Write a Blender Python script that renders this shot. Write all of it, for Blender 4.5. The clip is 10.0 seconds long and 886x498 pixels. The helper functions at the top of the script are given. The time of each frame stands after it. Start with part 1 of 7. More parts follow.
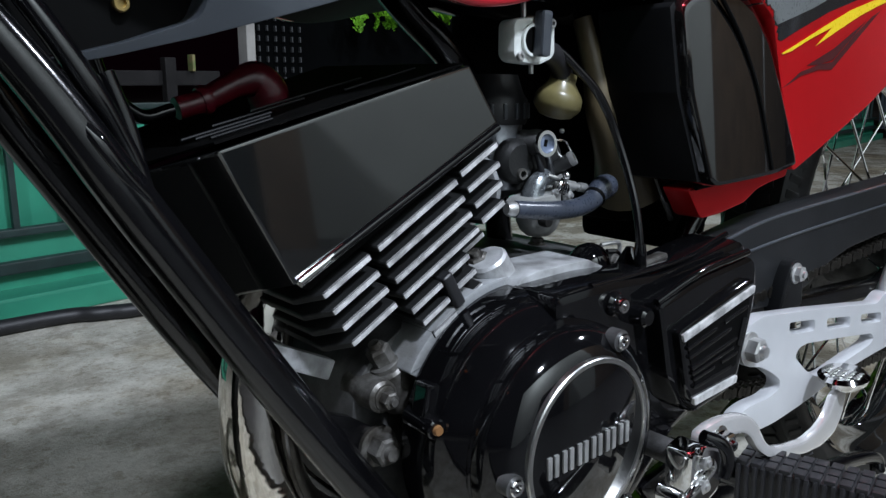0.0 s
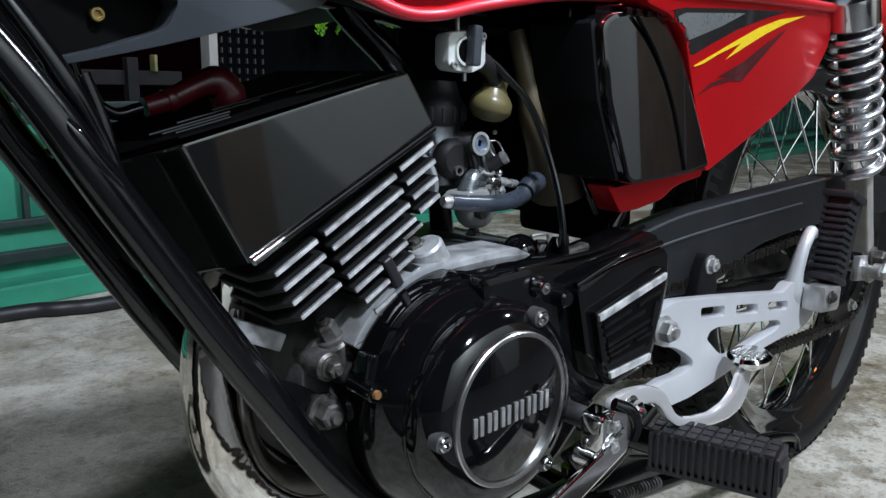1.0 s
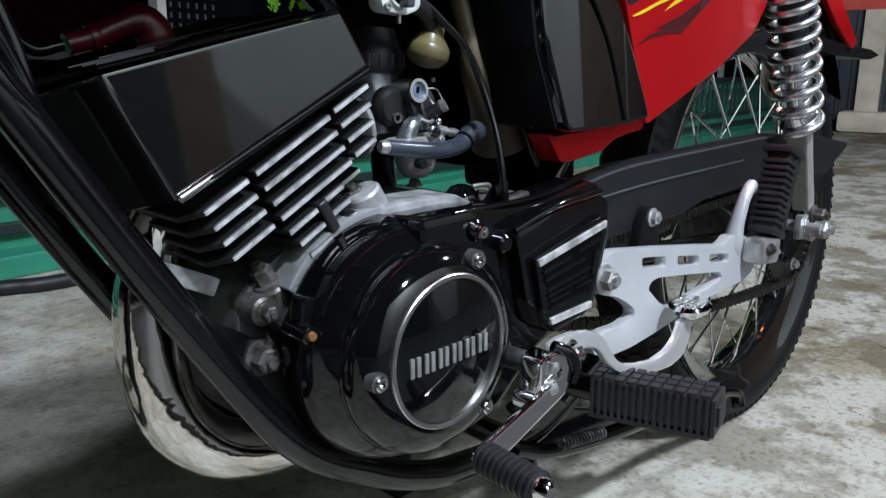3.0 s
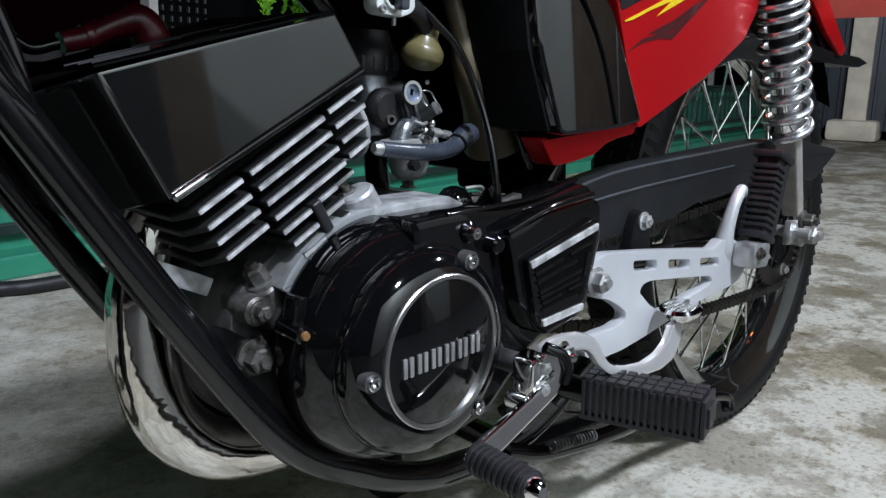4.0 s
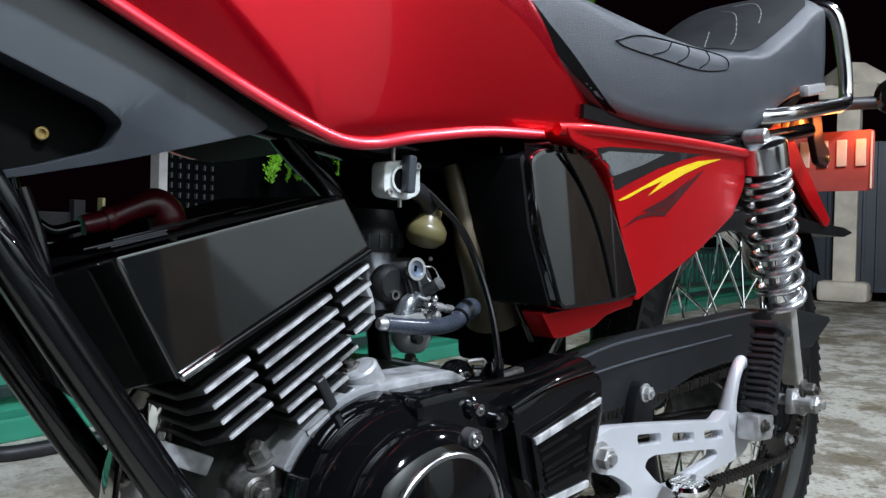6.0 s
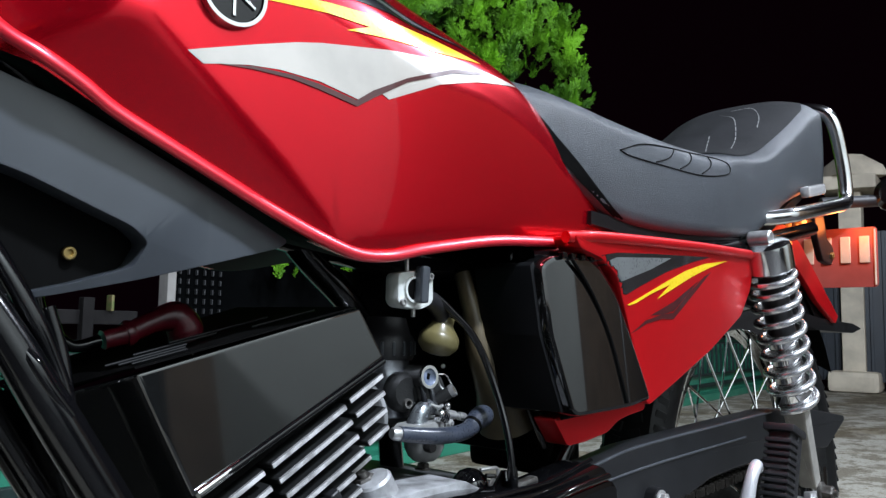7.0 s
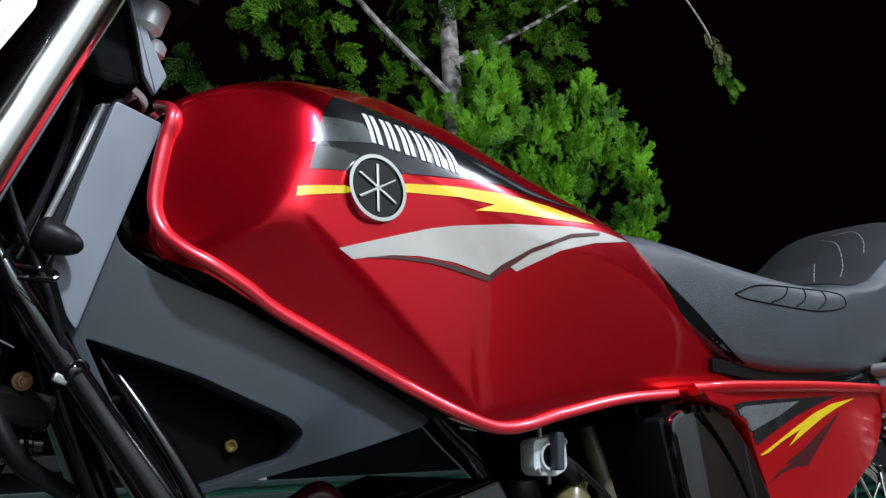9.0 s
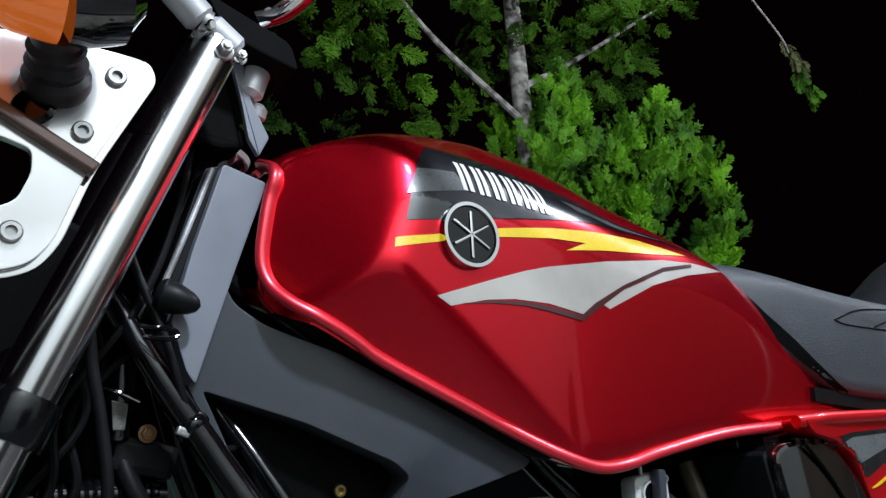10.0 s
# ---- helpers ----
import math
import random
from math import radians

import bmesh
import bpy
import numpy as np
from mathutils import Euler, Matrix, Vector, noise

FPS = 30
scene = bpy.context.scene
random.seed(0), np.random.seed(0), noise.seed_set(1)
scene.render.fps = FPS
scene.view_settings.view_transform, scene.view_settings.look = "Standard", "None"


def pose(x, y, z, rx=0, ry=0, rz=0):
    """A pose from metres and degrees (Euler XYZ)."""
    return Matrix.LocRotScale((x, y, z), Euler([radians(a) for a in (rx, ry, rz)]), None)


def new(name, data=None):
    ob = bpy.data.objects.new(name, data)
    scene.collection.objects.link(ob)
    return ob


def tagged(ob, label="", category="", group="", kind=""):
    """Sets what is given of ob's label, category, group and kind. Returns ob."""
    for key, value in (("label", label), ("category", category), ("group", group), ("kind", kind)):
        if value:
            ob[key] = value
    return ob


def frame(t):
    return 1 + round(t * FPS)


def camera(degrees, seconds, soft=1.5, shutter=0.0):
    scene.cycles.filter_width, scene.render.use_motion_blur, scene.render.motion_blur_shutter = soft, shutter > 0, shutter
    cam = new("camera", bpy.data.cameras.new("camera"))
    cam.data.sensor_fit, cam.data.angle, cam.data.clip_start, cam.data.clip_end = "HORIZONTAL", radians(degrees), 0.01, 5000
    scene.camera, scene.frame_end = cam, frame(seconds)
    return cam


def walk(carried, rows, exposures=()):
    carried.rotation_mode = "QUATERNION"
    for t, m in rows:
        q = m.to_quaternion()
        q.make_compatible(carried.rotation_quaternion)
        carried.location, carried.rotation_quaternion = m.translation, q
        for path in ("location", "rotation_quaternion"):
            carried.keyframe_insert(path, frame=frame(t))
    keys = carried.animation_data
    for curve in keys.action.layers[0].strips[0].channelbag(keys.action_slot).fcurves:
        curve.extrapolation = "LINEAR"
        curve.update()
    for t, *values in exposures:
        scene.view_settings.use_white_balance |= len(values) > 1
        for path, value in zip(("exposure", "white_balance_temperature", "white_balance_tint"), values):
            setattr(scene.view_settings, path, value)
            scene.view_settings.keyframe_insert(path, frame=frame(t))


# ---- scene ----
# ---------------------------------------------------------------- camera
cam = camera(58.2, 10.0, soft=1.4)
METRES, EYE, TILT, LEAN, TURN = 0.25, 0.56, -12.0, 0.0, -40.0
ROWS = [
    (0.0, 0.0, 0.0, 0.0, 0.0, 0.0, 0.0),
    (0.5, 0.037, -0.1327, -0.0242, -2.06, 0.38, -0.71),
    (1.0, 0.0671, -0.2631, -0.0492, -2.62, 0.26, -0.36),
    (1.5, 0.0741, -0.2659, -0.0577, -3.66, 0.14, 0.11),
    (2.0, 0.0975, -0.2746, -0.0615, -4.37, -0.16, 0.31),
    (2.5, 0.1341, -0.2627, -0.0966, -4.63, -0.59, 0.33),
    (3.0, 0.147, -0.2581, -0.1784, -5.26, -0.73, 0.36),
    (4.5, 0.1348, -0.2743, -0.1947, -6.36, 0.29, -0.02),
    (5.0, 0.1375, -0.2806, -0.1902, -6.28, 2.72, -0.27),
    (5.5, 0.1243, -0.2906, -0.1698, -6.41, 6.77, -0.2),
    (6.0, 0.1094, -0.3063, -0.1399, -6.26, 11.01, -0.07),
    (7.5, 0.0575, -0.3882, -0.0677, -5.57, 19.56, 0.45),
    (8.0, 0.028, -0.4164, -0.0377, -4.86, 21.29, 0.8),
    (8.5, -0.0348, -0.4552, 0.0175, -2.59, 23.86, 0.93),
    (9.0, -0.1108, -0.4655, 0.0483, -0.02, 25.86, 0.98),
    (9.5, -0.149, -0.4925, 0.0762, 2.62, 26.69, 0.91),
    (10.0, -0.1654, -0.5357, 0.0845, 5.69, 27.56, 0.53),
]
walk(cam, [(t, pose(0, -0.472, EYE, TILT, LEAN, TURN) @ pose(METRES * x, METRES * y, METRES * z, 90 + pitch, roll, yaw)) for t, x, y, z, yaw, pitch, roll in ROWS],
     exposures=[(0.0, 0.03), (2.0, 0.07), (5.0, 0.08), (5.5, 0.20), (6.0, 0.28), (7.5, 0.34), (8.0, 0.22), (9.0, -0.15), (9.5, -0.10), (10.0, -0.28)])

# ---------------------------------------------------------------- night sky and the porch lamp
world = bpy.data.worlds.new("night")
scene.world = world
world.use_nodes = True
bg = world.node_tree.nodes["Background"]
bg.inputs["Color"].default_value = (1.0, 0.22, 0.62, 1)
bg.inputs["Strength"].default_value = 0.0014


def lamp(name, where, power, radius, colour):
    data = bpy.data.lights.new(name, "POINT")
    data.energy, data.shadow_soft_size, data.color = power, radius, colour
    ob = new(name, data)
    ob.location = where
    return ob


LAMP_AT = (0.15, -1.95, 2.95)
POLE_LAMP_AT = (3.6, -1.30, 3.6)
lamp("porch_light", LAMP_AT, 505.0, 0.13, (0.88, 0.97, 1.14))
lamp("street_light", POLE_LAMP_AT, 350.0, 0.12, (0.90, 0.98, 1.13))
lamp("tail_light", (1.43, -0.09, 0.750), 0.26, 0.02, (1.0, 0.24, 0.05))
# ---------------------------------------------------------------- materials
def material(name, base, rough=0.5, metal=0.0, coat=0.0, vary=0.12, scale=30.0, bump=0.0, fine=400.0, second=None, edge=(0.35, 0.65),
             rough_vary=0.1, specular=0.5, random_tone=0.0, transmission=0.0, distance=0.0006, coat_rough=0.03):
    """A procedural surface: broad stains between base and second, fine grain in relief and gloss."""
    m = bpy.data.materials.new(name)
    m.use_nodes = True
    tree = m.node_tree
    n, link = tree.nodes, tree.links
    b = n["Principled BSDF"]
    co = n.new("ShaderNodeTexCoord")
    broad, grain = n.new("ShaderNodeTexNoise"), n.new("ShaderNodeTexNoise")
    broad.inputs["Scale"].default_value, grain.inputs["Scale"].default_value = scale, fine
    broad.inputs["Detail"].default_value, grain.inputs["Detail"].default_value = 5, 3
    link.new(co.outputs["Object"], broad.inputs["Vector"])
    link.new(co.outputs["Object"], grain.inputs["Vector"])
    ramp = n.new("ShaderNodeValToRGB")
    ramp.color_ramp.elements[0].position, ramp.color_ramp.elements[1].position = edge
    other = second or tuple(c * (1 - vary) for c in base)
    ramp.color_ramp.elements[0].color = (*other, 1)
    ramp.color_ramp.elements[1].color = (*base, 1)
    link.new(broad.outputs["Fac"], ramp.inputs["Fac"])
    colour = ramp.outputs["Color"]
    if random_tone:
        info, mix, span = n.new("ShaderNodeObjectInfo"), n.new("ShaderNodeMixRGB"), n.new("ShaderNodeMapRange")
        mix.blend_type = "MULTIPLY"
        mix.inputs["Fac"].default_value = 1
        span.inputs["To Min"].default_value, span.inputs["To Max"].default_value = 1 - random_tone, 1 + random_tone
        link.new(info.outputs["Random"], span.inputs["Value"])
        link.new(colour, mix.inputs["Color1"])
        link.new(span.outputs["Result"], mix.inputs["Color2"])
        colour = mix.outputs["Color"]
    link.new(colour, b.inputs["Base Color"])
    span = n.new("ShaderNodeMapRange")
    span.inputs["To Min"].default_value = max(0.02, rough - rough_vary * rough)
    span.inputs["To Max"].default_value = min(1, rough + rough_vary * rough)
    link.new(grain.outputs["Fac"], span.inputs["Value"])
    link.new(span.outputs["Result"], b.inputs["Roughness"])
    b.inputs["Metallic"].default_value = metal
    b.inputs["Coat Weight"].default_value = coat
    b.inputs["Coat Roughness"].default_value = coat_rough
    b.inputs["Specular IOR Level"].default_value = specular
    b.inputs["Transmission Weight"].default_value = transmission
    if bump:
        bp = n.new("ShaderNodeBump")
        bp.inputs["Strength"].default_value = bump
        bp.inputs["Distance"].default_value = distance
        link.new(grain.outputs["Fac"], bp.inputs["Height"])
        link.new(bp.outputs["Normal"], b.inputs["Normal"])
    return m


RED = material("candy_red_paint", (0.74, 0.004, 0.018), 0.22, 0.85, 0.42, 0.06, 8, fine=60, rough_vary=0.06)
RED_PLASTIC = material("red_plastic_paint", (0.72, 0.004, 0.010), 0.40, 0.65, 0.28, 0.08, 12, fine=60, rough_vary=0.05, coat_rough=0.13)
# tank red brightened towards pink, for the lamp's glint along the seam
RED_RIM = material("red_seam_glint", (0.82, 0.018, 0.04), 0.40, 0.60, 1.0, 0.06, 8, fine=60, rough_vary=0.06, coat_rough=0.32)
TAP_CAST = material("bright_cast_elbow", (0.38, 0.41, 0.43), 0.28, 0.85, 0, 0.4, 70, bump=0.4, fine=500, second=(0.22, 0.24, 0.26))
YELLOW = material("yellow_decal", (0.80, 0.56, 0.02), 0.28, 0, 0.8, 0.06, 30)
WHITE_DECAL = material("silver_white_decal", (0.50, 0.47, 0.42), 0.3, 0.1, 0.8, 0.25, 14)
WHITE = material("white_decal", (0.82, 0.82, 0.82), 0.3, 0, 0.8, 0.05)
BLACK_DECAL = material("black_decal", (0.014, 0.015, 0.017), 0.25, 0, 0.9, 0.3, 20)
GREY_DECAL = material("grey_decal", (0.13, 0.14, 0.14), 0.28, 0, 0.9, 0.25, 16)
DARK_RED_DECAL = material("dark_line_decal", (0.06, 0.010, 0.012), 0.3, 0, 0.8, 0.2)
GLOSS = material("gloss_black_paint", (0.0035, 0.0035, 0.004), 0.055, 0, 0.0, 0.3, 25, bump=0.02, fine=120, specular=0.5)
OIL = material("oil_tank_black", (0.006, 0.006, 0.006), 0.06, 0.0, 1.0, 0.3, 18, bump=0.01, fine=60)
NECK = material("grey_neck_plastic", (0.18, 0.196, 0.225), 0.42, 0, 0.0, 0.12, 25, bump=0.08, fine=1500)
HEAD_BLACK = material("polished_black_cover", (0.006, 0.0065, 0.0065), 0.06, 0.0, 1.0, 0.3, 18, bump=0.01, fine=60, specular=0.8)
FRAME = material("frame_black_paint", (0.003, 0.003, 0.0036), 0.15, 0, 0.0, 0.35, 30, bump=0.10, fine=260, specular=0.55)
SATIN = material("satin_dark_grey_plastic", (0.044, 0.050, 0.058), 0.30, 0, 0.0, 0.12, 25, bump=0.08, fine=1500)
MATTE = material("matte_black_plastic", (0.006, 0.0063, 0.007), 0.42, 0, 0, 0.25, 40, bump=0.12, fine=1200, specular=0.16)
GUARD = material("satin_black_guard", (0.013, 0.0138, 0.015), 0.40, 0, 0, 0.25, 40, bump=0.12, fine=1200, specular=0.3)
# black plastic, also given to faces and gaps that lie in shade
DARK = material("black_plastic_and_shade", (0.003, 0.003, 0.003), 0.6, 0, 0, 0.3, 40, bump=0.1, fine=600, specular=0.04)
RUBBER = material("black_rubber", (0.014, 0.014, 0.016), 0.48, 0, 0, 0.35, 60, bump=0.25, fine=900, specular=0.5)
HOSE = material("smooth_hose_rubber", (0.040, 0.048, 0.066), 0.28, 0, 0, 0.3, 40, bump=0.05, fine=500)
TYRE = material("tyre_rubber", (0.0045, 0.0045, 0.005), 0.50, 0, 0, 0.45, 25, bump=0.3, fine=500, second=(0.006, 0.006, 0.0055), specular=0.18)
DIRTY = material("grimy_cast_metal", (0.155, 0.150, 0.140), 0.45, 0.6, 0, 0.5, 70, bump=0.6, fine=420, second=(0.05, 0.045, 0.038), edge=(0.40, 0.60))
TAP = material("bright_cast_tap", (0.66, 0.69, 0.66), 0.45, 0.1, 0, 0.25, 60, bump=0.3, fine=500)
CARB = material("dark_cast_carburettor", (0.20, 0.21, 0.23), 0.30, 0.8, 0, 0.6, 50, bump=0.4, fine=420, second=(0.05, 0.052, 0.058), edge=(0.42, 0.60))
SLIT = material("dull_slit", (0.035, 0.037, 0.039), 0.6, 0, 0, 0.4, 30)
FORK_CHROME = material("hard_chrome", (0.78, 0.78, 0.78), 0.16, 1, 0, 0.06, 20)
VINYL_TOP = material("seat_top_dark", (0.012, 0.0125, 0.014), 0.75, 0, 0, 0.3, 40, bump=0.5, fine=1500, specular=0.2)
VINYL = material("seat_vinyl", (0.044, 0.050, 0.057), 0.38, 0, 0, 0.15, 30, bump=0.9, fine=1000, distance=0.0010)
THREAD = material("seat_thread", (0.22, 0.22, 0.22), 0.8, 0, 0, 0.3)
CHROME = material("chrome", (0.80, 0.80, 0.80), 0.07, 1, 0, 0.08, 20, rough_vary=0.5)
STAINLESS = material("polished_exhaust_metal", (0.72, 0.70, 0.66), 0.07, 1, 0, 0.12, 10, second=(0.60, 0.55, 0.47), edge=(0.3, 0.6), bump=0.35, fine=26, distance=0.004)
LEG = material("dull_cast_leg", (0.40, 0.385, 0.35), 0.42, 0.3, 0, 0.25, 40, bump=0.3, fine=600)
SPRING = material("chrome_spring_wire", (0.74, 0.74, 0.75), 0.24, 0.9, 0, 0.10, 30)
STEEL = material("zinc_steel", (0.60, 0.60, 0.59), 0.3, 0.75, 0, 0.35, 60, bump=0.1, fine=700)
BRASS = material("brass", (0.55, 0.40, 0.16), 0.32, 1, 0, 0.3, 60)
COPPER = material("orange_plug", (0.30, 0.15, 0.06), 0.4, 0.3, 0, 0.3, 80)
ALU = material("cast_aluminium", (0.56, 0.57, 0.58), 0.40, 0.35, 0, 0.4, 45, bump=0.5, fine=650, second=(0.20, 0.20, 0.20))
FIN_EDGE = material("bare_fin_edge", (0.80, 0.80, 0.80), 0.34, 0.40, 0, 0.4, 90, bump=0.5, fine=900, second=(0.36, 0.36, 0.36))
FIN_BLACK = material("fin_black_paint", (0.010, 0.0105, 0.0105), 0.5, 0, 0, 0.4, 60, bump=0.4, fine=500)
CASE = material("dull_crankcase_alloy", (0.12, 0.12, 0.12), 0.45, 0.4, 0, 0.5, 35, bump=0.5, fine=500, second=(0.020, 0.019, 0.018))
CASE_RIM = material("grey_case_rim_paint", (0.27, 0.28, 0.29), 0.5, 0.15, 0, 0.3, 40, bump=0.5, fine=600, second=(0.15, 0.15, 0.145))
SILVER = material("silver_paint", (0.66, 0.67, 0.69), 0.35, 0.35, 0.4, 0.08, 20, bump=0.05, fine=900)
RING = material("brushed_ring", (0.62, 0.62, 0.60), 0.3, 1, 0, 0.2, 60)
BRAKE_WHITE = material("polished_plate", (0.84, 0.83, 0.82), 0.15, 0.6, 0.3, 0.1, 15)
BROWN_BAR = material("brown_lacquered_bar", (0.13, 0.055, 0.035), 0.2, 0.2, 0.6, 0.3, 60)
DIAL = material("blue_grey_dial_face", (0.16, 0.20, 0.28), 0.35, 0.2, 0.3, 0.4, 160, second=(0.12, 0.15, 0.22))
BOWL = material("pale_cast_bowl", (0.36, 0.365, 0.35), 0.5, 0.25, 0, 0.3, 60, bump=0.3, fine=600, second=(0.26, 0.26, 0.25))
CHAIN = material("oily_chain", (0.05, 0.045, 0.038), 0.4, 0.8, 0, 0.5, 120, bump=0.4, fine=900)
FILTER = material("yellowed_fuel_filter", (0.15, 0.128, 0.055), 0.30, 0, 0.0, 0.3, 60)
CANVAS = material("yellowed_dust_boot", (0.115, 0.088, 0.045), 0.5, 0, 0.1, 0.5, 25, bump=0.2, fine=200)
PLUG_RED = material("red_rubber_cap", (0.085, 0.003, 0.009), 0.35, 0, 0.1, 0.3, 60, bump=0.2, fine=500)
ORANGE = material("orange_lens", (0.75, 0.16, 0.02), 0.15, 0, 0.8, 0.2, 60, transmission=0.25)
PLATE = material("number_plate_metal", (0.45, 0.10, 0.08), 0.4, 0.3, 0, 0.2, 20)
PLATE_MARK = material("number_plate_marks", (0.80, 0.68, 0.52), 0.4, 0.3, 0, 0.2, 40)
GREEN = material("green_fence_paint", (0.030, 0.26, 0.16), 0.45, 0, 0.1, 0.25, 6, bump=0.1, fine=80)
GREEN_DARK = material("dark_fence_bars", (0.012, 0.030, 0.028), 0.5, 0, 0, 0.4, 20, bump=0.2, fine=150)
SCREEN = material("black_screen_paint", (0.0015, 0.0018, 0.002), 0.8, 0, 0, 0.4, 6, specular=0.02)
POST = material("weathered_post_paint", (0.30, 0.29, 0.27), 0.75, 0, 0, 0.4, 8, bump=0.4, fine=60)
OLD_RAIL = material("dull_rail_paint", (0.013, 0.012, 0.012), 0.75, 0, 0, 0.4, 12, bump=0.3, fine=60, specular=0.2)
GATE = material("dark_gate_paint", (0.016, 0.024, 0.034), 0.5, 0, 0, 0.4, 4, bump=0.2, fine=60)
PILLAR = material("cream_painted_pillar", (0.74, 0.66, 0.52), 0.7, 0, 0, 0.3, 5, bump=0.4, fine=60)
WALL = material("pale_house_wall", (0.58, 0.60, 0.54), 0.75, 0, 0, 0.12, 2, bump=0.3, fine=60)
WALL_DARK = material("brown_wood", (0.20, 0.135, 0.085), 0.5, 0, 0, 0.3, 5)
BARK = material("grey_bark", (0.50, 0.47, 0.42), 0.85, 0, 0, 0.5, 18, bump=0.9, fine=120, second=(0.10, 0.085, 0.07), distance=0.006)
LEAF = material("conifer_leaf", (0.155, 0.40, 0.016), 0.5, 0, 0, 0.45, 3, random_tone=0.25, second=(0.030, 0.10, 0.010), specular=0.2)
# the same leaves, darkened for the shade of the upper crown
LEAF_DARK = material("conifer_leaf_shaded", (0.088, 0.225, 0.010), 0.7, 0, 0, 0.45, 1.6, second=(0.018, 0.050, 0.005), specular=0.15)
DRY = material("dry_leaf", (0.20, 0.16, 0.07), 0.7, 0, 0, 0.4, 40, second=(0.07, 0.13, 0.03))


def concrete():
    """Worn concrete yard: pale patches, brown dirt stains, aggregate grain."""
    m = bpy.data.materials.new("stained_concrete")
    m.use_nodes = True
    tree = m.node_tree
    n, link = tree.nodes, tree.links
    b = n["Principled BSDF"]
    co = n.new("ShaderNodeTexCoord")

    def noise_of(scale, detail, rough=0.6, warp=0.0):
        t = n.new("ShaderNodeTexNoise")
        t.inputs["Scale"].default_value, t.inputs["Detail"].default_value, t.inputs["Roughness"].default_value = scale, detail, rough
        t.inputs["Distortion"].default_value = warp
        link.new(co.outputs["Object"], t.inputs["Vector"])
        return t

    def ramp_of(src, a, ca, z, cz):
        r = n.new("ShaderNodeValToRGB")
        r.color_ramp.elements[0].position, r.color_ramp.elements[1].position = a, z
        r.color_ramp.elements[0].color, r.color_ramp.elements[1].color = (*ca, 1), (*cz, 1)
        link.new(src.outputs["Fac"], r.inputs["Fac"])
        return r

    big, mid, small, grit = noise_of(1.5, 7, 0.62, 0.0), noise_of(4.6, 12, 0.72, 0.0), noise_of(95, 5, 0.7), noise_of(300, 3)
    base = ramp_of(mid, 0.470, (0.205, 0.183, 0.138), 0.535, (0.435, 0.420, 0.362))
    dirt = ramp_of(big, 0.42, (0.64, 0.58, 0.48), 0.47, (1, 1, 1))
    speck = ramp_of(small, 0.36, (0.62, 0.58, 0.51), 0.50, (1, 1, 1))
    one, two = n.new("ShaderNodeMixRGB"), n.new("ShaderNodeMixRGB")
    one.blend_type = two.blend_type = "MULTIPLY"
    one.inputs["Fac"].default_value, two.inputs["Fac"].default_value = 0.85, 0.8
    # paler, smoother towards the front; dirt raised round the rear wheel, partly as missing bike shade
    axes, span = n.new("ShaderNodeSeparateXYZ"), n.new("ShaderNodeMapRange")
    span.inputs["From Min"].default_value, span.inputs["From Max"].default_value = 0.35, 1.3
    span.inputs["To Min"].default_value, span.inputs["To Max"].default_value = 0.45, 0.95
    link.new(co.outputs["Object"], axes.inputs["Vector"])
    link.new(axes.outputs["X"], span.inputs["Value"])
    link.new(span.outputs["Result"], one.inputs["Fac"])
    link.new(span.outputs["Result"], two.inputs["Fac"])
    clean = n.new("ShaderNodeMixRGB")
    blot = noise_of(11, 9, 0.68, 0.3)
    pale = ramp_of(blot, 0.42, (0.38, 0.365, 0.315), 0.60, (0.64, 0.62, 0.55))
    link.new(pale.outputs["Color"], clean.inputs["Color1"])
    link.new(span.outputs["Result"], clean.inputs["Fac"])
    link.new(base.outputs["Color"], clean.inputs["Color2"])
    link.new(clean.outputs["Color"], one.inputs["Color1"])
    link.new(dirt.outputs["Color"], one.inputs["Color2"])
    link.new(one.outputs["Color"], two.inputs["Color1"])
    link.new(speck.outputs["Color"], two.inputs["Color2"])
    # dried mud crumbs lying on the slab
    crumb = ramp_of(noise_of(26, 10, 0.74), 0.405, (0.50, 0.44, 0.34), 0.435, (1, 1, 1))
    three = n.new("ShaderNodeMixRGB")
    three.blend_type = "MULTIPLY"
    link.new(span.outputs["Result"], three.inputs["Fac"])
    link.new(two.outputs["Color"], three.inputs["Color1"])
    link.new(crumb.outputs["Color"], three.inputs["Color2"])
    link.new(three.outputs["Color"], b.inputs["Base Color"])
    b.inputs["Roughness"].default_value = 0.75
    add = n.new("ShaderNodeMath")
    add.operation = "MULTIPLY_ADD"
    add.inputs[1].default_value = 0.35
    link.new(grit.outputs["Fac"], add.inputs[0])
    link.new(small.outputs["Fac"], add.inputs[2])
    bp = n.new("ShaderNodeBump")
    bp.inputs["Strength"].default_value, bp.inputs["Distance"].default_value = 0.6, 0.004
    link.new(add.outputs["Value"], bp.inputs["Height"])
    link.new(bp.outputs["Normal"], b.inputs["Normal"])
    return m


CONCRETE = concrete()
DARK_SLAB = material("dark_slab_surface", (0.045, 0.043, 0.042), 0.45, 0, 0, 0.3, 3, bump=0.2, fine=40)
GLOW = material("lit_orange_lens", (0.75, 0.16, 0.02), 0.2, 0, 0.6, 0.2, 60)
GLOW.node_tree.nodes["Principled BSDF"].inputs["Emission Color"].default_value = (1.0, 0.22, 0.03, 1)
GLOW.node_tree.nodes["Principled BSDF"].inputs["Emission Strength"].default_value = 0.4
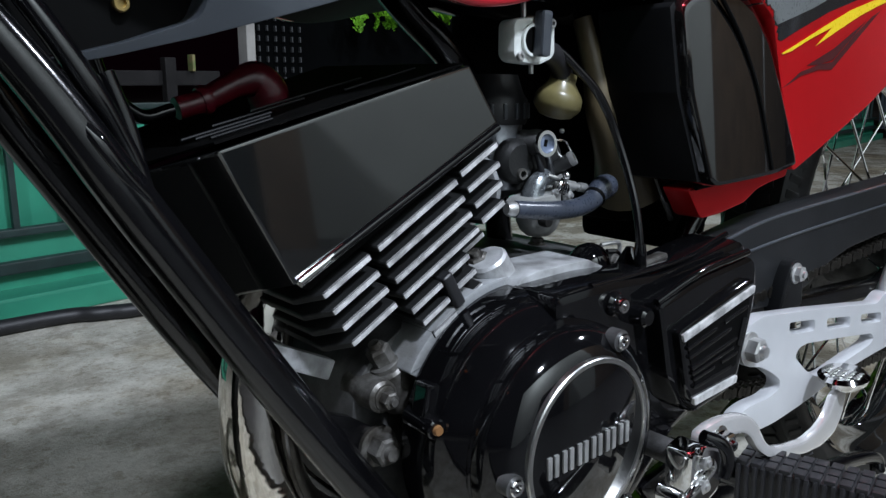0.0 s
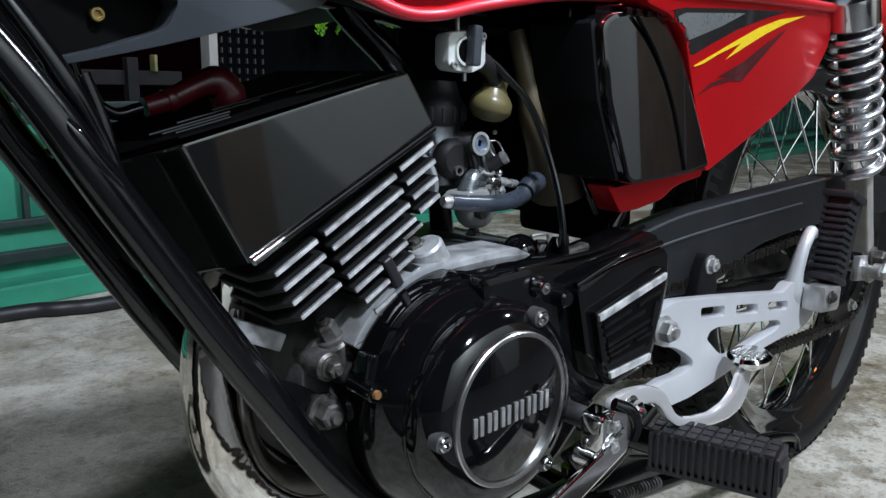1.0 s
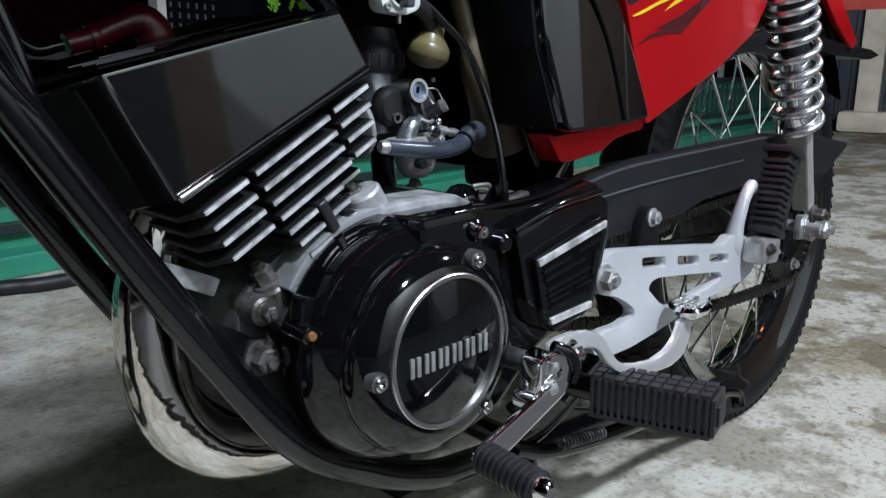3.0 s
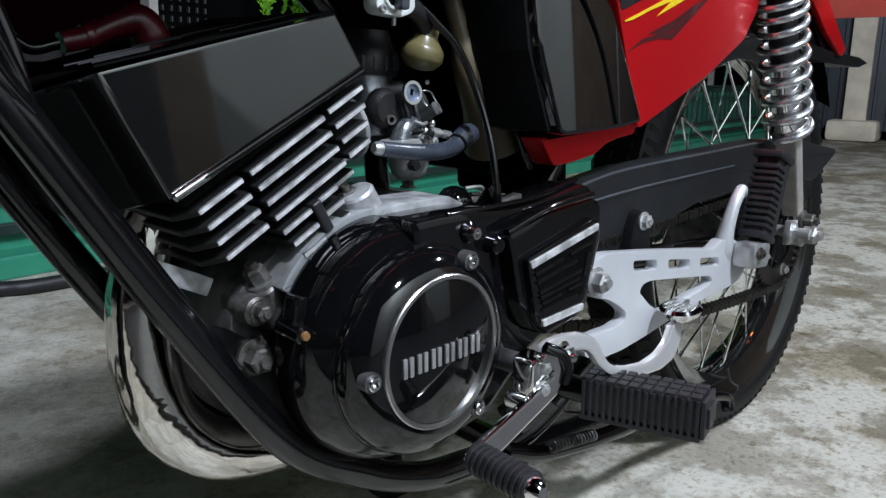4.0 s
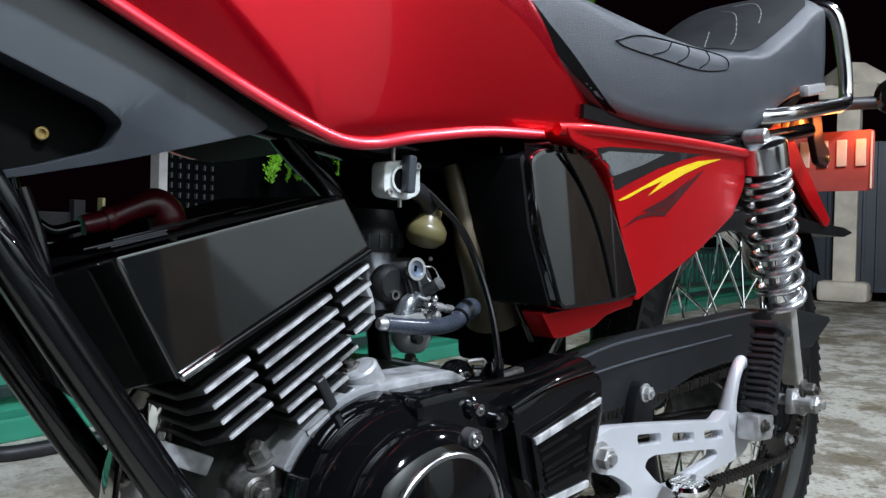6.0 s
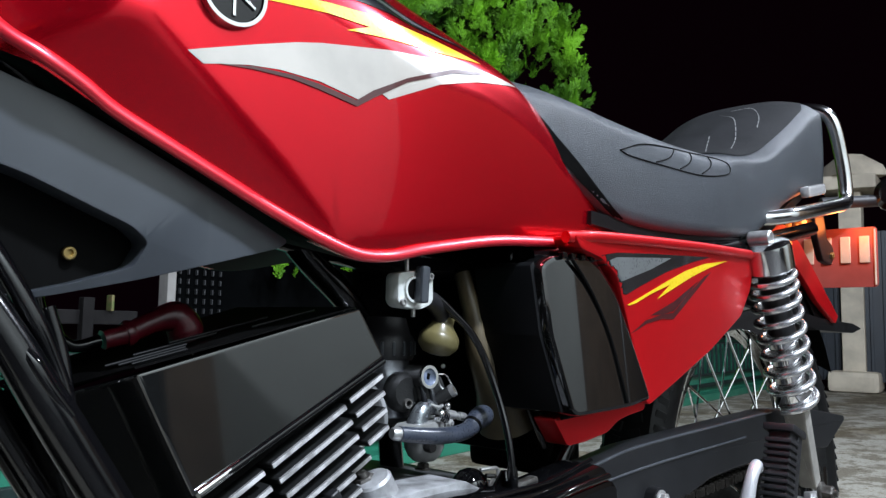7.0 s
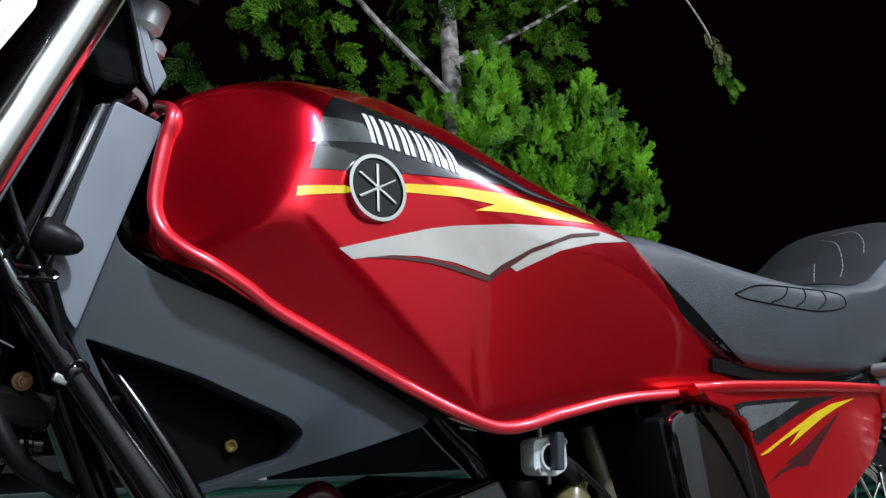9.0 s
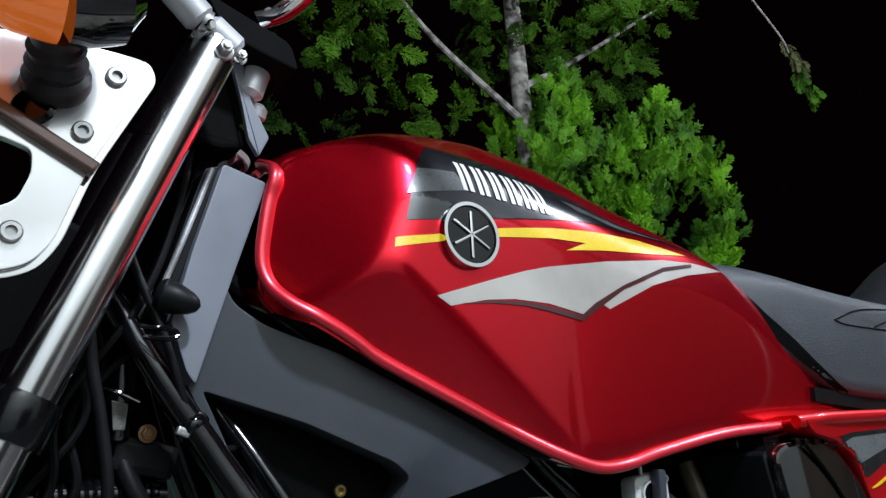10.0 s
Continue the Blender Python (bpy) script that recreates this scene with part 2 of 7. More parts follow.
# ---------------------------------------------------------------- mesh helpers
def part(name, bm, mat, parent=None, label="", angle=38):
    """Links a bmesh as ONE mesh object under a thing or a part."""
    bmesh.ops.recalc_face_normals(bm, faces=bm.faces)
    for f in bm.faces:
        f.smooth = True
    for e in bm.edges:
        if len(e.link_faces) == 2 and e.calc_face_angle(0) > radians(angle):
            e.smooth = False
    me = bpy.data.meshes.new(name)
    bm.to_mesh(me)
    bm.free()
    for one in mat if isinstance(mat, (list, tuple)) else (mat,):
        me.materials.append(one)
    ob = new(name, me)
    if parent:
        ob.parent = parent
        ob.matrix_parent_inverse = parent.matrix_world.inverted() if parent.type == "EMPTY" else parent.matrix_basis.inverted()
    return tagged(ob, label)


def thing(name, label, category, group="", kind="", at=(0, 0, 0)):
    ob = new(name)
    ob.location = at
    ob.empty_display_size = 0.1
    bpy.context.view_layer.update()
    return tagged(ob, label, category, group, kind)


def soften(bm, width, segments=2, angle=35):
    edges = [e for e in bm.edges if len(e.link_faces) == 2 and e.calc_face_angle(0) > radians(angle)]
    if width and edges:
        bmesh.ops.bevel(bm, geom=edges, offset=width, segments=segments, affect="EDGES", profile=0.6, clamp_overlap=True)
    return bm


def keep_flat(bm, share=0.02):
    """Rings the large faces of a rounded body with a narrow strip, so that they shade flat."""
    most = max(f.calc_area() for f in bm.faces)
    for f in [f for f in bm.faces if f.calc_area() > most * share and len(f.verts) >= 4]:
        bmesh.ops.inset_individual(bm, faces=[f], thickness=min(0.0006, math.sqrt(f.calc_area()) * 0.04), use_even_offset=True)
    return bm


def join(bm, other):
    """Adds the bmesh other to bm."""
    me = bpy.data.meshes.new("tmp")
    other.to_mesh(me)
    other.free()
    bm.from_mesh(me)
    bpy.data.meshes.remove(me)
    return bm


def box(centre, size, turn=(0, 0, 0), bevel=0.0, segments=2):
    bm = bmesh.new()
    bmesh.ops.create_cube(bm, size=1)
    bmesh.ops.scale(bm, vec=size, verts=bm.verts)
    if bevel:
        keep_flat(soften(bm, bevel, segments), 0.2)
    bmesh.ops.transform(bm, matrix=pose(*centre, *turn), verts=bm.verts)
    return bm


def axis_frame(p, q):
    p, q = Vector(p), Vector(q)
    return Matrix.Translation(p) @ (q - p).to_track_quat("Z", "Y").to_matrix().to_4x4(), (q - p).length


def lathe(p, q, profile, segments=32, caps=True):
    """Turns (radius, share of the way from p to q) round the line from p to q."""
    bm = bmesh.new()
    m, length = axis_frame(p, q)
    rings = []
    for r, s in profile:
        rings.append([bm.verts.new(m @ Vector((r * math.cos(a), r * math.sin(a), s * length))) for a in (math.tau * i / segments for i in range(segments))])
    for a, b in zip(rings, rings[1:]):
        for i in range(segments):
            j = (i + 1) % segments
            bm.faces.new((a[i], a[j], b[j], b[i]))
    if caps:
        bm.faces.new(rings[0][::-1])
        bm.faces.new(rings[-1])
    return bm


def rod(p, q, r, r2=None, segments=16, bevel=0.0):
    r2 = r if r2 is None else r2
    length = (Vector(q) - Vector(p)).length
    b = min(bevel / length, 0.4)
    prof = [(r - bevel, 0), (r, b), (r2, 1 - b), (r2 - bevel, 1)] if bevel else [(r, 0), (r2, 1)]
    return lathe(p, q, prof, segments)


def curve_points(points, steps=8):
    """Catmull-Rom through the points."""
    pts = [Vector(p) for p in points]
    pts = [2 * pts[0] - pts[1], *pts, 2 * pts[-1] - pts[-2]]
    out = []
    for a, b, c, d in zip(pts, pts[1:], pts[2:], pts[3:]):
        for k in range(steps):
            t = k / steps
            out.append(0.5 * ((2 * b) + (c - a) * t + (2 * a - 5 * b + 4 * c - d) * t * t + (3 * b - a - 3 * c + d) * t ** 3))
    out.append(pts[-2])
    return out


def tube(points, radius, segments=12, steps=8, flat=1.0):
    """A swept tube; radius is one number or one for each point."""
    line = curve_points(points, steps) if steps > 1 else [Vector(p) for p in points]
    if isinstance(radius, (int, float)):
        radii = [radius] * len(line)
    else:
        radii = []
        for a, b in zip(radius, radius[1:]):
            radii += [a + (b - a) * k / steps for k in range(steps)]
        radii.append(radius[-1])
    bm = bmesh.new()
    side = None
    rings = []
    for i, p in enumerate(line):
        way = (line[min(i + 1, len(line) - 1)] - line[max(i - 1, 0)]).normalized()
        if side is None:
            side = way.orthogonal().normalized()
        side = (side - way * side.dot(way)).normalized()
        up = way.cross(side)
        rings.append([bm.verts.new(p + radii[i] * (math.cos(a) * side + flat * math.sin(a) * up)) for a in (math.tau * k / segments for k in range(segments))])
    for a, b in zip(rings, rings[1:]):
        for i in range(segments):
            j = (i + 1) % segments
            bm.faces.new((a[i], a[j], b[j], b[i]))
    bm.faces.new(rings[0][::-1])
    bm.faces.new(rings[-1])
    return bm


def rounded(points, radius=0.005, steps=4):
    """Rounds the corners of a flat outline of (a, b)."""
    if not radius:
        return points
    out = []
    n = len(points)
    for i in range(n):
        p, a, b = Vector(points[i]), Vector(points[i - 1]), Vector(points[(i + 1) % n])
        da, db = a - p, b - p
        r = min(radius, da.length * 0.45, db.length * 0.45)
        s, e = p + da.normalized() * r, p + db.normalized() * r
        for k in range(steps + 1):
            t = k / steps
            out.append(((1 - t) ** 2) * s + 2 * t * (1 - t) * p + t * t * e)
    return [tuple(v) for v in out]


def slab(outline, y0, y1, corner=0.0, bevel=0.0, holes=(), segments=2, lean=None):
    """A flat outline of (x, z) made solid between y0 and y1, with holes; lean(x, z) adds to y."""
    bm = bmesh.new()
    loops = [rounded(outline, corner)] + [rounded(h, min(corner, 0.004) if corner else 0) for h in holes]
    edges = []
    for loop in loops:
        vs = [bm.verts.new((x, y0, z)) for x, z in loop]
        edges += [bm.edges.new((a, b)) for a, b in zip(vs, vs[1:] + vs[:1])]
    if holes:
        bmesh.ops.triangle_fill(bm, edges=edges, use_beauty=True)
    else:
        bm.faces.new(list(bm.verts))
    got = bmesh.ops.extrude_face_region(bm, geom=list(bm.faces))
    bmesh.ops.translate(bm, vec=(0, y1 - y0, 0), verts=[v for v in got["geom"] if isinstance(v, bmesh.types.BMVert)])
    bmesh.ops.recalc_face_normals(bm, faces=bm.faces)
    if bevel:
        rim = [e for e in bm.edges if len(e.link_faces) == 2 and e.calc_face_angle(0) > radians(60)
               and abs(e.verts[0].co.y - e.verts[1].co.y) < 1e-7]
        bmesh.ops.bevel(bm, geom=rim, offset=bevel, segments=segments, affect="EDGES", profile=0.6, clamp_overlap=True)
        caps = [f for f in bm.faces if abs(f.normal.y) > 0.999]
        bmesh.ops.inset_region(bm, faces=caps, thickness=min(0.0005, bevel * 0.3), use_even_offset=False)
    if lean:
        for v in bm.verts:
            v.co.y += lean(v.co.x, v.co.z)
    return bm


def hexagon(at, way, r, h):
    """A hexagon bolt head with a washer and a stub."""
    at, way = Vector(at), Vector(way).normalized()
    bm = lathe(at, at + way * h * 0.25, [(r * 1.35, 0), (r * 1.35, 0.8), (r * 1.2, 1)], 24)
    join(bm, lathe(at + way * h * 0.25, at + way * h, [(r, 0), (r, 0.85), (r * 0.8, 1)], 6))
    join(bm, lathe(at + way * h, at + way * h * 1.25, [(r * 0.5, 0), (r * 0.45, 1)], 12))
    return bm


def socket(at, way, r, h):
    """A socket head screw with its hexagon hollow."""
    at, way = Vector(at), Vector(way).normalized()
    bm = lathe(at, at + way * h, [(r, 0), (r, 0.8), (r * 0.85, 1), (r * 0.52, 1), (r * 0.5, 0.35), (0.0001, 0.35)], 18)
    return bm


def helix(p, q, r, turns, wire, segments=8, per_turn=20, squeeze=None):
    m, length = axis_frame(p, q)
    n = int(turns * per_turn)
    pts = []
    for i in range(n + 1):
        s = i / n
        a = math.tau * turns * s
        h = squeeze(s) if squeeze else s
        pts.append(m @ Vector((r * math.cos(a), r * math.sin(a), h * length)))
    return tube(pts, wire, segments, 1)
# ---------------------------------------------------------------- the yard, the fence and the gate
FENCE_TURN = 8.5                      # degrees by which the fence runs off the bike's line


def fence_y(x):
    return 1.63 + (x - 0.57) * math.tan(radians(FENCE_TURN))


def sheet(outline, z, cut=1):
    bm = bmesh.new()
    bm.faces.new([bm.verts.new((x, y, z)) for x, y in outline])
    if cut > 1:
        bmesh.ops.subdivide_edges(bm, edges=bm.edges, cuts=cut, use_grid_fill=True)
    return bm


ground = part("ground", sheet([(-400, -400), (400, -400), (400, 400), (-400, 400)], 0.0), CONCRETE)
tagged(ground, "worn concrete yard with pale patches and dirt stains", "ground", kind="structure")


def along_fence(x, off=0.0, z=0.0):
    a = radians(FENCE_TURN)
    return Vector((x - math.sin(a) * off, fence_y(x) + math.cos(a) * off, z))


def build_fence(x0, x1):
    fence = thing("fence", "green painted metal fence with dark bars on a low kerb", "fence", kind="structure", at=along_fence(x0))
    a = FENCE_TURN
    mid, length = along_fence((x0 + x1) / 2), (x1 - x0) / math.cos(radians(a))
    part("kerb", box((mid.x, mid.y + 0.03, 0.03), (length, 0.16, 0.06), (0, 0, a), 0.008), GREEN, fence)
    part("lower_panel", box((mid.x, mid.y + 0.05, 0.13), (length, 0.012, 0.15), (0, 0, a), 0.002), GREEN, fence)
    part("back_panel", box((mid.x, mid.y + 0.12, 0.26), (length, 0.01, 0.44), (0, 0, a), 0.002), GREEN, fence)
    part("top_rail", box((mid.x, mid.y + 0.10, 0.49), (length, 0.035, 0.018), (0, 0, a), 0.004), GREEN_DARK, fence)
    for z, h in ((0.115, 0.03), (0.20, 0.02), (0.455, 0.02)):
        part("rail", box((mid.x, mid.y + 0.03, z), (length, 0.03, h), (0, 0, a), 0.004), GREEN_DARK, fence)
    rails = int(length / 0.12)
    bar_me = None
    for i in range(rails):
        p = along_fence(x0 + 0.05 + i * 0.12 * math.cos(radians(a)), 0.03, 0.328)
        if bar_me is None:
            ob = part("bar", box((0, 0, 0), (0.016, 0.016, 0.25), (0, 0, 0), 0.002), GREEN_DARK, fence)
            bar_me = ob.data
        else:
            ob = new("bar", bar_me)
            ob.parent = fence
            ob.matrix_parent_inverse = fence.matrix_world.inverted()
        ob.matrix_basis = pose(p.x, p.y, p.z, 0, 0, a)
    return fence


build_fence(-1.4, 8.2)


def build_screen():
    """The tall dark screen with narrow slits above the fence."""
    screen = thing("fence_screen", "dark perforated screen panel with pale posts behind the fence", "fence", kind="structure", at=along_fence(1.0, 0.3))
    mid = along_fence(4.6, 0.3)
    part("panel", box((mid.x, mid.y, 0.80), (6.7, 0.02, 0.62), (0, 0, FENCE_TURN), 0.002), SCREEN, screen)
    slit = None
    for i in range(6):
        for k in range(10):
            p = along_fence(1.335 + i * 0.034, 0.285, 0.56 + k * 0.034)
            if slit is None:
                slit = part("slat", box((0, 0, 0), (0.005, 0.012, 0.019), (0, 0, 0), 0.0015), SLIT, screen).data
                ob = screen.children[-1]
            else:
                ob = new("slat", slit)
                ob.parent = screen
                ob.matrix_parent_inverse = screen.matrix_world.inverted()
            ob.matrix_basis = pose(p.x, p.y, p.z, 0, 0, FENCE_TURN)
    for x in (1.27, 4.2, 7.0):
        p = along_fence(x, 0.26)
        part("post", box((p.x, p.y, 0.6), (0.034, 0.05, 1.2), (0, 0, FENCE_TURN), 0.004), POST, screen)
    mid = along_fence(0.4, 0.24)
    part("rail", box((mid.x, mid.y, 0.565), (1.5, 0.03, 0.044), (0, 0, FENCE_TURN), 0.004), OLD_RAIL, screen)
    for x, w, z, h, m in ((0.965, 0.036, 0.56, 0.13, OLD_RAIL), (1.042, 0.010, 0.61, 0.05, DRY), (0.62, 0.030, 0.56, 0.12, OLD_RAIL)):
        p = along_fence(x, 0.22)
        part("stub_post", box((p.x, p.y, z), (w, 0.03, h), (0, 0, FENCE_TURN), 0.003), m, screen)
    return screen


build_screen()


def gate_pillar(at, height):
    pillar = thing("gate_pillar", "cream painted masonry gate pillar with a stepped cap", "pillar", "gate pillars", "structure", at)
    x, y, _ = at
    part("shaft", box((x, y, height / 2), (0.20, 0.20, height), (0, 0, 10), 0.01), PILLAR, pillar)
    part("cap", box((x, y, height + 0.06), (0.50, 0.50, 0.14), (0, 0, 10), 0.02), PILLAR, pillar)
    bm = lathe((x, y, height + 0.13), (x, y, height + 0.36), [(0.35, 0), (0.30, 0.45), (0.12, 1)], 4)
    part("cap_top", bm, PILLAR, pillar)
    part("footing", box((x, y, 0.1), (0.45, 0.45, 0.2), (0, 0, 10), 0.05), PILLAR, pillar)
    return pillar


gate_pillar((8.3, 2.0, 0), 1.95)
gate_pillar((8.85, 0.5, 0), 1.95)


def gate_leaf(x0, y0, x1, y1, height):
    leaf = thing("gate", "dark blue-green sheet metal gate with vertical ribs", "gate", "gate leaves", "structure", ((x0 + x1) / 2, (y0 + y1) / 2, 0))
    turn = math.degrees(math.atan2(y1 - y0, x1 - x0))
    length = math.hypot(x1 - x0, y1 - y0)
    part("gate_panel", box(((x0 + x1) / 2, (y0 + y1) / 2, height / 2 + 0.1), (length, 0.02, height), (0, 0, turn), 0.003), GATE, leaf)
    n = int(length / 0.11)
    for i in range(n):
        s = (i + 0.5) / n
        part("rib", box((x0 + (x1 - x0) * s - 0.02, y0 + (y1 - y0) * s, height / 2 + 0.1), (0.03, 0.025, height), (0, 0, turn), 0.004), GATE, leaf)
    return leaf


gate_leaf(8.3, 1.9, 8.85, 0.6, 1.45)
gate_leaf(8.15, 2.75, 8.3, 2.1, 1.45)
gate_leaf(8.9, 0.4, 9.45, -1.5, 1.45)


def house():
    """The lit house front behind the camera, which shows in the paint."""
    wall = part("wall_south", box((1.0, -3.15, 1.6), (5.2, 0.15, 3.2), (0, 0, 0), 0.01), WALL)
    tagged(wall, "pale plastered house wall under the porch lamp", "wall", kind="structure")
    boards = part("wall_east", box((6.6, -3.15, 1.6), (6.0, 0.15, 3.2), (0, 0, 0), 0.01), WALL_DARK)
    tagged(boards, "brown wooden boarded wall beside the house", "wall", kind="structure")
    # unseen dark slab, added for darker reflections and less bounced light
    porch = part("pavement", box((1.5, -1.76, 0.03), (9.0, 2.62, 0.06), (0, 0, 0), 0.01), DARK_SLAB)
    tagged(porch, "unseen dark slab behind the camera, darkening reflections and bounced light", "pavement", kind="structure")
    chest = thing("cabinet", "low dark wooden cabinet with a brown end panel by the wall", "cabinet", at=(1.2, -2.90, 0))
    part("body", box((1.10, -2.90, 0.52), (1.00, 0.34, 0.90), (0, 0, 0), 0.008), MATTE, chest)
    part("end_panel", box((1.70, -2.90, 0.52), (0.20, 0.36, 0.94), (0, 0, 0), 0.008), WALL_DARK, chest)
    part("top", box((1.20, -2.90, 1.005), (1.24, 0.40, 0.03), (0, 0, 0), 0.006), WALL_DARK, chest)
    for dx in (-0.235, 0.235):
        part("cabinet_door", box((1.10 + dx, -2.725, 0.52), (0.45, 0.018, 0.82), (0, 0, 0), 0.004), MATTE, chest)
    fixture = thing("porch_lamp", "bare porch lamp on a curved steel arm on the wall", "lamp", at=(LAMP_AT[0], -3.07, LAMP_AT[2] + 0.14))
    x, y, z = LAMP_AT
    part("arm", tube([(x, -3.07, z + 0.3), (x, -2.6, z + 0.36), (x, y, z + 0.17)], 0.012), STEEL, fixture)
    part("socket", rod((x, y, z + 0.115), (x, y, z + 0.18), 0.03), WHITE, fixture)
    post = thing("street_lamp", "street lamp on a thin grey pole", "lamp", at=(POLE_LAMP_AT[0] + 2.3, POLE_LAMP_AT[1] - 1.5, 0))
    x, y, z = POLE_LAMP_AT
    part("pole", tube([(x + 2.3, y - 1.5, 0), (x + 2.3, y - 1.5, 2.6), (x + 2.1, y - 1.35, z + 0.2), (x, y, z + 0.2)], 0.03, 12), STEEL, post)
    part("socket", rod((x, y, z + 0.115), (x, y, z + 0.2), 0.05), STEEL, post)


house()
# ---------------------------------------------------------------- the motorcycle: front at -x, left side towards -y
bike = thing("motorcycle", "parked red and black two-stroke motorcycle on concrete", "motorcycle", at=(0.6, 0, 0))


# ---- fuel tank: station x, top z, crown half width, shoulder half width and z, bottom z
TANK = [
    (0.078, 0.800, 0.014, 0.040, 0.796, 0.758),
    (0.086, 0.850, 0.020, 0.046, 0.842, 0.741),
    (0.110, 0.874, 0.028, 0.060, 0.862, 0.731),
    (0.140, 0.888, 0.038, 0.076, 0.871, 0.7150),
    (0.168, 0.899, 0.047, 0.084, 0.875, 0.7005),
    (0.200, 0.904, 0.052, 0.086, 0.873, 0.6855),
    (0.260, 0.906, 0.056, 0.087, 0.866, 0.6565),
    (0.300, 0.903, 0.056, 0.087, 0.859, 0.6405),
    (0.340, 0.898, 0.056, 0.087, 0.852, 0.6340),
    (0.400, 0.886, 0.053, 0.081, 0.842, 0.645),
    (0.480, 0.872, 0.048, 0.078, 0.840, 0.6585),
    (0.540, 0.851, 0.044, 0.077, 0.824, 0.664),
    (0.610, 0.815, 0.040, 0.076, 0.784, 0.668),
    (0.660, 0.780, 0.036, 0.075, 0.752, 0.669),
    (0.705, 0.725, 0.034, 0.074, 0.712, 0.672),
    (0.725, 0.694, 0.034, 0.072, 0.690, 0.673),
]


def smooth_table(table, n):
    rows = [Vector(r) for r in table]
    keys = [r[0] for r in table]
    out = []
    xs = np.linspace(keys[0], keys[-1], n)
    for x in xs:
        i = max(j for j in range(len(keys)) if keys[j] <= x + 1e-9)
        i = min(i, len(keys) - 2)
        a, b = table[i], table[i + 1]
        s = (x - a[0]) / (b[0] - a[0])
        p, q = table[max(i - 1, 0)], table[min(i + 2, len(table) - 1)]
        vals = []
        for k in range(1, len(a)):
            ma = (b[k] - p[k]) / (b[0] - p[0]) * (b[0] - a[0]) if i > 0 else b[k] - a[k]
            mb = (q[k] - a[k]) / (q[0] - a[0]) * (b[0] - a[0]) if i + 2 < len(table) else b[k] - a[k]
            s2, s3 = s * s, s * s * s
            vals.append((2 * s3 - 3 * s2 + 1) * a[k] + (s3 - 2 * s2 + s) * ma + (-2 * s3 + 3 * s2) * b[k] + (s3 - s2) * mb)
        out.append((x, *vals))
    return out


def spline2(points, steps):
    """A smooth flat line through (a, b) points."""
    return [(p.x, p.y) for p in curve_points([(a, b, 0) for a, b in points], steps)]


def loft(sections, close_ends=True):
    bm = bmesh.new()
    rings = [[bm.verts.new(p) for p in s] for s in sections]
    n = len(rings[0])
    for a, b in zip(rings, rings[1:]):
        for i in range(n):
            j = (i + 1) % n
            bm.faces.new((a[i], a[j], b[j], b[i]))
    if close_ends:
        bm.faces.new(rings[0][::-1])
        bm.faces.new(rings[-1])
    return bm


def soft_min(a, b, k):
    """The smaller of two widths, rounded off over k where they meet."""
    h = max(k - abs(a - b), 0.0) / k
    return min(a, b) - h * h * k * 0.25


def tank_trim(w, x, z, ws, zb):
    """Cuts the half width w by the front facet, the nose, the lower facet under the diagonal fold, and the tuck over the seam."""
    nose = 0.0765 + max(0.0, z - 0.765) ** 2 * 1.9
    edge = 0.150 + (z - 0.780) * 0.40
    front = 0.056 + (x - nose) / max(edge - nose, 0.03) * 0.057
    w = soft_min(w - 0.02 * max(0.0, x - 0.26) * ((z - 0.74) / 0.09) ** 2, front, 0.011)
    below = ((0.759 - z) - (x - 0.165) * 0.791) * 0.784
    w = soft_min(w, 0.1130 - below * 0.62, 0.007)
    if x > 0.30:
        tuck = min(1.0, (x - 0.30) / 0.05) * max(0.35, 1 - (x - 0.34) / 0.30)
        w = soft_min(w, ws + 0.0005 + (z - zb - 0.017) * 0.75 * tuck, 0.005)
    return soft_min(w, 0.056 + (x - nose) * 8.0, 0.003)


def tank_half(row):
    """The left half of a cross-section, from the crown down to the seam, as (half width, z)."""
    x, zt, wc, wsh, zs, zb = row
    ws = 0.113 - 0.055 * 0.04 * math.log(1 + math.exp((x - 0.30) / 0.04))
    zm = zs - min(0.055, 0.45 * (zs - zb))
    half = spline2([(0, zt), (wc * 0.55, zt - 0.002), (wc, zt - 0.009), (wsh, zs), (wsh * 0.32 + ws * 0.68, zs * 0.62 + zm * 0.38), (ws, zm)], 6)
    half += [(ws, zm + (zb - zm) * k / 26) for k in range(1, 27)]
    return [(max(0.002 * min(i, 1), min(y, tank_trim(y, x, z, ws, zb))), z) for i, (y, z) in enumerate(half)]


def tank_section(row):
    half = tank_half(row)
    half.append((half[-1][0] - 0.008, row[-1]))
    left = [(row[0], -y, z) for y, z in half]
    right = [(row[0], y, z) for y, z in half[1:][::-1]]
    return left + [(row[0], 0, row[-1] + 0.02)] + right


tank_rows = smooth_table(TANK, 150)
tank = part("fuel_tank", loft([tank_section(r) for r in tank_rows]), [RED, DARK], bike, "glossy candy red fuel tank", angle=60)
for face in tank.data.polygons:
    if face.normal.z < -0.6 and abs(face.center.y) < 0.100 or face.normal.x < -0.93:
        face.material_index = 1          # shade put into the colour of the underside and nose
from mathutils.bvhtree import BVHTree
tank_tree = BVHTree.FromPolygons([v.co.copy() for v in tank.data.vertices], [tuple(p.vertices) for p in tank.data.polygons])


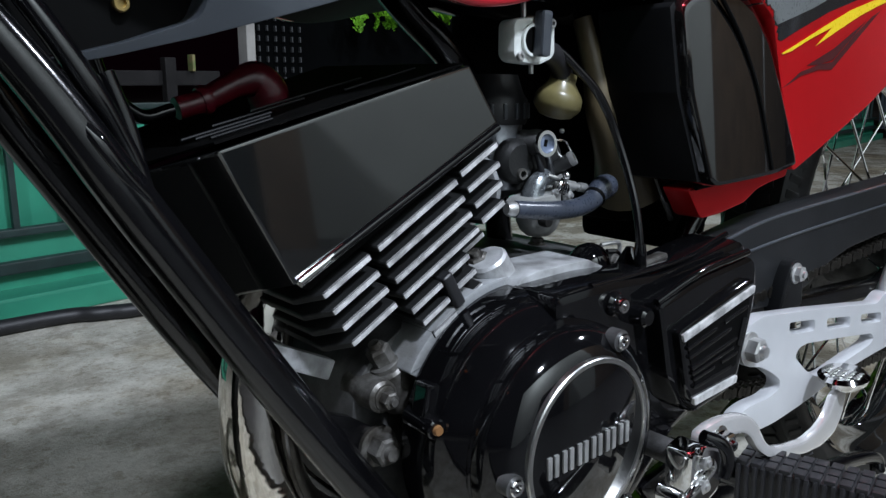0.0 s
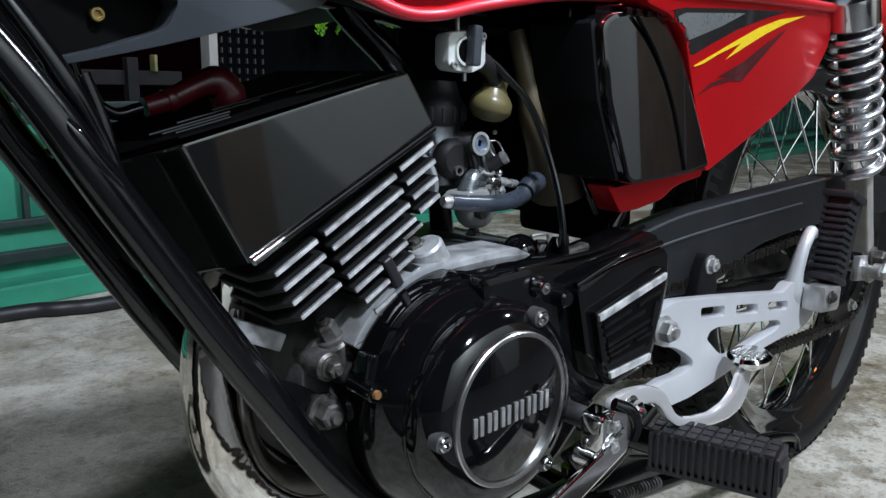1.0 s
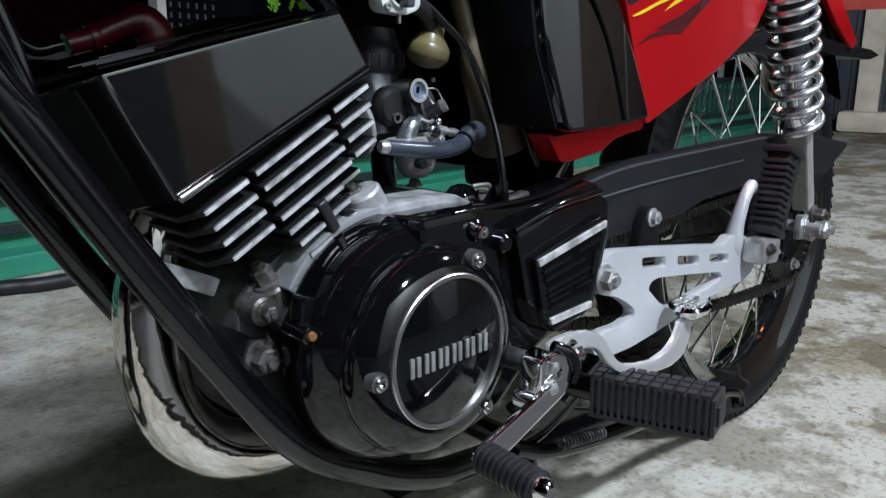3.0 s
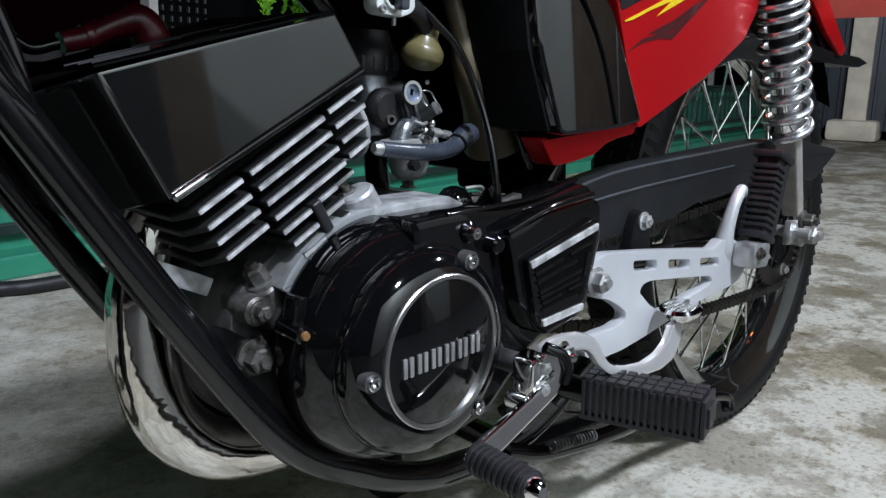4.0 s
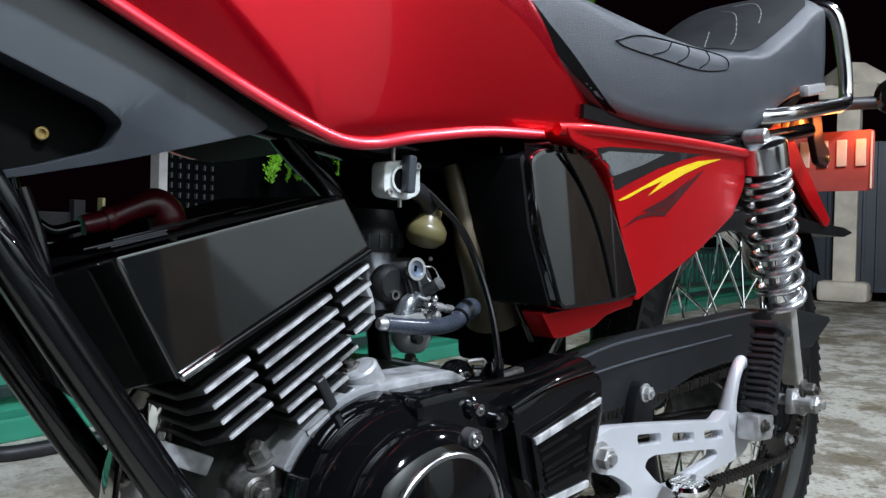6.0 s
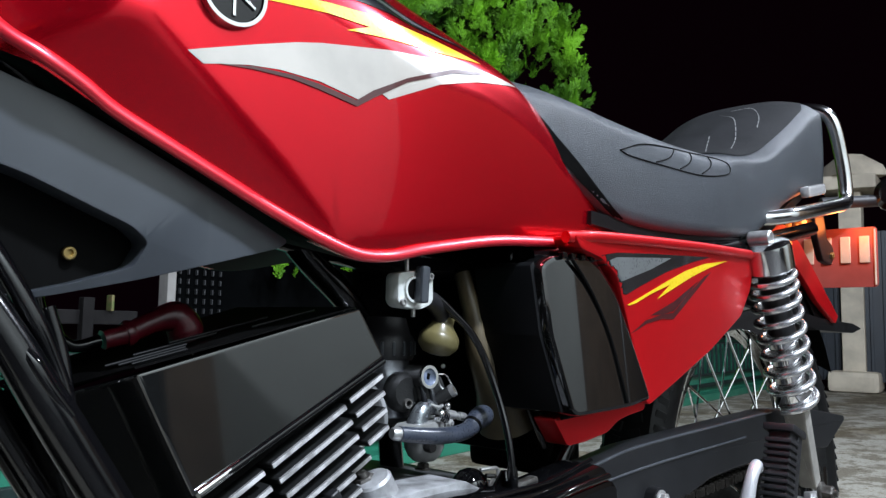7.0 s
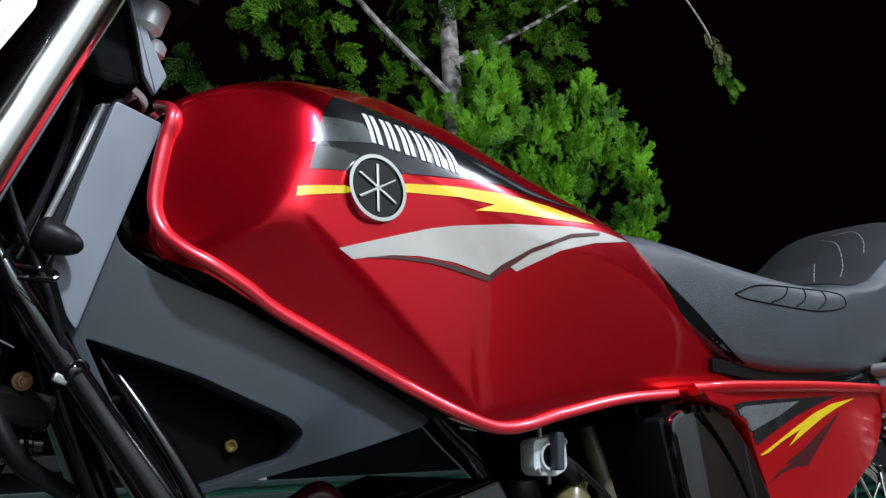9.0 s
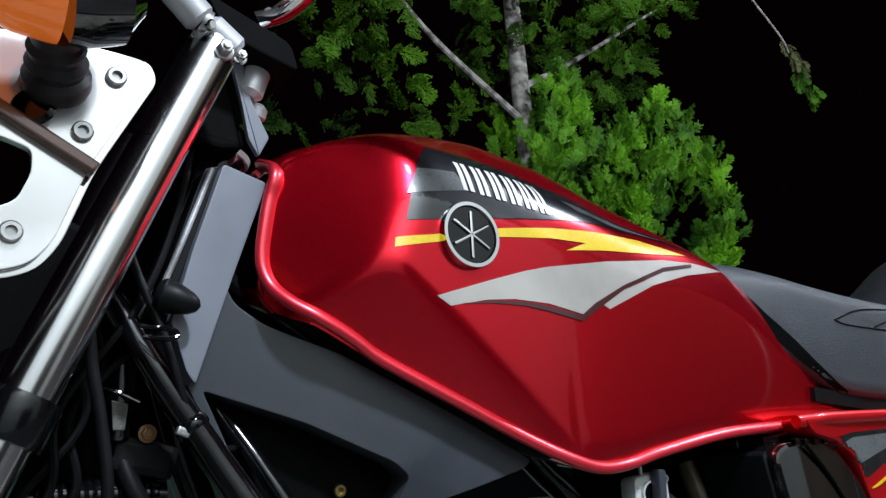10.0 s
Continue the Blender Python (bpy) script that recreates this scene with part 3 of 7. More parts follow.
def tank_rim():
    """The rolled seam that runs down the front of the tank and along its lower edge."""
    line = [(0.0945, 0.860), (0.0885, 0.840), (0.0845, 0.820), (0.0815, 0.800), (0.0798, 0.782), (0.0808, 0.769), (0.0855, 0.757), (0.095, 0.746), (0.110, 0.737), (0.132, 0.7250)]
    line += [(r[0], r[5] + 0.0035) for r in tank_rows if r[0] > 0.150][::8] + [(0.724, 0.677)]
    spots = []
    for x, z in line:
        spot = tank_tree.ray_cast(Vector((x, -1, z)), Vector((0, 1, 0)))[0]
        spots.append(Vector((x, spot.y - 0.0008 if spot else -0.055, z)))
    part("tank_seam", tube(spots, 0.0046, 14, 5, 1.35), RED_RIM, tank)


tank_rim()


def decal(name, outline, mat, tree=tank_tree, lift=0.0006, cell=0.006, corner=0.0, parent=tank, label=""):
    """A thin sticker of the outline (x, z), laid on the left face of a body."""
    loop = rounded(outline, corner) if corner else outline
    bm = bmesh.new()
    vs = []
    for (a, b), (c, d) in zip(loop, loop[1:] + loop[:1]):
        n = max(1, int(math.hypot(c - a, d - b) / cell))
        vs += [bm.verts.new((a + (c - a) * k / n, 0, b + (d - b) * k / n)) for k in range(n)]
    es = [bm.edges.new((p, q)) for p, q in zip(vs, vs[1:] + vs[:1])]
    bmesh.ops.triangle_fill(bm, edges=es, use_beauty=True)
    for _ in range(5):
        long = [e for e in bm.edges if e.calc_length() > cell * 1.6]
        if not long:
            break
        bmesh.ops.subdivide_edges(bm, edges=long, cuts=1)
        bmesh.ops.triangulate(bm, faces=bm.faces)
    for v in bm.verts:
        hit, normal, _, _ = tree.ray_cast(Vector((v.co.x, -1, v.co.z)), Vector((0, 1, 0)))
        if hit:
            normal = normal if normal.y < 0 else -normal
            v.co = hit + normal * lift
        else:
            near, normal, _, _ = tree.find_nearest(Vector((v.co.x, -0.1, v.co.z)))
            v.co = near + Vector((0, -lift, 0))
    return part(name, bm, mat, parent, label, angle=80)


# painted graphics on the tank
decal("black_panel", [(0.160, 0.802), (0.166, 0.826), (0.174, 0.850), (0.185, 0.865), (0.222, 0.869), (0.262, 0.867), (0.315, 0.861), (0.380, 0.852), (0.445, 0.841), (0.495, 0.827), (0.452, 0.834), (0.418, 0.837), (0.321, 0.8285), (0.256, 0.818), (0.204, 0.809)], BLACK_DECAL, cell=0.004)
decal("grey_band", [(0.1625, 0.822), (0.1715, 0.843), (0.204, 0.846), (0.214, 0.833)], GREY_DECAL, lift=0.0009, cell=0.004)
decal("grey_band", [(0.322, 0.849), (0.390, 0.846), (0.455, 0.836), (0.410, 0.839), (0.335, 0.840)], GREY_DECAL, lift=0.0009, cell=0.004)
decal("yellow_stripe", [(0.151, 0.782), (0.152, 0.789), (0.181, 0.7945), (0.239, 0.8075), (0.292, 0.8165), (0.340, 0.822), (0.410, 0.8275), (0.474, 0.8215), (0.417, 0.8145), (0.351, 0.807), (0.305, 0.800),
                        (0.330, 0.810), (0.290, 0.8075), (0.239, 0.801), (0.181, 0.789)], YELLOW, cell=0.004)
decal("silver_swoosh", [(0.182, 0.752), (0.229, 0.768), (0.260, 0.778), (0.283, 0.784), (0.349, 0.797), (0.432, 0.811), (0.477, 0.8145), (0.532, 0.8145), (0.461, 0.800), (0.407, 0.784), (0.349, 0.758), (0.341, 0.761), (0.318, 0.751),
                        (0.282, 0.756), (0.249, 0.756), (0.224, 0.753), (0.193, 0.746)], WHITE_DECAL, cell=0.004)
decal("dark_line", [(0.200, 0.748), (0.228, 0.753), (0.259, 0.755), (0.282, 0.754), (0.316, 0.750), (0.332, 0.761), (0.369, 0.780), (0.428, 0.803), (0.475, 0.813), (0.473, 0.8095), (0.427, 0.799), (0.368, 0.776), (0.332, 0.755),
                    (0.317, 0.7455), (0.282, 0.750), (0.259, 0.752), (0.228, 0.751)], DARK_RED_DECAL, lift=0.0010, cell=0.004)
# plain white bars, two by two, stand for the maker's name
for i in range(6):
    for k in range(2):
        a = 0.2055 + i * 0.0150 + k * 0.0062
        top, low = 0.8555 - i * 0.0002, 0.8325 - i * 0.0009
        decal("name_bar", [(a, top), (a + 0.0040, top - 0.0002), (a + 0.0078, low - 0.0002), (a + 0.0038, low)], WHITE, lift=0.0012, cell=0.003)


def emblem():
    c, n = Vector((0.2100, -0.1130, 0.7975)), Vector((0.0, -1, 0.03)).normalized()
    body = part("tank_emblem", lathe(c - n * 0.003, c + n * 0.005, [(0.0245, 0), (0.0245, 0.7), (0.0238, 1), (0.0212, 1), (0.0205, 0.7), (0.0001, 0.7)], 48), CHROME, tank, "round chrome badge with a black centre")
    part("badge_centre", lathe(c + n * 0.0026, c + n * 0.0034, [(0.0205, 0), (0.0203, 1)], 40), GLOSS, tank)
    m, _ = axis_frame(c + n * 0.0036, c + n * 0.02)
    for k in range(3):
        bm = box((0, 0, 0.0004), (0.0024, 0.0350, 0.0018), (0, 0, 60 * k), 0.0006)
        bmesh.ops.transform(bm, matrix=m, verts=bm.verts)
        part("badge_bar", bm, CHROME, tank)


emblem()

# ---- tank shroud and neck cover
def shroud_lean(x, z):
    """The shroud bends in towards the steering head."""
    d = 0.28 - x
    return 0.06 * d + 0.62 * d * d + 0.30 * max(0.0, 0.640 - z) * min(1.0, max(0.0, (0.235 - x) / 0.05))


def slice_x(bm, xs):
    """Cuts a body across at each x, so that it can bend."""
    for x in xs:
        bmesh.ops.bisect_plane(bm, geom=list(bm.verts) + list(bm.edges) + list(bm.faces), plane_co=(x, 0, 0), plane_no=(1, 0, 0))
    return bm


def bent(bm, lean):
    for v in bm.verts:
        v.co.y += lean(v.co.x, v.co.z)
    return bm


shroud = part("tank_shroud", bent(slice_x(slab([(0.056, 0.772), (0.066, 0.748), (0.084, 0.735), (0.102, 0.728), (0.133, 0.717), (0.214, 0.677), (0.278, 0.6445), (0.271, 0.639), (0.225, 0.6255), (0.178, 0.612), (0.133, 0.601), (0.104, 0.5955), (0.094, 0.599),
                                   (0.066, 0.645), (0.040, 0.698)], -0.088, -0.066, 0.006, 0.007,
                                  holes=[[(0.050, 0.692), (0.113, 0.671), (0.150, 0.6545), (0.171, 0.6455), (0.182, 0.636), (0.176, 0.6205), (0.145, 0.6095), (0.108, 0.5995), (0.098, 0.6015), (0.073, 0.642)]]), [0.05 + 0.01 * k for k in range(23)]), shroud_lean), SATIN, bike,
              "satin dark grey plastic shroud under the tank")
# recess floor coloured black for the shade inside the opening
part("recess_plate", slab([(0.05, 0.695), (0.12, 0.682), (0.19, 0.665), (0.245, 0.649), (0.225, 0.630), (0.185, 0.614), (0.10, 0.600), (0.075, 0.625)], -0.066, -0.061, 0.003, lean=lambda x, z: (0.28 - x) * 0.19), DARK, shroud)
part("shroud_screw", socket((0.1455, -0.042, 0.628), (0, -1, 0), 0.0045, 0.004), BRASS, shroud)
neck = part("neck_cover", slab([(0.053, 0.841), (0.084, 0.833), (0.063, 0.765), (0.042, 0.694), (0.036, 0.702), (0.025, 0.732), (0.036, 0.780)], -0.053, 0.02, 0.003, 0.003), NECK, bike, "grey neck cover beside the steering head")
part("neck_strip", tube([(0.0465, -0.050, 0.8370), (0.0280, -0.050, 0.7790), (0.0140, -0.048, 0.7380)], 0.0020, 10), ALU, neck)
part("neck_edge", slab([(0.043, 0.838), (0.053, 0.842), (0.024, 0.732), (0.014, 0.736)], -0.045, 0.018, 0.002, 0.002), MATTE, neck)

# ---- frame
part("down_tube", tube([(-0.006, -0.036, 0.745), (0.018, -0.048, 0.703), (0.056, -0.054, 0.650), (0.100, -0.066, 0.586), (0.137, -0.075, 0.524), (0.216, -0.078, 0.401), (0.300, -0.080, 0.283), (0.369, -0.080, 0.235), (0.42, -0.080, 0.210),
                        (0.479, -0.080, 0.195), (0.60, -0.080, 0.195), (0.75, -0.07, 0.25)], [0.008, 0.0085, 0.0095, 0.0115, 0.013] + [0.0135] * 7, 14), FRAME, bike)
part("down_tube", tube([(0.030, 0.030, 0.752), (0.062, 0.045, 0.665), (0.100, 0.055, 0.585), (0.137, 0.060, 0.524), (0.216, 0.062, 0.401), (0.300, 0.062, 0.283), (0.345, 0.062, 0.232), (0.40, 0.062, 0.203),
                        (0.47, 0.062, 0.192), (0.60, 0.062, 0.192), (0.75, 0.062, 0.25)], 0.0135, 14), FRAME, bike)
part("backbone", tube([(0.05, 0, 0.80), (0.20, 0, 0.70), (0.40, 0, 0.66), (0.62, 0, 0.645)], 0.022, 16), FRAME, bike)
part("backbone", tube([(0.045, 0, 0.72), (0.16, 0, 0.675), (0.30, 0, 0.66)], 0.016, 14), FRAME, bike)
part("seat_tube", tube([(0.345, 0.0, 0.655), (0.364, 0.0, 0.638), (0.408, 0.0, 0.602), (0.47, 0.03, 0.55), (0.52, 0.06, 0.42)], 0.012, 12), FRAME, bike)
part("sub_frame_tube", tube([(0.55, -0.085, 0.655), (0.80, -0.105, 0.680), (1.00, -0.11, 0.705), (1.25, -0.10, 0.75)], 0.011, 12), FRAME, bike)
part("sub_frame_tube", tube([(0.55, 0.085, 0.655), (0.80, 0.105, 0.680), (1.00, 0.11, 0.705), (1.25, 0.10, 0.75)], 0.011, 12), FRAME, bike)
part("side_tube", tube([(0.60, -0.07, 0.40), (0.66, -0.075, 0.50), (0.85, -0.095, 0.62), (0.98, -0.105, 0.70)], 0.011, 12), FRAME, bike)
gusset = part("gusset", slab([(0.100, 0.594), (0.127, 0.594), (0.144, 0.538), (0.142, 0.528), (0.116, 0.568)], -0.060, -0.052, 0.004, 0.003), FRAME, bike)
part("gusset_edge", tube([(0.062, -0.020, 0.690), (0.094, -0.050, 0.636), (0.121, -0.062, 0.588), (0.136, -0.064, 0.556), (0.1445, -0.068, 0.530)], [0.006, 0.006, 0.006, 0.005, 0.004], 12), FRAME, gusset)
part("gusset_edge", tube([(0.132, -0.054, 0.594), (0.140, -0.058, 0.566), (0.1455, -0.064, 0.532)], [0.004, 0.004, 0.003], 10), FRAME, gusset)
part("gusset_weld", tube([(0.105, -0.072, 0.580), (0.117, -0.080, 0.562), (0.126, -0.083, 0.547), (0.138, -0.084, 0.532)], [0.003, 0.0045, 0.004, 0.003], 10), GLOSS, gusset)
part("steering_head", rod((0.062, 0, 0.870), (0.015, 0, 0.735), 0.026, bevel=0.003, segments=24), FRAME, bike)
part("gusset", slab([(0.03, 0.76), (0.10, 0.72), (0.11, 0.66), (0.07, 0.655)], -0.02, 0.02, 0.004, 0.002), FRAME, bike)

# ---- cylinder: axis leans 30 degrees forward; s runs along a fin, h up the axis
ORIGIN = Vector((0.30, 0, 0.42))
ALONG, UP = Vector((math.cos(radians(30)), 0, math.sin(radians(30)))), Vector((-math.sin(radians(30)), 0, math.cos(radians(30))))
CYL = Matrix(((ALONG.x, 0, UP.x, ORIGIN.x), (0, 1, 0, 0), (ALONG.z, 0, UP.z, ORIGIN.z), (0, 0, 0, 1)))


def cyl(s, y, h):
    return CYL @ Vector((s, y, h))


def plate(outline, h0, h1, m, corner=0.003, bevel=0.0):
    """An outline of (s, y) made solid from h0 to h1 in the frame m: slot 1 the rim facing out, slot 0 the rest."""
    bm = bmesh.new()
    loop = rounded(outline, corner, 3)
    bm.faces.new([bm.verts.new((s, y, h0)) for s, y in loop])
    got = bmesh.ops.extrude_face_region(bm, geom=list(bm.faces))
    bmesh.ops.translate(bm, vec=(0, 0, h1 - h0), verts=[v for v in got["geom"] if isinstance(v, bmesh.types.BMVert)])
    bmesh.ops.recalc_face_normals(bm, faces=bm.faces)
    for f in bm.faces:
        # the front rim is coloured black too, for the shade on that side
        f.material_index = 1 if abs(f.normal.z) < 0.5 and f.normal.y < -0.75 else 0
    soften(bm, bevel, 1, 60)
    bmesh.ops.transform(bm, matrix=m, verts=bm.verts)
    return bm


cylinder = part("cylinder", rod(cyl(0.046, 0, -0.02), cyl(0.046, 0, 0.10), 0.045, segments=32), FIN_BLACK, bike, "black air-cooled cylinder with bare fin edges")
FINS = 7
for i in range(FINS):
    h = 0.074 - i * 0.0128
    side, deep = -0.087, -0.058
    back = 0.128 - 0.0045 * i
    outline = []
    if i < 4:
        outline += [(-0.046, 0.085), (-0.046, -0.068), (-0.034, side), (0.0045, side), (0.006, deep), (0.009, deep), (0.0105, side)]
    else:
        outline += [(0.0105 + 0.003 * (i - 4), 0.085), (0.0105 + 0.003 * (i - 4), side)]
    if i > 3:
        outline += [(0.040, side), (0.041, deep), (0.048, deep), (0.049, side + 0.003), (0.070, side + 0.003), (0.072, deep)]
    else:
        outline += [(0.084, side), (0.0855, deep), (0.0885, deep), (0.090, side + 0.003), (back, side + 0.003)]
    outline += [(back, deep), (back, 0.085)]
    part("fin", plate(outline, h - 0.0024, h + 0.0024, CYL, 0.0015, 0.0008), [FIN_BLACK, FIN_EDGE], cylinder)
part("fin_damper", plate([(0.0405, -0.0885), (0.0495, -0.0885), (0.0495, -0.06), (0.0405, -0.06)], 0.000, 0.026, CYL, 0.0025, 0.001), [RUBBER, RUBBER], cylinder)

# the polished black cylinder head cover
def head_cover():
    prof = [(-0.047, 0.0940), (0.131, 0.0885), (0.131, 0.1315), (-0.043, 0.1805)]
    bm = bmesh.new()
    lo, hi = -0.091, 0.091
    a = [bm.verts.new(cyl(s, lo + back, h)) for (s, h), back in zip(prof, (0.0, 0.002, 0.007, 0.001))]
    n = [bm.verts.new(cyl(s - (0.040 if s < 0 else 0.0), -0.02, h)) for s, h in prof]
    b = [bm.verts.new(cyl(s - (0.030 if s < 0 else 0.0), hi, h)) for s, h in prof]
    bm.faces.new(a)
    bm.faces.new(b[::-1])
    for p, q in ((a, n), (n, b)):
        for i in range(4):
            j = (i + 1) % 4
            bm.faces.new((p[i], q[i], q[j], p[j]))
    bmesh.ops.recalc_face_normals(bm, faces=bm.faces)
    keep_flat(soften(bm, 0.0016, 2, 30), 0.1)
    cover = part("head_cover", bm, HEAD_BLACK, bike, "polished black cylinder head cover")
    part("cover_trim", tube([cyl(-0.044, -0.0915, 0.0945), cyl(0.130, -0.0875, 0.086)], 0.0030, 10, 1), GLOSS, cover)
    part("trim_end", tube([cyl(-0.0445, -0.0918, 0.0945), cyl(-0.010, -0.0900, 0.0928)], 0.0034, 10, 1), CHROME, cover)
    part("cover_gasket", box((0, 0, 0), (0.01, 0.01, 0.01)), DARK, cover).matrix_basis = CYL @ pose(0.045, 0, 0.0835) @ Matrix.Diagonal((16.6, 16.2, 0.6, 1))
    for h0, s0, h1, s1 in ((0.1818, -0.040, 0.1330, 0.128),):
        a, b = Vector((s0, 0, h0)), Vector((s1, 0, h1))
        bm = loft([[cyl(p.x - d * (1 if k == 0 else 0), y, p.z) for y, d in ((-0.082, 0.0), (-0.02, 0.036), (0.085, 0.027))] + [cyl(p.x - d * (1 if k == 0 else 0), y, p.z + 0.0015) for y, d in ((0.085, 0.027), (-0.02, 0.036), (-0.082, 0.0))] for k, p in enumerate((a, b))])
        part("top_pad", bm, DARK, cover)
        for y, s0, s1 in ((-0.070, -0.036, 0.000), (-0.060, -0.040, 0.004), (-0.050, -0.044, 0.010), (-0.036, -0.020, 0.040), (-0.024, 0.010, 0.090), (-0.050, 0.060, 0.115)):
            part("top_rib", tube([cyl(s, y, h0 + (h1 - h0) * (s + 0.040) / 0.168 + 0.0018) for s in (s0, (s0 + s1) / 2, s1)], 0.0009, 8, 2), MATTE, cover)


head_cover()
# ---- crankcase and covers
OUT = Vector((0, -1, 0))
CRANK = Vector((0.384, 0, 0.353))


def off(p, y):
    return Vector((p[0], y, p[1]))


case = part("crankcase", slab([(0.270, 0.395), (0.300, 0.420), (0.345, 0.445), (0.41, 0.455), (0.47, 0.452), (0.60, 0.43), (0.64, 0.39), (0.63, 0.31), (0.56, 0.25), (0.46, 0.225), (0.37, 0.232), (0.30, 0.275), (0.268, 0.335)],
                              -0.058, 0.12, 0.02, 0.006), CASE, bike, "dull grey alloy crankcase with oil stains")
part("case_neck", rod(cyl(0.046, 0, -0.045), cyl(0.046, 0, -0.004), 0.062, 0.056, 32, 0.004), CASE, case)
for s, y in ((-0.012, -0.060), (0.088, -0.062)):
    part("stud_nut", hexagon(cyl(s, y, -0.012), UP, 0.0085, 0.016), DIRTY, case)
part("stud_boss", rod(cyl(-0.012, -0.060, -0.045), cyl(-0.012, -0.060, -0.012), 0.0165, 0.015, 20, 0.002), DIRTY, case)
part("stud_boss", rod(cyl(0.090, -0.070, -0.03), cyl(0.090, -0.070, 0.002), 0.0165, 0.0150, 22, 0.002), ALU, case)
part("case_bolt", hexagon((0.283, -0.075, 0.388), OUT, 0.006, 0.010), DIRTY, case)
part("case_boss", rod((0.283, -0.04, 0.388), (0.283, -0.076, 0.388), 0.0125, 0.011, 20, 0.002), DIRTY, case)
def arc(c, radius, a0, a1, n=24):
    return [(c[0] + radius * math.cos(a), c[1] + radius * math.sin(a)) for a in (radians(a0 + (a1 - a0) * k / n) for k in range(n + 1))]


part("case_flange", slab(arc((0.384, 0.353), 0.1020, 64, 150) + arc((0.384, 0.353), 0.085, 150, 64), -0.086, -0.035, 0.002, 0.004), CASE_RIM, case)
part("top_plate", slab([(0.374, 0.444), (0.385, 0.455), (0.398, 0.458), (0.455, 0.459), (0.475, 0.450), (0.47, 0.443)], -0.098, -0.055, 0.002, 0.0015), ALU, case)
part("exhaust_flange", box((0.2365, -0.046, 0.4165), (0.050, 0.012, 0.0135), (0, 26, 0), 0.0015), ALU, case)

magneto = part("magneto_cover", lathe(off((CRANK.x, CRANK.z), -0.104), off((CRANK.x, CRANK.z), -0.166),
                                      [(0.0975, -0.25), (0.0975, 0.0), (0.0965, 0.10), (0.0940, 0.24), (0.0880, 0.42), (0.0835, 0.50), (0.0815, 0.54), (0.0815, 0.62), (0.0808, 0.68), (0.0790, 0.76), (0.0755, 0.84), (0.0710, 0.91), (0.0660, 0.96), (0.0610, 0.99), (0.0585, 1.0), (0.0001, 1.0)], 96), GLOSS, bike,
               "gloss black magneto cover with a raised bezel")
part("bezel_groove", lathe(off((CRANK.x, CRANK.z), -0.1330), off((CRANK.x, CRANK.z), -0.1365), [(0.0828, 0), (0.0834, 0.5), (0.0828, 1)], 96, caps=False), GLOSS, magneto)
FACE = Vector((0.381, -0.166, 0.358))
part("face_ring", lathe(FACE + OUT * -0.002, FACE + OUT * 0.0022, [(0.0590, 0), (0.0588, 0.8), (0.0580, 1), (0.0552, 1), (0.0545, 0.6), (0.0543, 0)], 96, caps=False), RING, magneto, "brushed metal ring")
part("face_disc", lathe(FACE + OUT * -0.001, FACE + OUT * 0.0012, [(0.0546, 0), (0.0546, 0.8), (0.0540, 1)], 72), GLOSS, magneto, "glossy black centre disc")
# plain raised metal bars, two by two, stand for the maker's name
for i in range(6):
    for k in range(2):
        x, z = 0.3395 + i * 0.0140 + k * 0.0062, 0.3475 + i * 0.0005
        part("name_bar", slab([(x, z), (x + 0.0036, z + 0.0001), (x + 0.0032, z + 0.0150), (x - 0.0006, z + 0.0148)], -0.1688, -0.1668, 0.0005, 0.0003), STEEL, magneto)
for p in ((0.411, 0.422), (0.314, 0.351), (0.424, 0.301)):
    part("cover_screw", socket(off(p, -0.1640), OUT, 0.0056, 0.0040), CHROME, magneto)
    part("screw_washer", lathe(off(p, -0.1560), off(p, -0.1650), [(0.0074, 0), (0.0074, 1)], 24), CASE, magneto)
for k in range(4):
    part("cooling_rib", box((0.318 + 0.011 * k, -0.122, 0.404 + 0.0075 * k), (0.003, 0.020, 0.012), (0, 38, 0), 0.001), GLOSS, magneto)
part("neutral_switch", rod((0.290, -0.095, 0.382), (0.289, -0.122, 0.380), 0.0080, 0.0068, 12, 0.001), GLOSS, bike, "small switch with an orange tip")
part("switch_tip", rod((0.289, -0.122, 0.380), (0.289, -0.1245, 0.380), 0.0036, 0.003, 12), COPPER, bike)
part("switch_bracket", box((0.291, -0.108, 0.395), (0.010, 0.014, 0.022), (0, 10, 0), 0.002), GLOSS, bike)
part("engine_mount", slab([(0.225, 0.392), (0.262, 0.378), (0.298, 0.352), (0.290, 0.338), (0.268, 0.338)], -0.068, -0.060, 0.004, 0.001), FRAME, bike)
part("mount_bolt", hexagon((0.281, -0.068, 0.353), OUT, 0.0105, 0.016), DIRTY, bike)

# the rear part of the left cover, over the front sprocket
joint = part("left_cover", slab([(0.375, 0.4515), (0.437, 0.4535), (0.489, 0.450), (0.53, 0.453), (0.60, 0.462), (0.612, 0.452), (0.60, 0.345), (0.52, 0.318), (0.47, 0.275), (0.40, 0.262)], -0.138, -0.09, 0.010, 0.006), GLOSS, bike, "gloss black left engine cover")
part("cover_screw", socket((0.436, -0.142, 0.437), OUT, 0.0055, 0.006), CHROME, joint)
part("cover_tab", rod((0.436, -0.11, 0.437), (0.436, -0.142, 0.437), 0.0105, 0.009, 18, 0.002), GLOSS, joint)
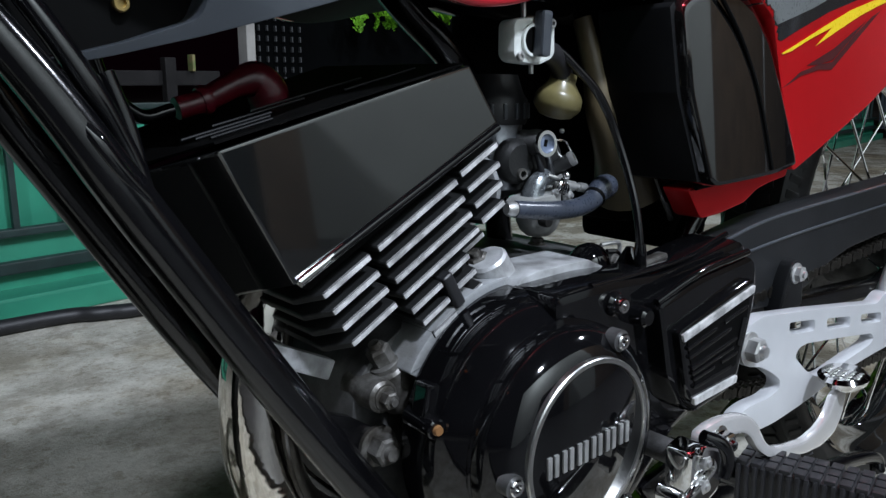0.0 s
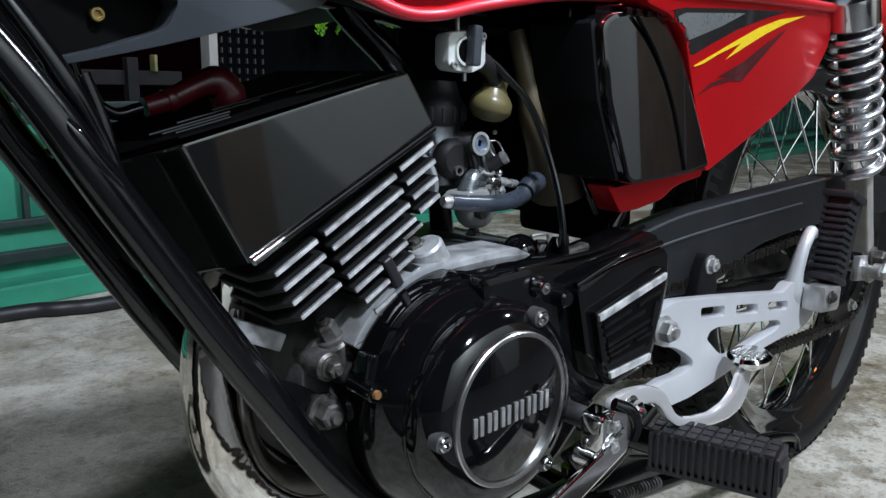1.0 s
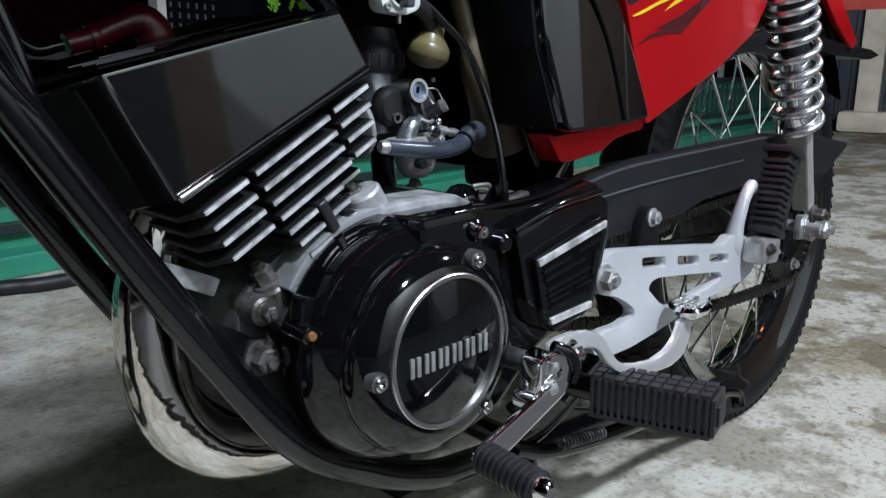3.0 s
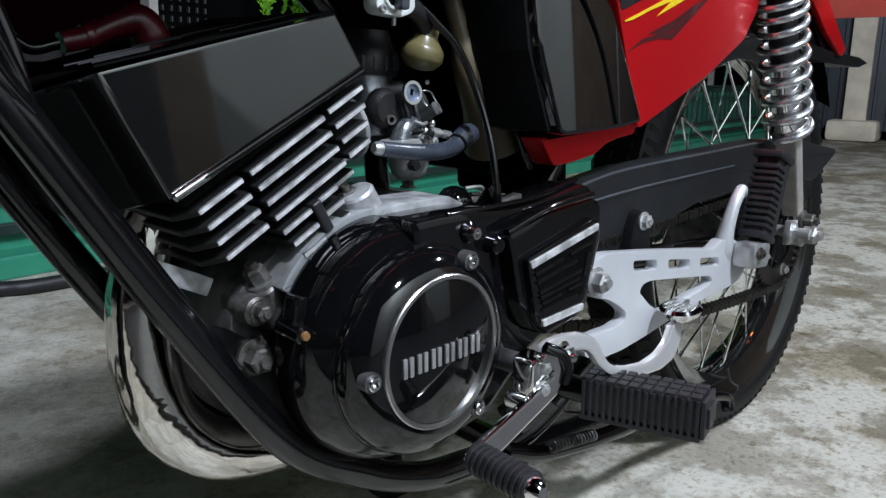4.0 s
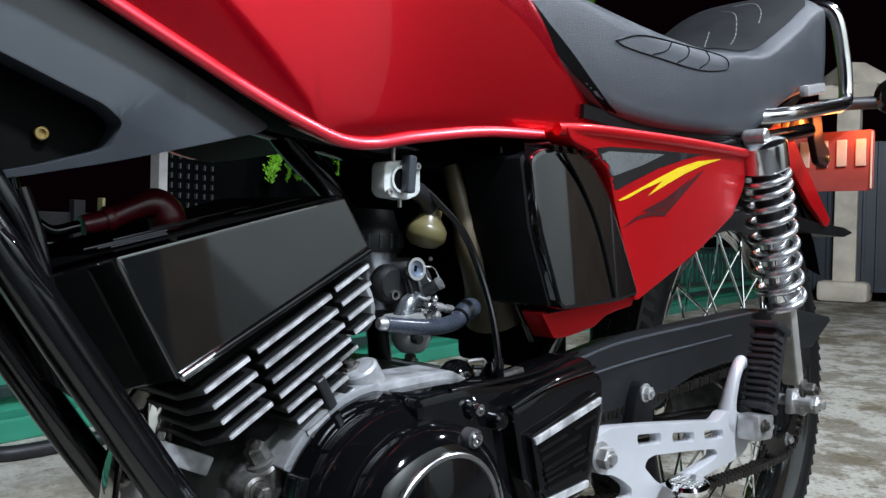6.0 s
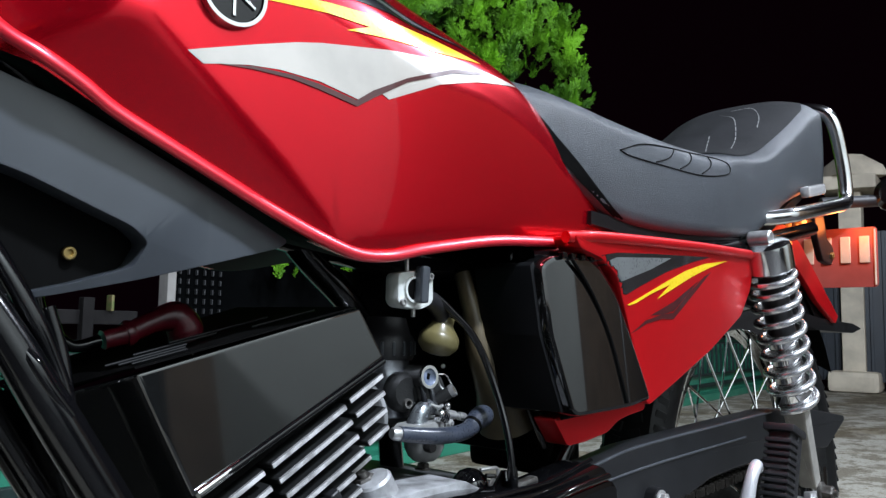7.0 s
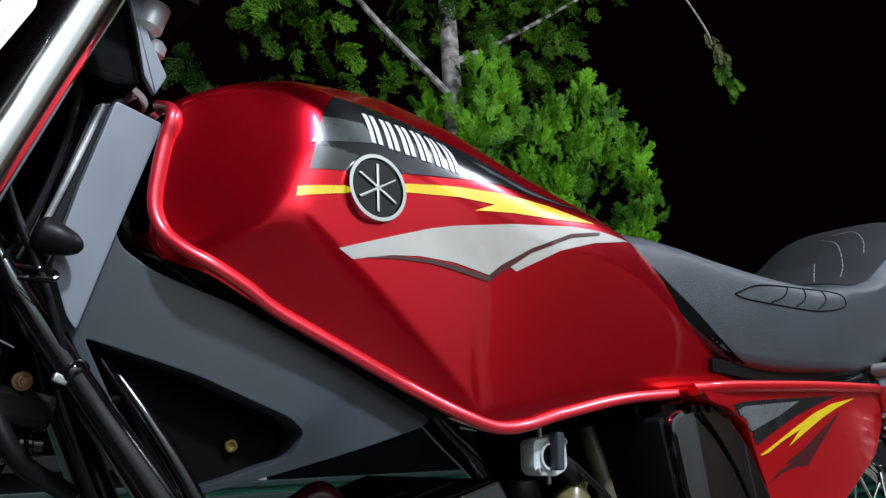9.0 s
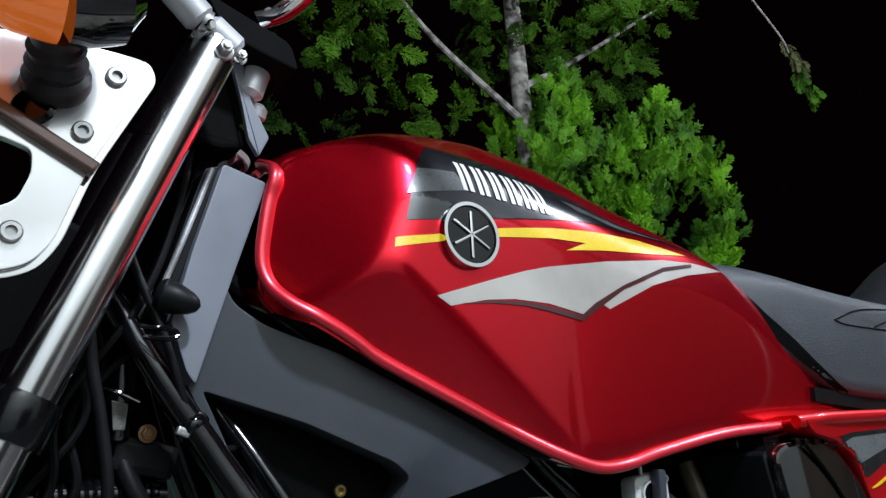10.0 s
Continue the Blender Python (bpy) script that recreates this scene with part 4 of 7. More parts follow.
sprocket_cover = part("sprocket_cover", slab([(0.470, 0.432), (0.521, 0.444), (0.593, 0.4515), (0.604, 0.442), (0.606, 0.414), (0.588, 0.350), (0.572, 0.340), (0.525, 0.334), (0.506, 0.345), (0.486, 0.374)], -0.152, -0.10, 0.006, 0.007), GLOSS, bike,
                      "ribbed gloss black sprocket cover")
panel = [(0.487, 0.4105), (0.586, 0.4350), (0.5935, 0.428), (0.590, 0.408), (0.575, 0.357), (0.566, 0.352), (0.512, 0.3475), (0.503, 0.357)]
part("rib_panel", slab(panel, -0.1585, -0.150, 0.005, 0.003), GLOSS, sprocket_cover)
part("panel_floor", slab([(0.496, 0.4045), (0.581, 0.4235), (0.583, 0.415), (0.569, 0.366), (0.513, 0.362)], -0.1592, -0.157, 0.003), DARK, sprocket_cover)
for a, b, c, d in ((0.490, 0.4080, 0.588, 0.4295), (0.510, 0.3535, 0.571, 0.3575)):
    part("bright_rib", slab([(a, b), (c, d), (c - 0.0008, d - 0.0062), (a + 0.0020, b - 0.0062)], -0.1606, -0.157, 0.0012, 0.0006), FIN_EDGE, sprocket_cover)
for a, b, c, d in ((0.497, 0.3970, 0.535, 0.4055), (0.546, 0.4080, 0.579, 0.4150), (0.500, 0.3895, 0.556, 0.4010), (0.504, 0.3800, 0.566, 0.3915), (0.505, 0.3755, 0.562, 0.3845), (0.508, 0.3705, 0.536, 0.3745), (0.545, 0.3760, 0.568, 0.3790), (0.509, 0.3640, 0.560, 0.3690)):
    part("rib", slab([(a, b), (c, d), (c, d - 0.0030), (a + 0.001, b - 0.0030)], -0.1606, -0.158, 0.0008, 0.0006), GLOSS, sprocket_cover)
part("rib", slab([(0.573, 0.4060), (0.580, 0.4040), (0.572, 0.3820), (0.567, 0.3835)], -0.1606, -0.158, 0.001, 0.0006), GLOSS, sprocket_cover)
part("cover_ridge", tube([(0.472, -0.148, 0.4335), (0.521, -0.150, 0.4475), (0.590, -0.150, 0.4545)], 0.0030, 10), GLOSS, sprocket_cover)
part("cover_ridge", tube([(0.415, -0.134, 0.4520), (0.470, -0.134, 0.4530), (0.530, -0.132, 0.4550), (0.600, -0.124, 0.4640)], 0.0026, 10), GLOSS, joint)
part("cover_tab", rod((0.462, -0.12, 0.424), (0.462, -0.150, 0.424), 0.0090, 0.0075, 18, 0.002), GLOSS, joint)
part("clutch_arm", box((0.515, -0.112, 0.451), (0.030, 0.010, 0.008), (0, -8, 0), 0.002), DIRTY, bike)
part("clutch_post", lathe((0.505, -0.098, 0.440), (0.505, -0.098, 0.462), [(0.010, 0), (0.010, 0.4), (0.008, 0.6), (0.003, 1)], 16), GLOSS, bike)
part("cable_adjuster", hexagon((0.498, -0.114, 0.438), (0, 0, 1), 0.0058, 0.010), CHROME, bike)
vent = part("small_vent", lathe((0.498, -0.064, 0.438), (0.498, -0.064, 0.4605), [(0.0175, 0), (0.0178, 0.3), (0.0150, 0.62), (0.0100, 0.88), (0.0040, 0.98), (0.0001, 1)], 26), GLOSS, bike, "small glossy black domed vent")
part("vent_clip", tube([(0.512, -0.064, 0.457), (0.524, -0.066, 0.4575), (0.534, -0.066, 0.455), (0.533, -0.066, 0.440)], 0.0018, 8), STEEL, vent)
part("vent_clip", tube([(0.515, -0.068, 0.452), (0.526, -0.070, 0.450), (0.530, -0.070, 0.442)], 0.0022, 8), GLOSS, vent)
part("vent_nut", hexagon((0.520, -0.072, 0.444), OUT, 0.0045, 0.005), DIRTY, vent)

# ---- gear shaft, heel and toe lever
part("gear_boss", lathe((0.463, -0.13, 0.330), (0.463, -0.185, 0.330), [(0.013, 0), (0.013, 0.3), (0.009, 0.32), (0.009, 1)], 24), CASE, bike)
lever = part("gear_lever", slab([(0.471, 0.346), (0.484, 0.3495), (0.504, 0.3495), (0.526, 0.3465), (0.543, 0.340), (0.554, 0.331), (0.562, 0.320), (0.571, 0.309), (0.585, 0.301), (0.610, 0.2945), (0.640, 0.2905), (0.664, 0.294), (0.679, 0.302), (0.690, 0.320), (0.712, 0.320),
                                 (0.706, 0.294), (0.695, 0.281), (0.672, 0.2755), (0.641, 0.2775), (0.601, 0.287), (0.574, 0.296), (0.557, 0.308), (0.545, 0.322), (0.534, 0.329), (0.518, 0.332), (0.499, 0.331), (0.487, 0.325), (0.475, 0.330)], -0.190, -0.182, 0.006, 0.0025), BRAKE_WHITE, bike, "polished gear lever with heel pad and rubber toe peg")
heel = part("heel_pad", lathe((0.708, -0.187, 0.322), (0.706, -0.187, 0.335), [(0.014, 0), (0.020, 0.4), (0.0215, 0.75), (0.018, 1)], 28), CHROME, lever)
for i in range(7):
    for k in range(5):
        x, y = -0.0135 + 0.0045 * i, -0.0135 + 0.0065 * k
        if (x / 0.018) ** 2 + (y / 0.018) ** 2 < 0.9:
            part("pad_stud", box((0.7065 + x, -0.187 + y, 0.3352), (0.0026, 0.0040, 0.0020), (0, 0, 45), 0.0006), CHROME, lever)
part("lever_clamp", slab([(0.445, 0.343), (0.462, 0.347), (0.470, 0.338), (0.468, 0.318), (0.458, 0.308), (0.446, 0.312)], -0.202, -0.180, 0.004, 0.003), CHROME, lever)
part("clamp_slit", box((0.4645, -0.2005, 0.326), (0.0014, 0.004, 0.032), (0, 8, 0)), DARK, lever)
for z in (0.3365, 0.3190):
    part("clamp_bolt", hexagon((0.4555, -0.202, z), OUT, 0.0052, 0.006), STEEL, lever)
part("clamp_link", tube([(0.466, -0.196, 0.349), (0.477, -0.203, 0.342), (0.482, -0.206, 0.330), (0.478, -0.206, 0.318)], [0.005, 0.006, 0.006, 0.005], 12), GLOSS, lever)
part("joint_nut", hexagon((0.498, -0.188, 0.334), OUT, 0.0085, 0.012), CHROME, lever)
part("shaft_end", rod((0.450, -0.175, 0.306), (0.450, -0.196, 0.306), 0.0085, 0.0080, 18, 0.002), CHROME, lever)
toe = part("toe_arm", slab([(0.452, 0.350), (0.470, 0.343), (0.480, 0.326), (0.472, 0.311), (0.402, 0.284), (0.372, 0.283), (0.367, 0.290), (0.374, 0.297), (0.450, 0.321), (0.467, 0.329), (0.462, 0.336), (0.447, 0.342)], -0.207, -0.200, 0.004, 0.002), CHROME, lever)
part("toe_rubber", lathe((0.376, -0.206, 0.290), (0.370, -0.262, 0.290), [r for k in range(10) for r in ((0.0112, k / 10), (0.0122, k / 10 + 0.02), (0.0122, k / 10 + 0.065), (0.0108, k / 10 + 0.075))] + [(0.0105, 1.0)], 24), RUBBER, lever)
part("toe_tip", lathe((0.370, -0.262, 0.290), (0.369, -0.271, 0.290), [(0.009, 0), (0.0085, 0.5), (0.0045, 1)], 16), CHROME, lever)

# ---- foot peg
def foot_peg():
    c0, c1 = Vector((0.574, -0.168, 0.275)), Vector((0.600, -0.272, 0.278))
    way = (c1 - c0).normalized()
    side = Vector((0, 0, 1)).cross(way).normalized()
    up = way.cross(side)
    m = Matrix(((side.x, way.x, up.x, c0.x), (side.y, way.y, up.y, c0.y), (side.z, way.z, up.z, c0.z), (0, 0, 0, 1)))
    length = (c1 - c0).length
    bm = box((0, length / 2, 0), (0.038, length, 0.032), (0, 0, 0), 0.006)
    bmesh.ops.transform(bm, matrix=m, verts=bm.verts)
    peg = part("foot_peg", bm, RUBBER, bike, "ribbed black rubber foot peg")
    n = 17
    for i in range(n):
        y = (i + 0.5) / n * length
        bm = box((0, y, -0.001), (0.0415, length / n * 0.62, 0.0345), (0, 0, 0), 0.0016)
        bmesh.ops.transform(bm, matrix=m, verts=bm.verts)
        part("peg_rib", bm, RUBBER, peg)
    for k in (-1, 0, 1):
        for i in range(10):
            bm = box((0.0130 * k, (i + 0.5) / 10 * length, 0.0168), (0.0110, length / 10 * 0.78, 0.004), (0, 0, 0), 0.001)
            bmesh.ops.transform(bm, matrix=m, verts=bm.verts)
            part("peg_block", bm, RUBBER, peg)
    bm = box((0, length + 0.0015, -0.001), (0.040, 0.004, 0.034), (0, 0, 0), 0.0015)
    join(bm, box((0, length + 0.004, -0.001), (0.026, 0.004, 0.018), (0, 0, 0), 0.0012))
    bmesh.ops.transform(bm, matrix=m, verts=bm.verts)
    part("peg_end", bm, RUBBER, peg)
    part("peg_bar", rod((0.566, -0.09, 0.272), (0.574, -0.18, 0.274), 0.012, bevel=0.002), FRAME, peg)
    bm = box((0, length / 2, -0.0185), (0.042, length, 0.004), (0, 0, 0), 0.0012)
    bmesh.ops.transform(bm, matrix=m, verts=bm.verts)
    part("peg_base", bm, RUBBER, peg)


foot_peg()

# ---- centre stand below
part("stand_leg", tube([(0.54, -0.10, 0.200), (0.60, -0.105, 0.180), (0.72, -0.11, 0.165), (0.90, -0.11, 0.150), (1.01, -0.11, 0.125), (1.02, -0.115, 0.105)], 0.009, 12), FRAME, bike)
part("stand_leg", tube([(0.60, 0.09, 0.215), (0.60, 0.12, 0.14), (0.61, 0.14, 0.04)], 0.013, 12), FRAME, bike)
part("stand_leg", tube([(0.585, -0.07, 0.21), (0.59, -0.085, 0.12), (0.60, -0.10, 0.042)], 0.013, 12), FRAME, bike)
part("stand_foot", box((0.605, -0.105, 0.038), (0.05, 0.04, 0.016), (0, 0, 0), 0.004), FRAME, bike)
part("stand_foot", box((0.615, 0.145, 0.038), (0.05, 0.04, 0.016), (0, 0, 0), 0.004), FRAME, bike)
part("stand_spring", helix((0.574, -0.13, 0.204), (0.650, -0.13, 0.192), 0.0055, 14, 0.0014, 6, 12), CASE, bike)
part("stand_plate", slab([(0.548, 0.236), (0.60, 0.246), (0.655, 0.205), (0.805, 0.152), (0.790, 0.138), (0.70, 0.152), (0.63, 0.158), (0.602, 0.165), (0.575, 0.205)], -0.090, -0.078, 0.008, 0.003), FRAME, bike)
part("stand_bar", rod((0.59, -0.08, 0.175), (0.60, 0.10, 0.175), 0.014, segments=16), FRAME, bike)

# ---- exhaust header
header = part("exhaust_header", tube([(0.268, 0.0, 0.475), (0.242, 0.0, 0.445), (0.231, 0.0, 0.395), (0.231, 0.0, 0.340), (0.248, 0.0, 0.288), (0.287, 0.0, 0.253), (0.345, 0.005, 0.237), (0.42, 0.02, 0.230), (0.60, 0.08, 0.21), (0.9, 0.13, 0.26), (1.4, 0.14, 0.32)],
                                      [0.020, 0.021, 0.0245, 0.0255, 0.0260, 0.0255, 0.0250, 0.027, 0.034, 0.038, 0.030], 28, 8), STAINLESS, bike, "polished metal exhaust header under the engine")
part("weld_seam", tube([(0.272, -0.0195, 0.470), (0.249, -0.0205, 0.443), (0.240, -0.0225, 0.395), (0.240, -0.0235, 0.342), (0.255, -0.0240, 0.296), (0.290, -0.0240, 0.262), (0.345, -0.0185, 0.246)], 0.0012, 8), DIRTY, header)
part("header_clamp", lathe((0.352, 0.006, 0.2390), (0.376, 0.009, 0.2360), [(0.0265, 0), (0.029, 0.2), (0.029, 0.8), (0.0265, 1)], 28), STEEL, header)

# ---- carburettor, fuel tap, hoses
carb = part("carburettor", lathe((0.436, -0.012, 0.506), (0.438, -0.012, 0.560), [(0.024, 0), (0.026, 0.1), (0.026, 0.55), (0.022, 0.7), (0.023, 1)], 28), CARB, bike, "grey cast carburettor with brass screws")
cap = part("carb_cap", lathe((0.439, -0.008, 0.556), (0.440, -0.008, 0.594), [(0.027, 0), (0.0285, 0.08), (0.0285, 0.50), (0.025, 0.62), (0.020, 1)], 28), RUBBER, carb)
for k in range(9):
    a = radians(185 + k * 21)
    part("cap_rib", box((0.4395 + 0.0285 * math.cos(a), -0.008 + 0.0285 * math.sin(a), 0.5665), (0.0030, 0.0030, 0.012), (0, 0, math.degrees(a)), 0.0009), SATIN, cap)
part("intake_flange", lathe((0.406, -0.022, 0.5115), (0.4125, -0.022, 0.5125), [(0.024, 0), (0.0265, 0.2), (0.0265, 0.8), (0.024, 1)], 32), CASE_RIM, carb)
part("carb_throat", rod((0.411, -0.015, 0.512), (0.498, -0.008, 0.527), 0.019, 0.024, 24, 0.003), FIN_BLACK, carb)
part("side_cover_plate", lathe((0.436, -0.034, 0.529), (0.435, -0.047, 0.529), [(0.0175, 0), (0.0175, 0.5), (0.0150, 0.8), (0.0130, 1)], 28), FIN_BLACK, carb)
part("port_ring", lathe((0.4340, -0.0465, 0.5200), (0.4335, -0.0505, 0.5200), [(0.0042, 0), (0.0042, 1), (0.0026, 1), (0.0026, 0)], 18, caps=False), DIRTY, carb)
part("port_hole", lathe((0.4340, -0.0472, 0.5200), (0.4335, -0.0480, 0.5200), [(0.0026, 0), (0.0026, 1)], 14), DARK, carb)
# the round dial with its ring, webs below it
dial = part("choke_housing", lathe((0.4505, -0.030, 0.542), (0.4490, -0.0565, 0.5425), [(0.0100, 0), (0.0100, 0.7), (0.0090, 1)], 24), CASE, carb)
part("dial_ring", lathe((0.4490, -0.0560, 0.5425), (0.4488, -0.0600, 0.5428), [(0.0098, 0), (0.0104, 0.4), (0.0100, 1), (0.0074, 1), (0.0070, 0.2)], 32), CHROME, dial)
part("dial_face", lathe((0.4490, -0.0568, 0.5425), (0.4489, -0.0578, 0.5426), [(0.0073, 0), (0.0073, 0.7), (0.0066, 1)], 28), DIAL, dial)
part("dial_slot", box((0.4489, -0.0580, 0.5432), (0.0030, 0.0012, 0.0052), (0, 12, 0), 0.0005), DARK, dial)
part("web", tube([(0.4440, -0.053, 0.535), (0.4465, -0.055, 0.526), (0.4500, -0.055, 0.516)], [0.0022, 0.0024, 0.0030], 10), CARB, carb)
part("web", tube([(0.4560, -0.052, 0.536), (0.4570, -0.055, 0.526), (0.4590, -0.056, 0.514)], [0.0026, 0.0026, 0.0032], 10), CARB, carb)
part("web_plate", slab([(0.444, 0.534), (0.458, 0.535), (0.462, 0.512), (0.450, 0.512)], -0.049, -0.044, 0.002, 0.001), CASE, carb)
part("bail", tube([(0.4600, -0.055, 0.5442), (0.4725, -0.056, 0.5438), (0.4765, -0.057, 0.5385), (0.4785, -0.059, 0.533)], 0.0009, 8), CHROME, carb)
part("bail", tube([(0.4680, -0.050, 0.5400), (0.4705, -0.051, 0.5340), (0.4730, -0.054, 0.5300)], 0.0010, 8), STEEL, carb)
part("bail_knob", lathe((0.4690, -0.054, 0.5515), (0.4690, -0.058, 0.5515), [(0.0010, 0), (0.0020, 0.3), (0.0020, 0.7), (0.0008, 1)], 12), STEEL, carb)
part("screw_body", rod((0.468, -0.046, 0.519), (0.477, -0.058, 0.529), 0.0058, 0.0056, 18, 0.001), FIN_BLACK, carb)
brass = part("mixture_screw", lathe((0.4768, -0.0578, 0.5288), (0.4790, -0.0610, 0.5310), [(0.0056, 0), (0.0060, 0.3), (0.0056, 1), (0.0036, 1), (0.0034, 0.5)], 22), STEEL, carb, "small brass screw")
part("screw_slot", lathe((0.4779, -0.0594, 0.5299), (0.4789, -0.0608, 0.5309), [(0.0034, 0), (0.0030, 1)], 16), BRASS, brass)
part("ball_joint", lathe((0.4750, -0.0535, 0.5165), (0.4752, -0.0600, 0.5165), [(0.0016, 0), (0.0034, 0.25), (0.0038, 0.5), (0.0030, 0.8), (0.0008, 1)], 18), CHROME, carb)
# the bright elbow with its flange and the idle screw
part("elbow", tube([(0.4415, -0.052, 0.499), (0.4420, -0.053, 0.506), (0.4460, -0.054, 0.5135), (0.4540, -0.053, 0.5165), (0.4620, -0.050, 0.515)], [0.0105, 0.0085, 0.0075, 0.0065, 0.0060], 18), TAP_CAST, carb, "bright cast elbow")
part("elbow_flange", slab([(0.424, 0.4985), (0.430, 0.5030), (0.452, 0.5045), (0.456, 0.4985)], -0.066, -0.040, 0.002, 0.001), BOWL, carb)
part("flange_screw", socket((0.4530, -0.064, 0.5055), (0.3, -1, 0.4), 0.0026, 0.003), STEEL, carb)
part("elbow_clip", tube([(0.4500, -0.060, 0.5190), (0.4580, -0.062, 0.5165), (0.4640, -0.061, 0.5175)], 0.0016, 8), STEEL, carb)
part("idle_spring", helix((0.4615, -0.058, 0.5110), (0.4710, -0.060, 0.5060), 0.0044, 5, 0.0009, 6, 14), CHROME, carb)
part("idle_screw", lathe((0.4600, -0.057, 0.5120), (0.4930, -0.062, 0.5055), [(0.0022, 0), (0.0022, 0.35), (0.0040, 0.36), (0.0040, 0.62), (0.0028, 0.64), (0.0028, 0.74), (0.0038, 0.76), (0.0038, 0.96), (0.003, 1)], 14), STEEL, carb)
part("idle_nut", hexagon((0.4735, -0.058, 0.5010), (0.2, -1, 0.1), 0.0042, 0.005), STEEL, carb)
bowl = part("float_bowl", lathe((0.478, -0.024, 0.503), (0.479, -0.024, 0.463), [(0.0185, 0), (0.0190, 0.5), (0.0185, 0.66), (0.0150, 0.86), (0.0100, 0.97), (0.0001, 1)], 28), BOWL, carb, "pale cast float bowl")
part("bowl_plug", lathe((0.4690, -0.038, 0.4790), (0.4685, -0.046, 0.4785), [(0.0050, 0), (0.0050, 0.7), (0.0040, 1)], 16), CASE, bowl)
part("drain_nut", hexagon((0.476, -0.026, 0.4565), (0, 0, 1), 0.0055, 0.006), DIRTY, bowl)
part("oil_hose", tube([(0.403, -0.072, 0.4990), (0.418, -0.074, 0.4970), (0.441, -0.075, 0.4945), (0.466, -0.075, 0.4940), (0.485, -0.073, 0.4965), (0.4955, -0.071, 0.5020), (0.5035, -0.070, 0.5055), (0.5100, -0.069, 0.5065), (0.5155, -0.068, 0.5060), (0.5185, -0.068, 0.5055)], [0.0062, 0.0066, 0.0070, 0.0072, 0.0074, 0.0088, 0.0100, 0.0098, 0.0075, 0.0030], 18), HOSE, bike, "short blue-grey rubber hose with a bulb end")
part("hose_band", lathe((0.4905, -0.0722, 0.4990), (0.4930, -0.0716, 0.5004), [(0.0084, 0), (0.0090, 0.5), (0.0088, 1)], 22), DARK, bike)
part("hose_stub", lathe((0.3955, -0.071, 0.5000), (0.4045, -0.072, 0.4988), [(0.0040, 0), (0.0056, 0.3), (0.0056, 1)], 16), STEEL, bike)

tap = part("fuel_tap", slab([(0.3835, 0.606), (0.3835, 0.6255), (0.386, 0.6290), (0.402, 0.6315), (0.416, 0.6335), (0.4225, 0.6290), (0.4235, 0.608), (0.420, 0.6040), (0.409, 0.6000), (0.388, 0.6015)], -0.088, -0.072, 0.003, 0.002), TAP, bike, "cast alloy fuel tap with a grey lever")
part("tap_dial", lathe((0.4005, -0.088, 0.616), (0.4005, -0.0905, 0.616), [(0.0110, 0), (0.0110, 1), (0.0090, 1), (0.0085, 0.2)], 28), TAP, tap)
part("dial_gap", lathe((0.4005, -0.0882, 0.616), (0.4005, -0.0888, 0.616), [(0.0086, 0), (0.0086, 1)], 24), DARK, tap)
part("tap_lever", box((0.4035, -0.0945, 0.620), (0.0085, 0.010, 0.030), (0, 3, 0), 0.0022), SATIN, tap)
for p in ((0.3885, 0.6055), (0.4180, 0.6275)):
    part("tap_screw", socket(off(p, -0.0878), OUT, 0.0032, 0.0030), STEEL, tap)
part("tap_stem", rod((0.400, -0.080, 0.630), (0.400, -0.078, 0.668), 0.0018), STEEL, tap)
part("tap_spout", rod((0.406, -0.082, 0.602), (0.406, -0.082, 0.594), 0.0018), STEEL, tap)
part("fuel_hose", tube([(0.420, -0.074, 0.612), (0.438, -0.072, 0.608), (0.453, -0.067, 0.599), (0.459, -0.064, 0.588)], 0.0078, 14), RUBBER, bike)
filt = part("fuel_filter", lathe((0.4600, -0.064, 0.593), (0.4530, -0.062, 0.562), [(0.0095, 0), (0.0100, 0.15), (0.0165, 0.42), (0.0178, 0.50), (0.0180, 0.72), (0.0165, 0.80), (0.012, 0.95), (0.006, 1)], 30), FILTER, bike, "yellowed plastic fuel filter")
part("filter_collar", lathe((0.4602, -0.064, 0.594), (0.4592, -0.064, 0.590), [(0.0100, 0), (0.0100, 1)], 16), FILTER, filt)
part("cable", tube([(0.422, -0.068, 0.618), (0.440, -0.074, 0.612), (0.459, -0.080, 0.596), (0.473, -0.084, 0.583), (0.486, -0.086, 0.566), (0.494, -0.090, 0.546), (0.4975, -0.098, 0.522), (0.4975, -0.107, 0.497), (0.497, -0.113, 0.470), (0.498, -0.114, 0.445)], 0.0032, 10), FRAME, bike, "black control cable")
part("cable_end", lathe((0.497, -0.1135, 0.468), (0.498, -0.114, 0.446), [(0.0042, 0), (0.0048, 0.3), (0.0048, 0.8), (0.003, 1)], 12), GLOSS, bike)
part("intake_boot", tube([(0.530, -0.02, 0.640), (0.536, -0.03, 0.600), (0.543, -0.034, 0.568), (0.557, -0.035, 0.546), (0.574, -0.035, 0.524), (0.592, -0.032, 0.494)], [0.008, 0.010, 0.0145, 0.019, 0.026, 0.034], 20), CANVAS, bike, "yellowed intake boot behind the carburettor")
part("wire", tube([(0.55, -0.065, 0.66), (0.548, -0.07, 0.58), (0.556, -0.075, 0.53), (0.60, -0.07, 0.47)], 0.0028, 8), FRAME, bike)
# black panel added to keep the gap behind the boot dark
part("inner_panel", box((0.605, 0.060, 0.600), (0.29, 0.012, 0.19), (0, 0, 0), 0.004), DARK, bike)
# plain black block under the boot
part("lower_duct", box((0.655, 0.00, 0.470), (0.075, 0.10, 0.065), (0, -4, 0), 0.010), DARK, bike)
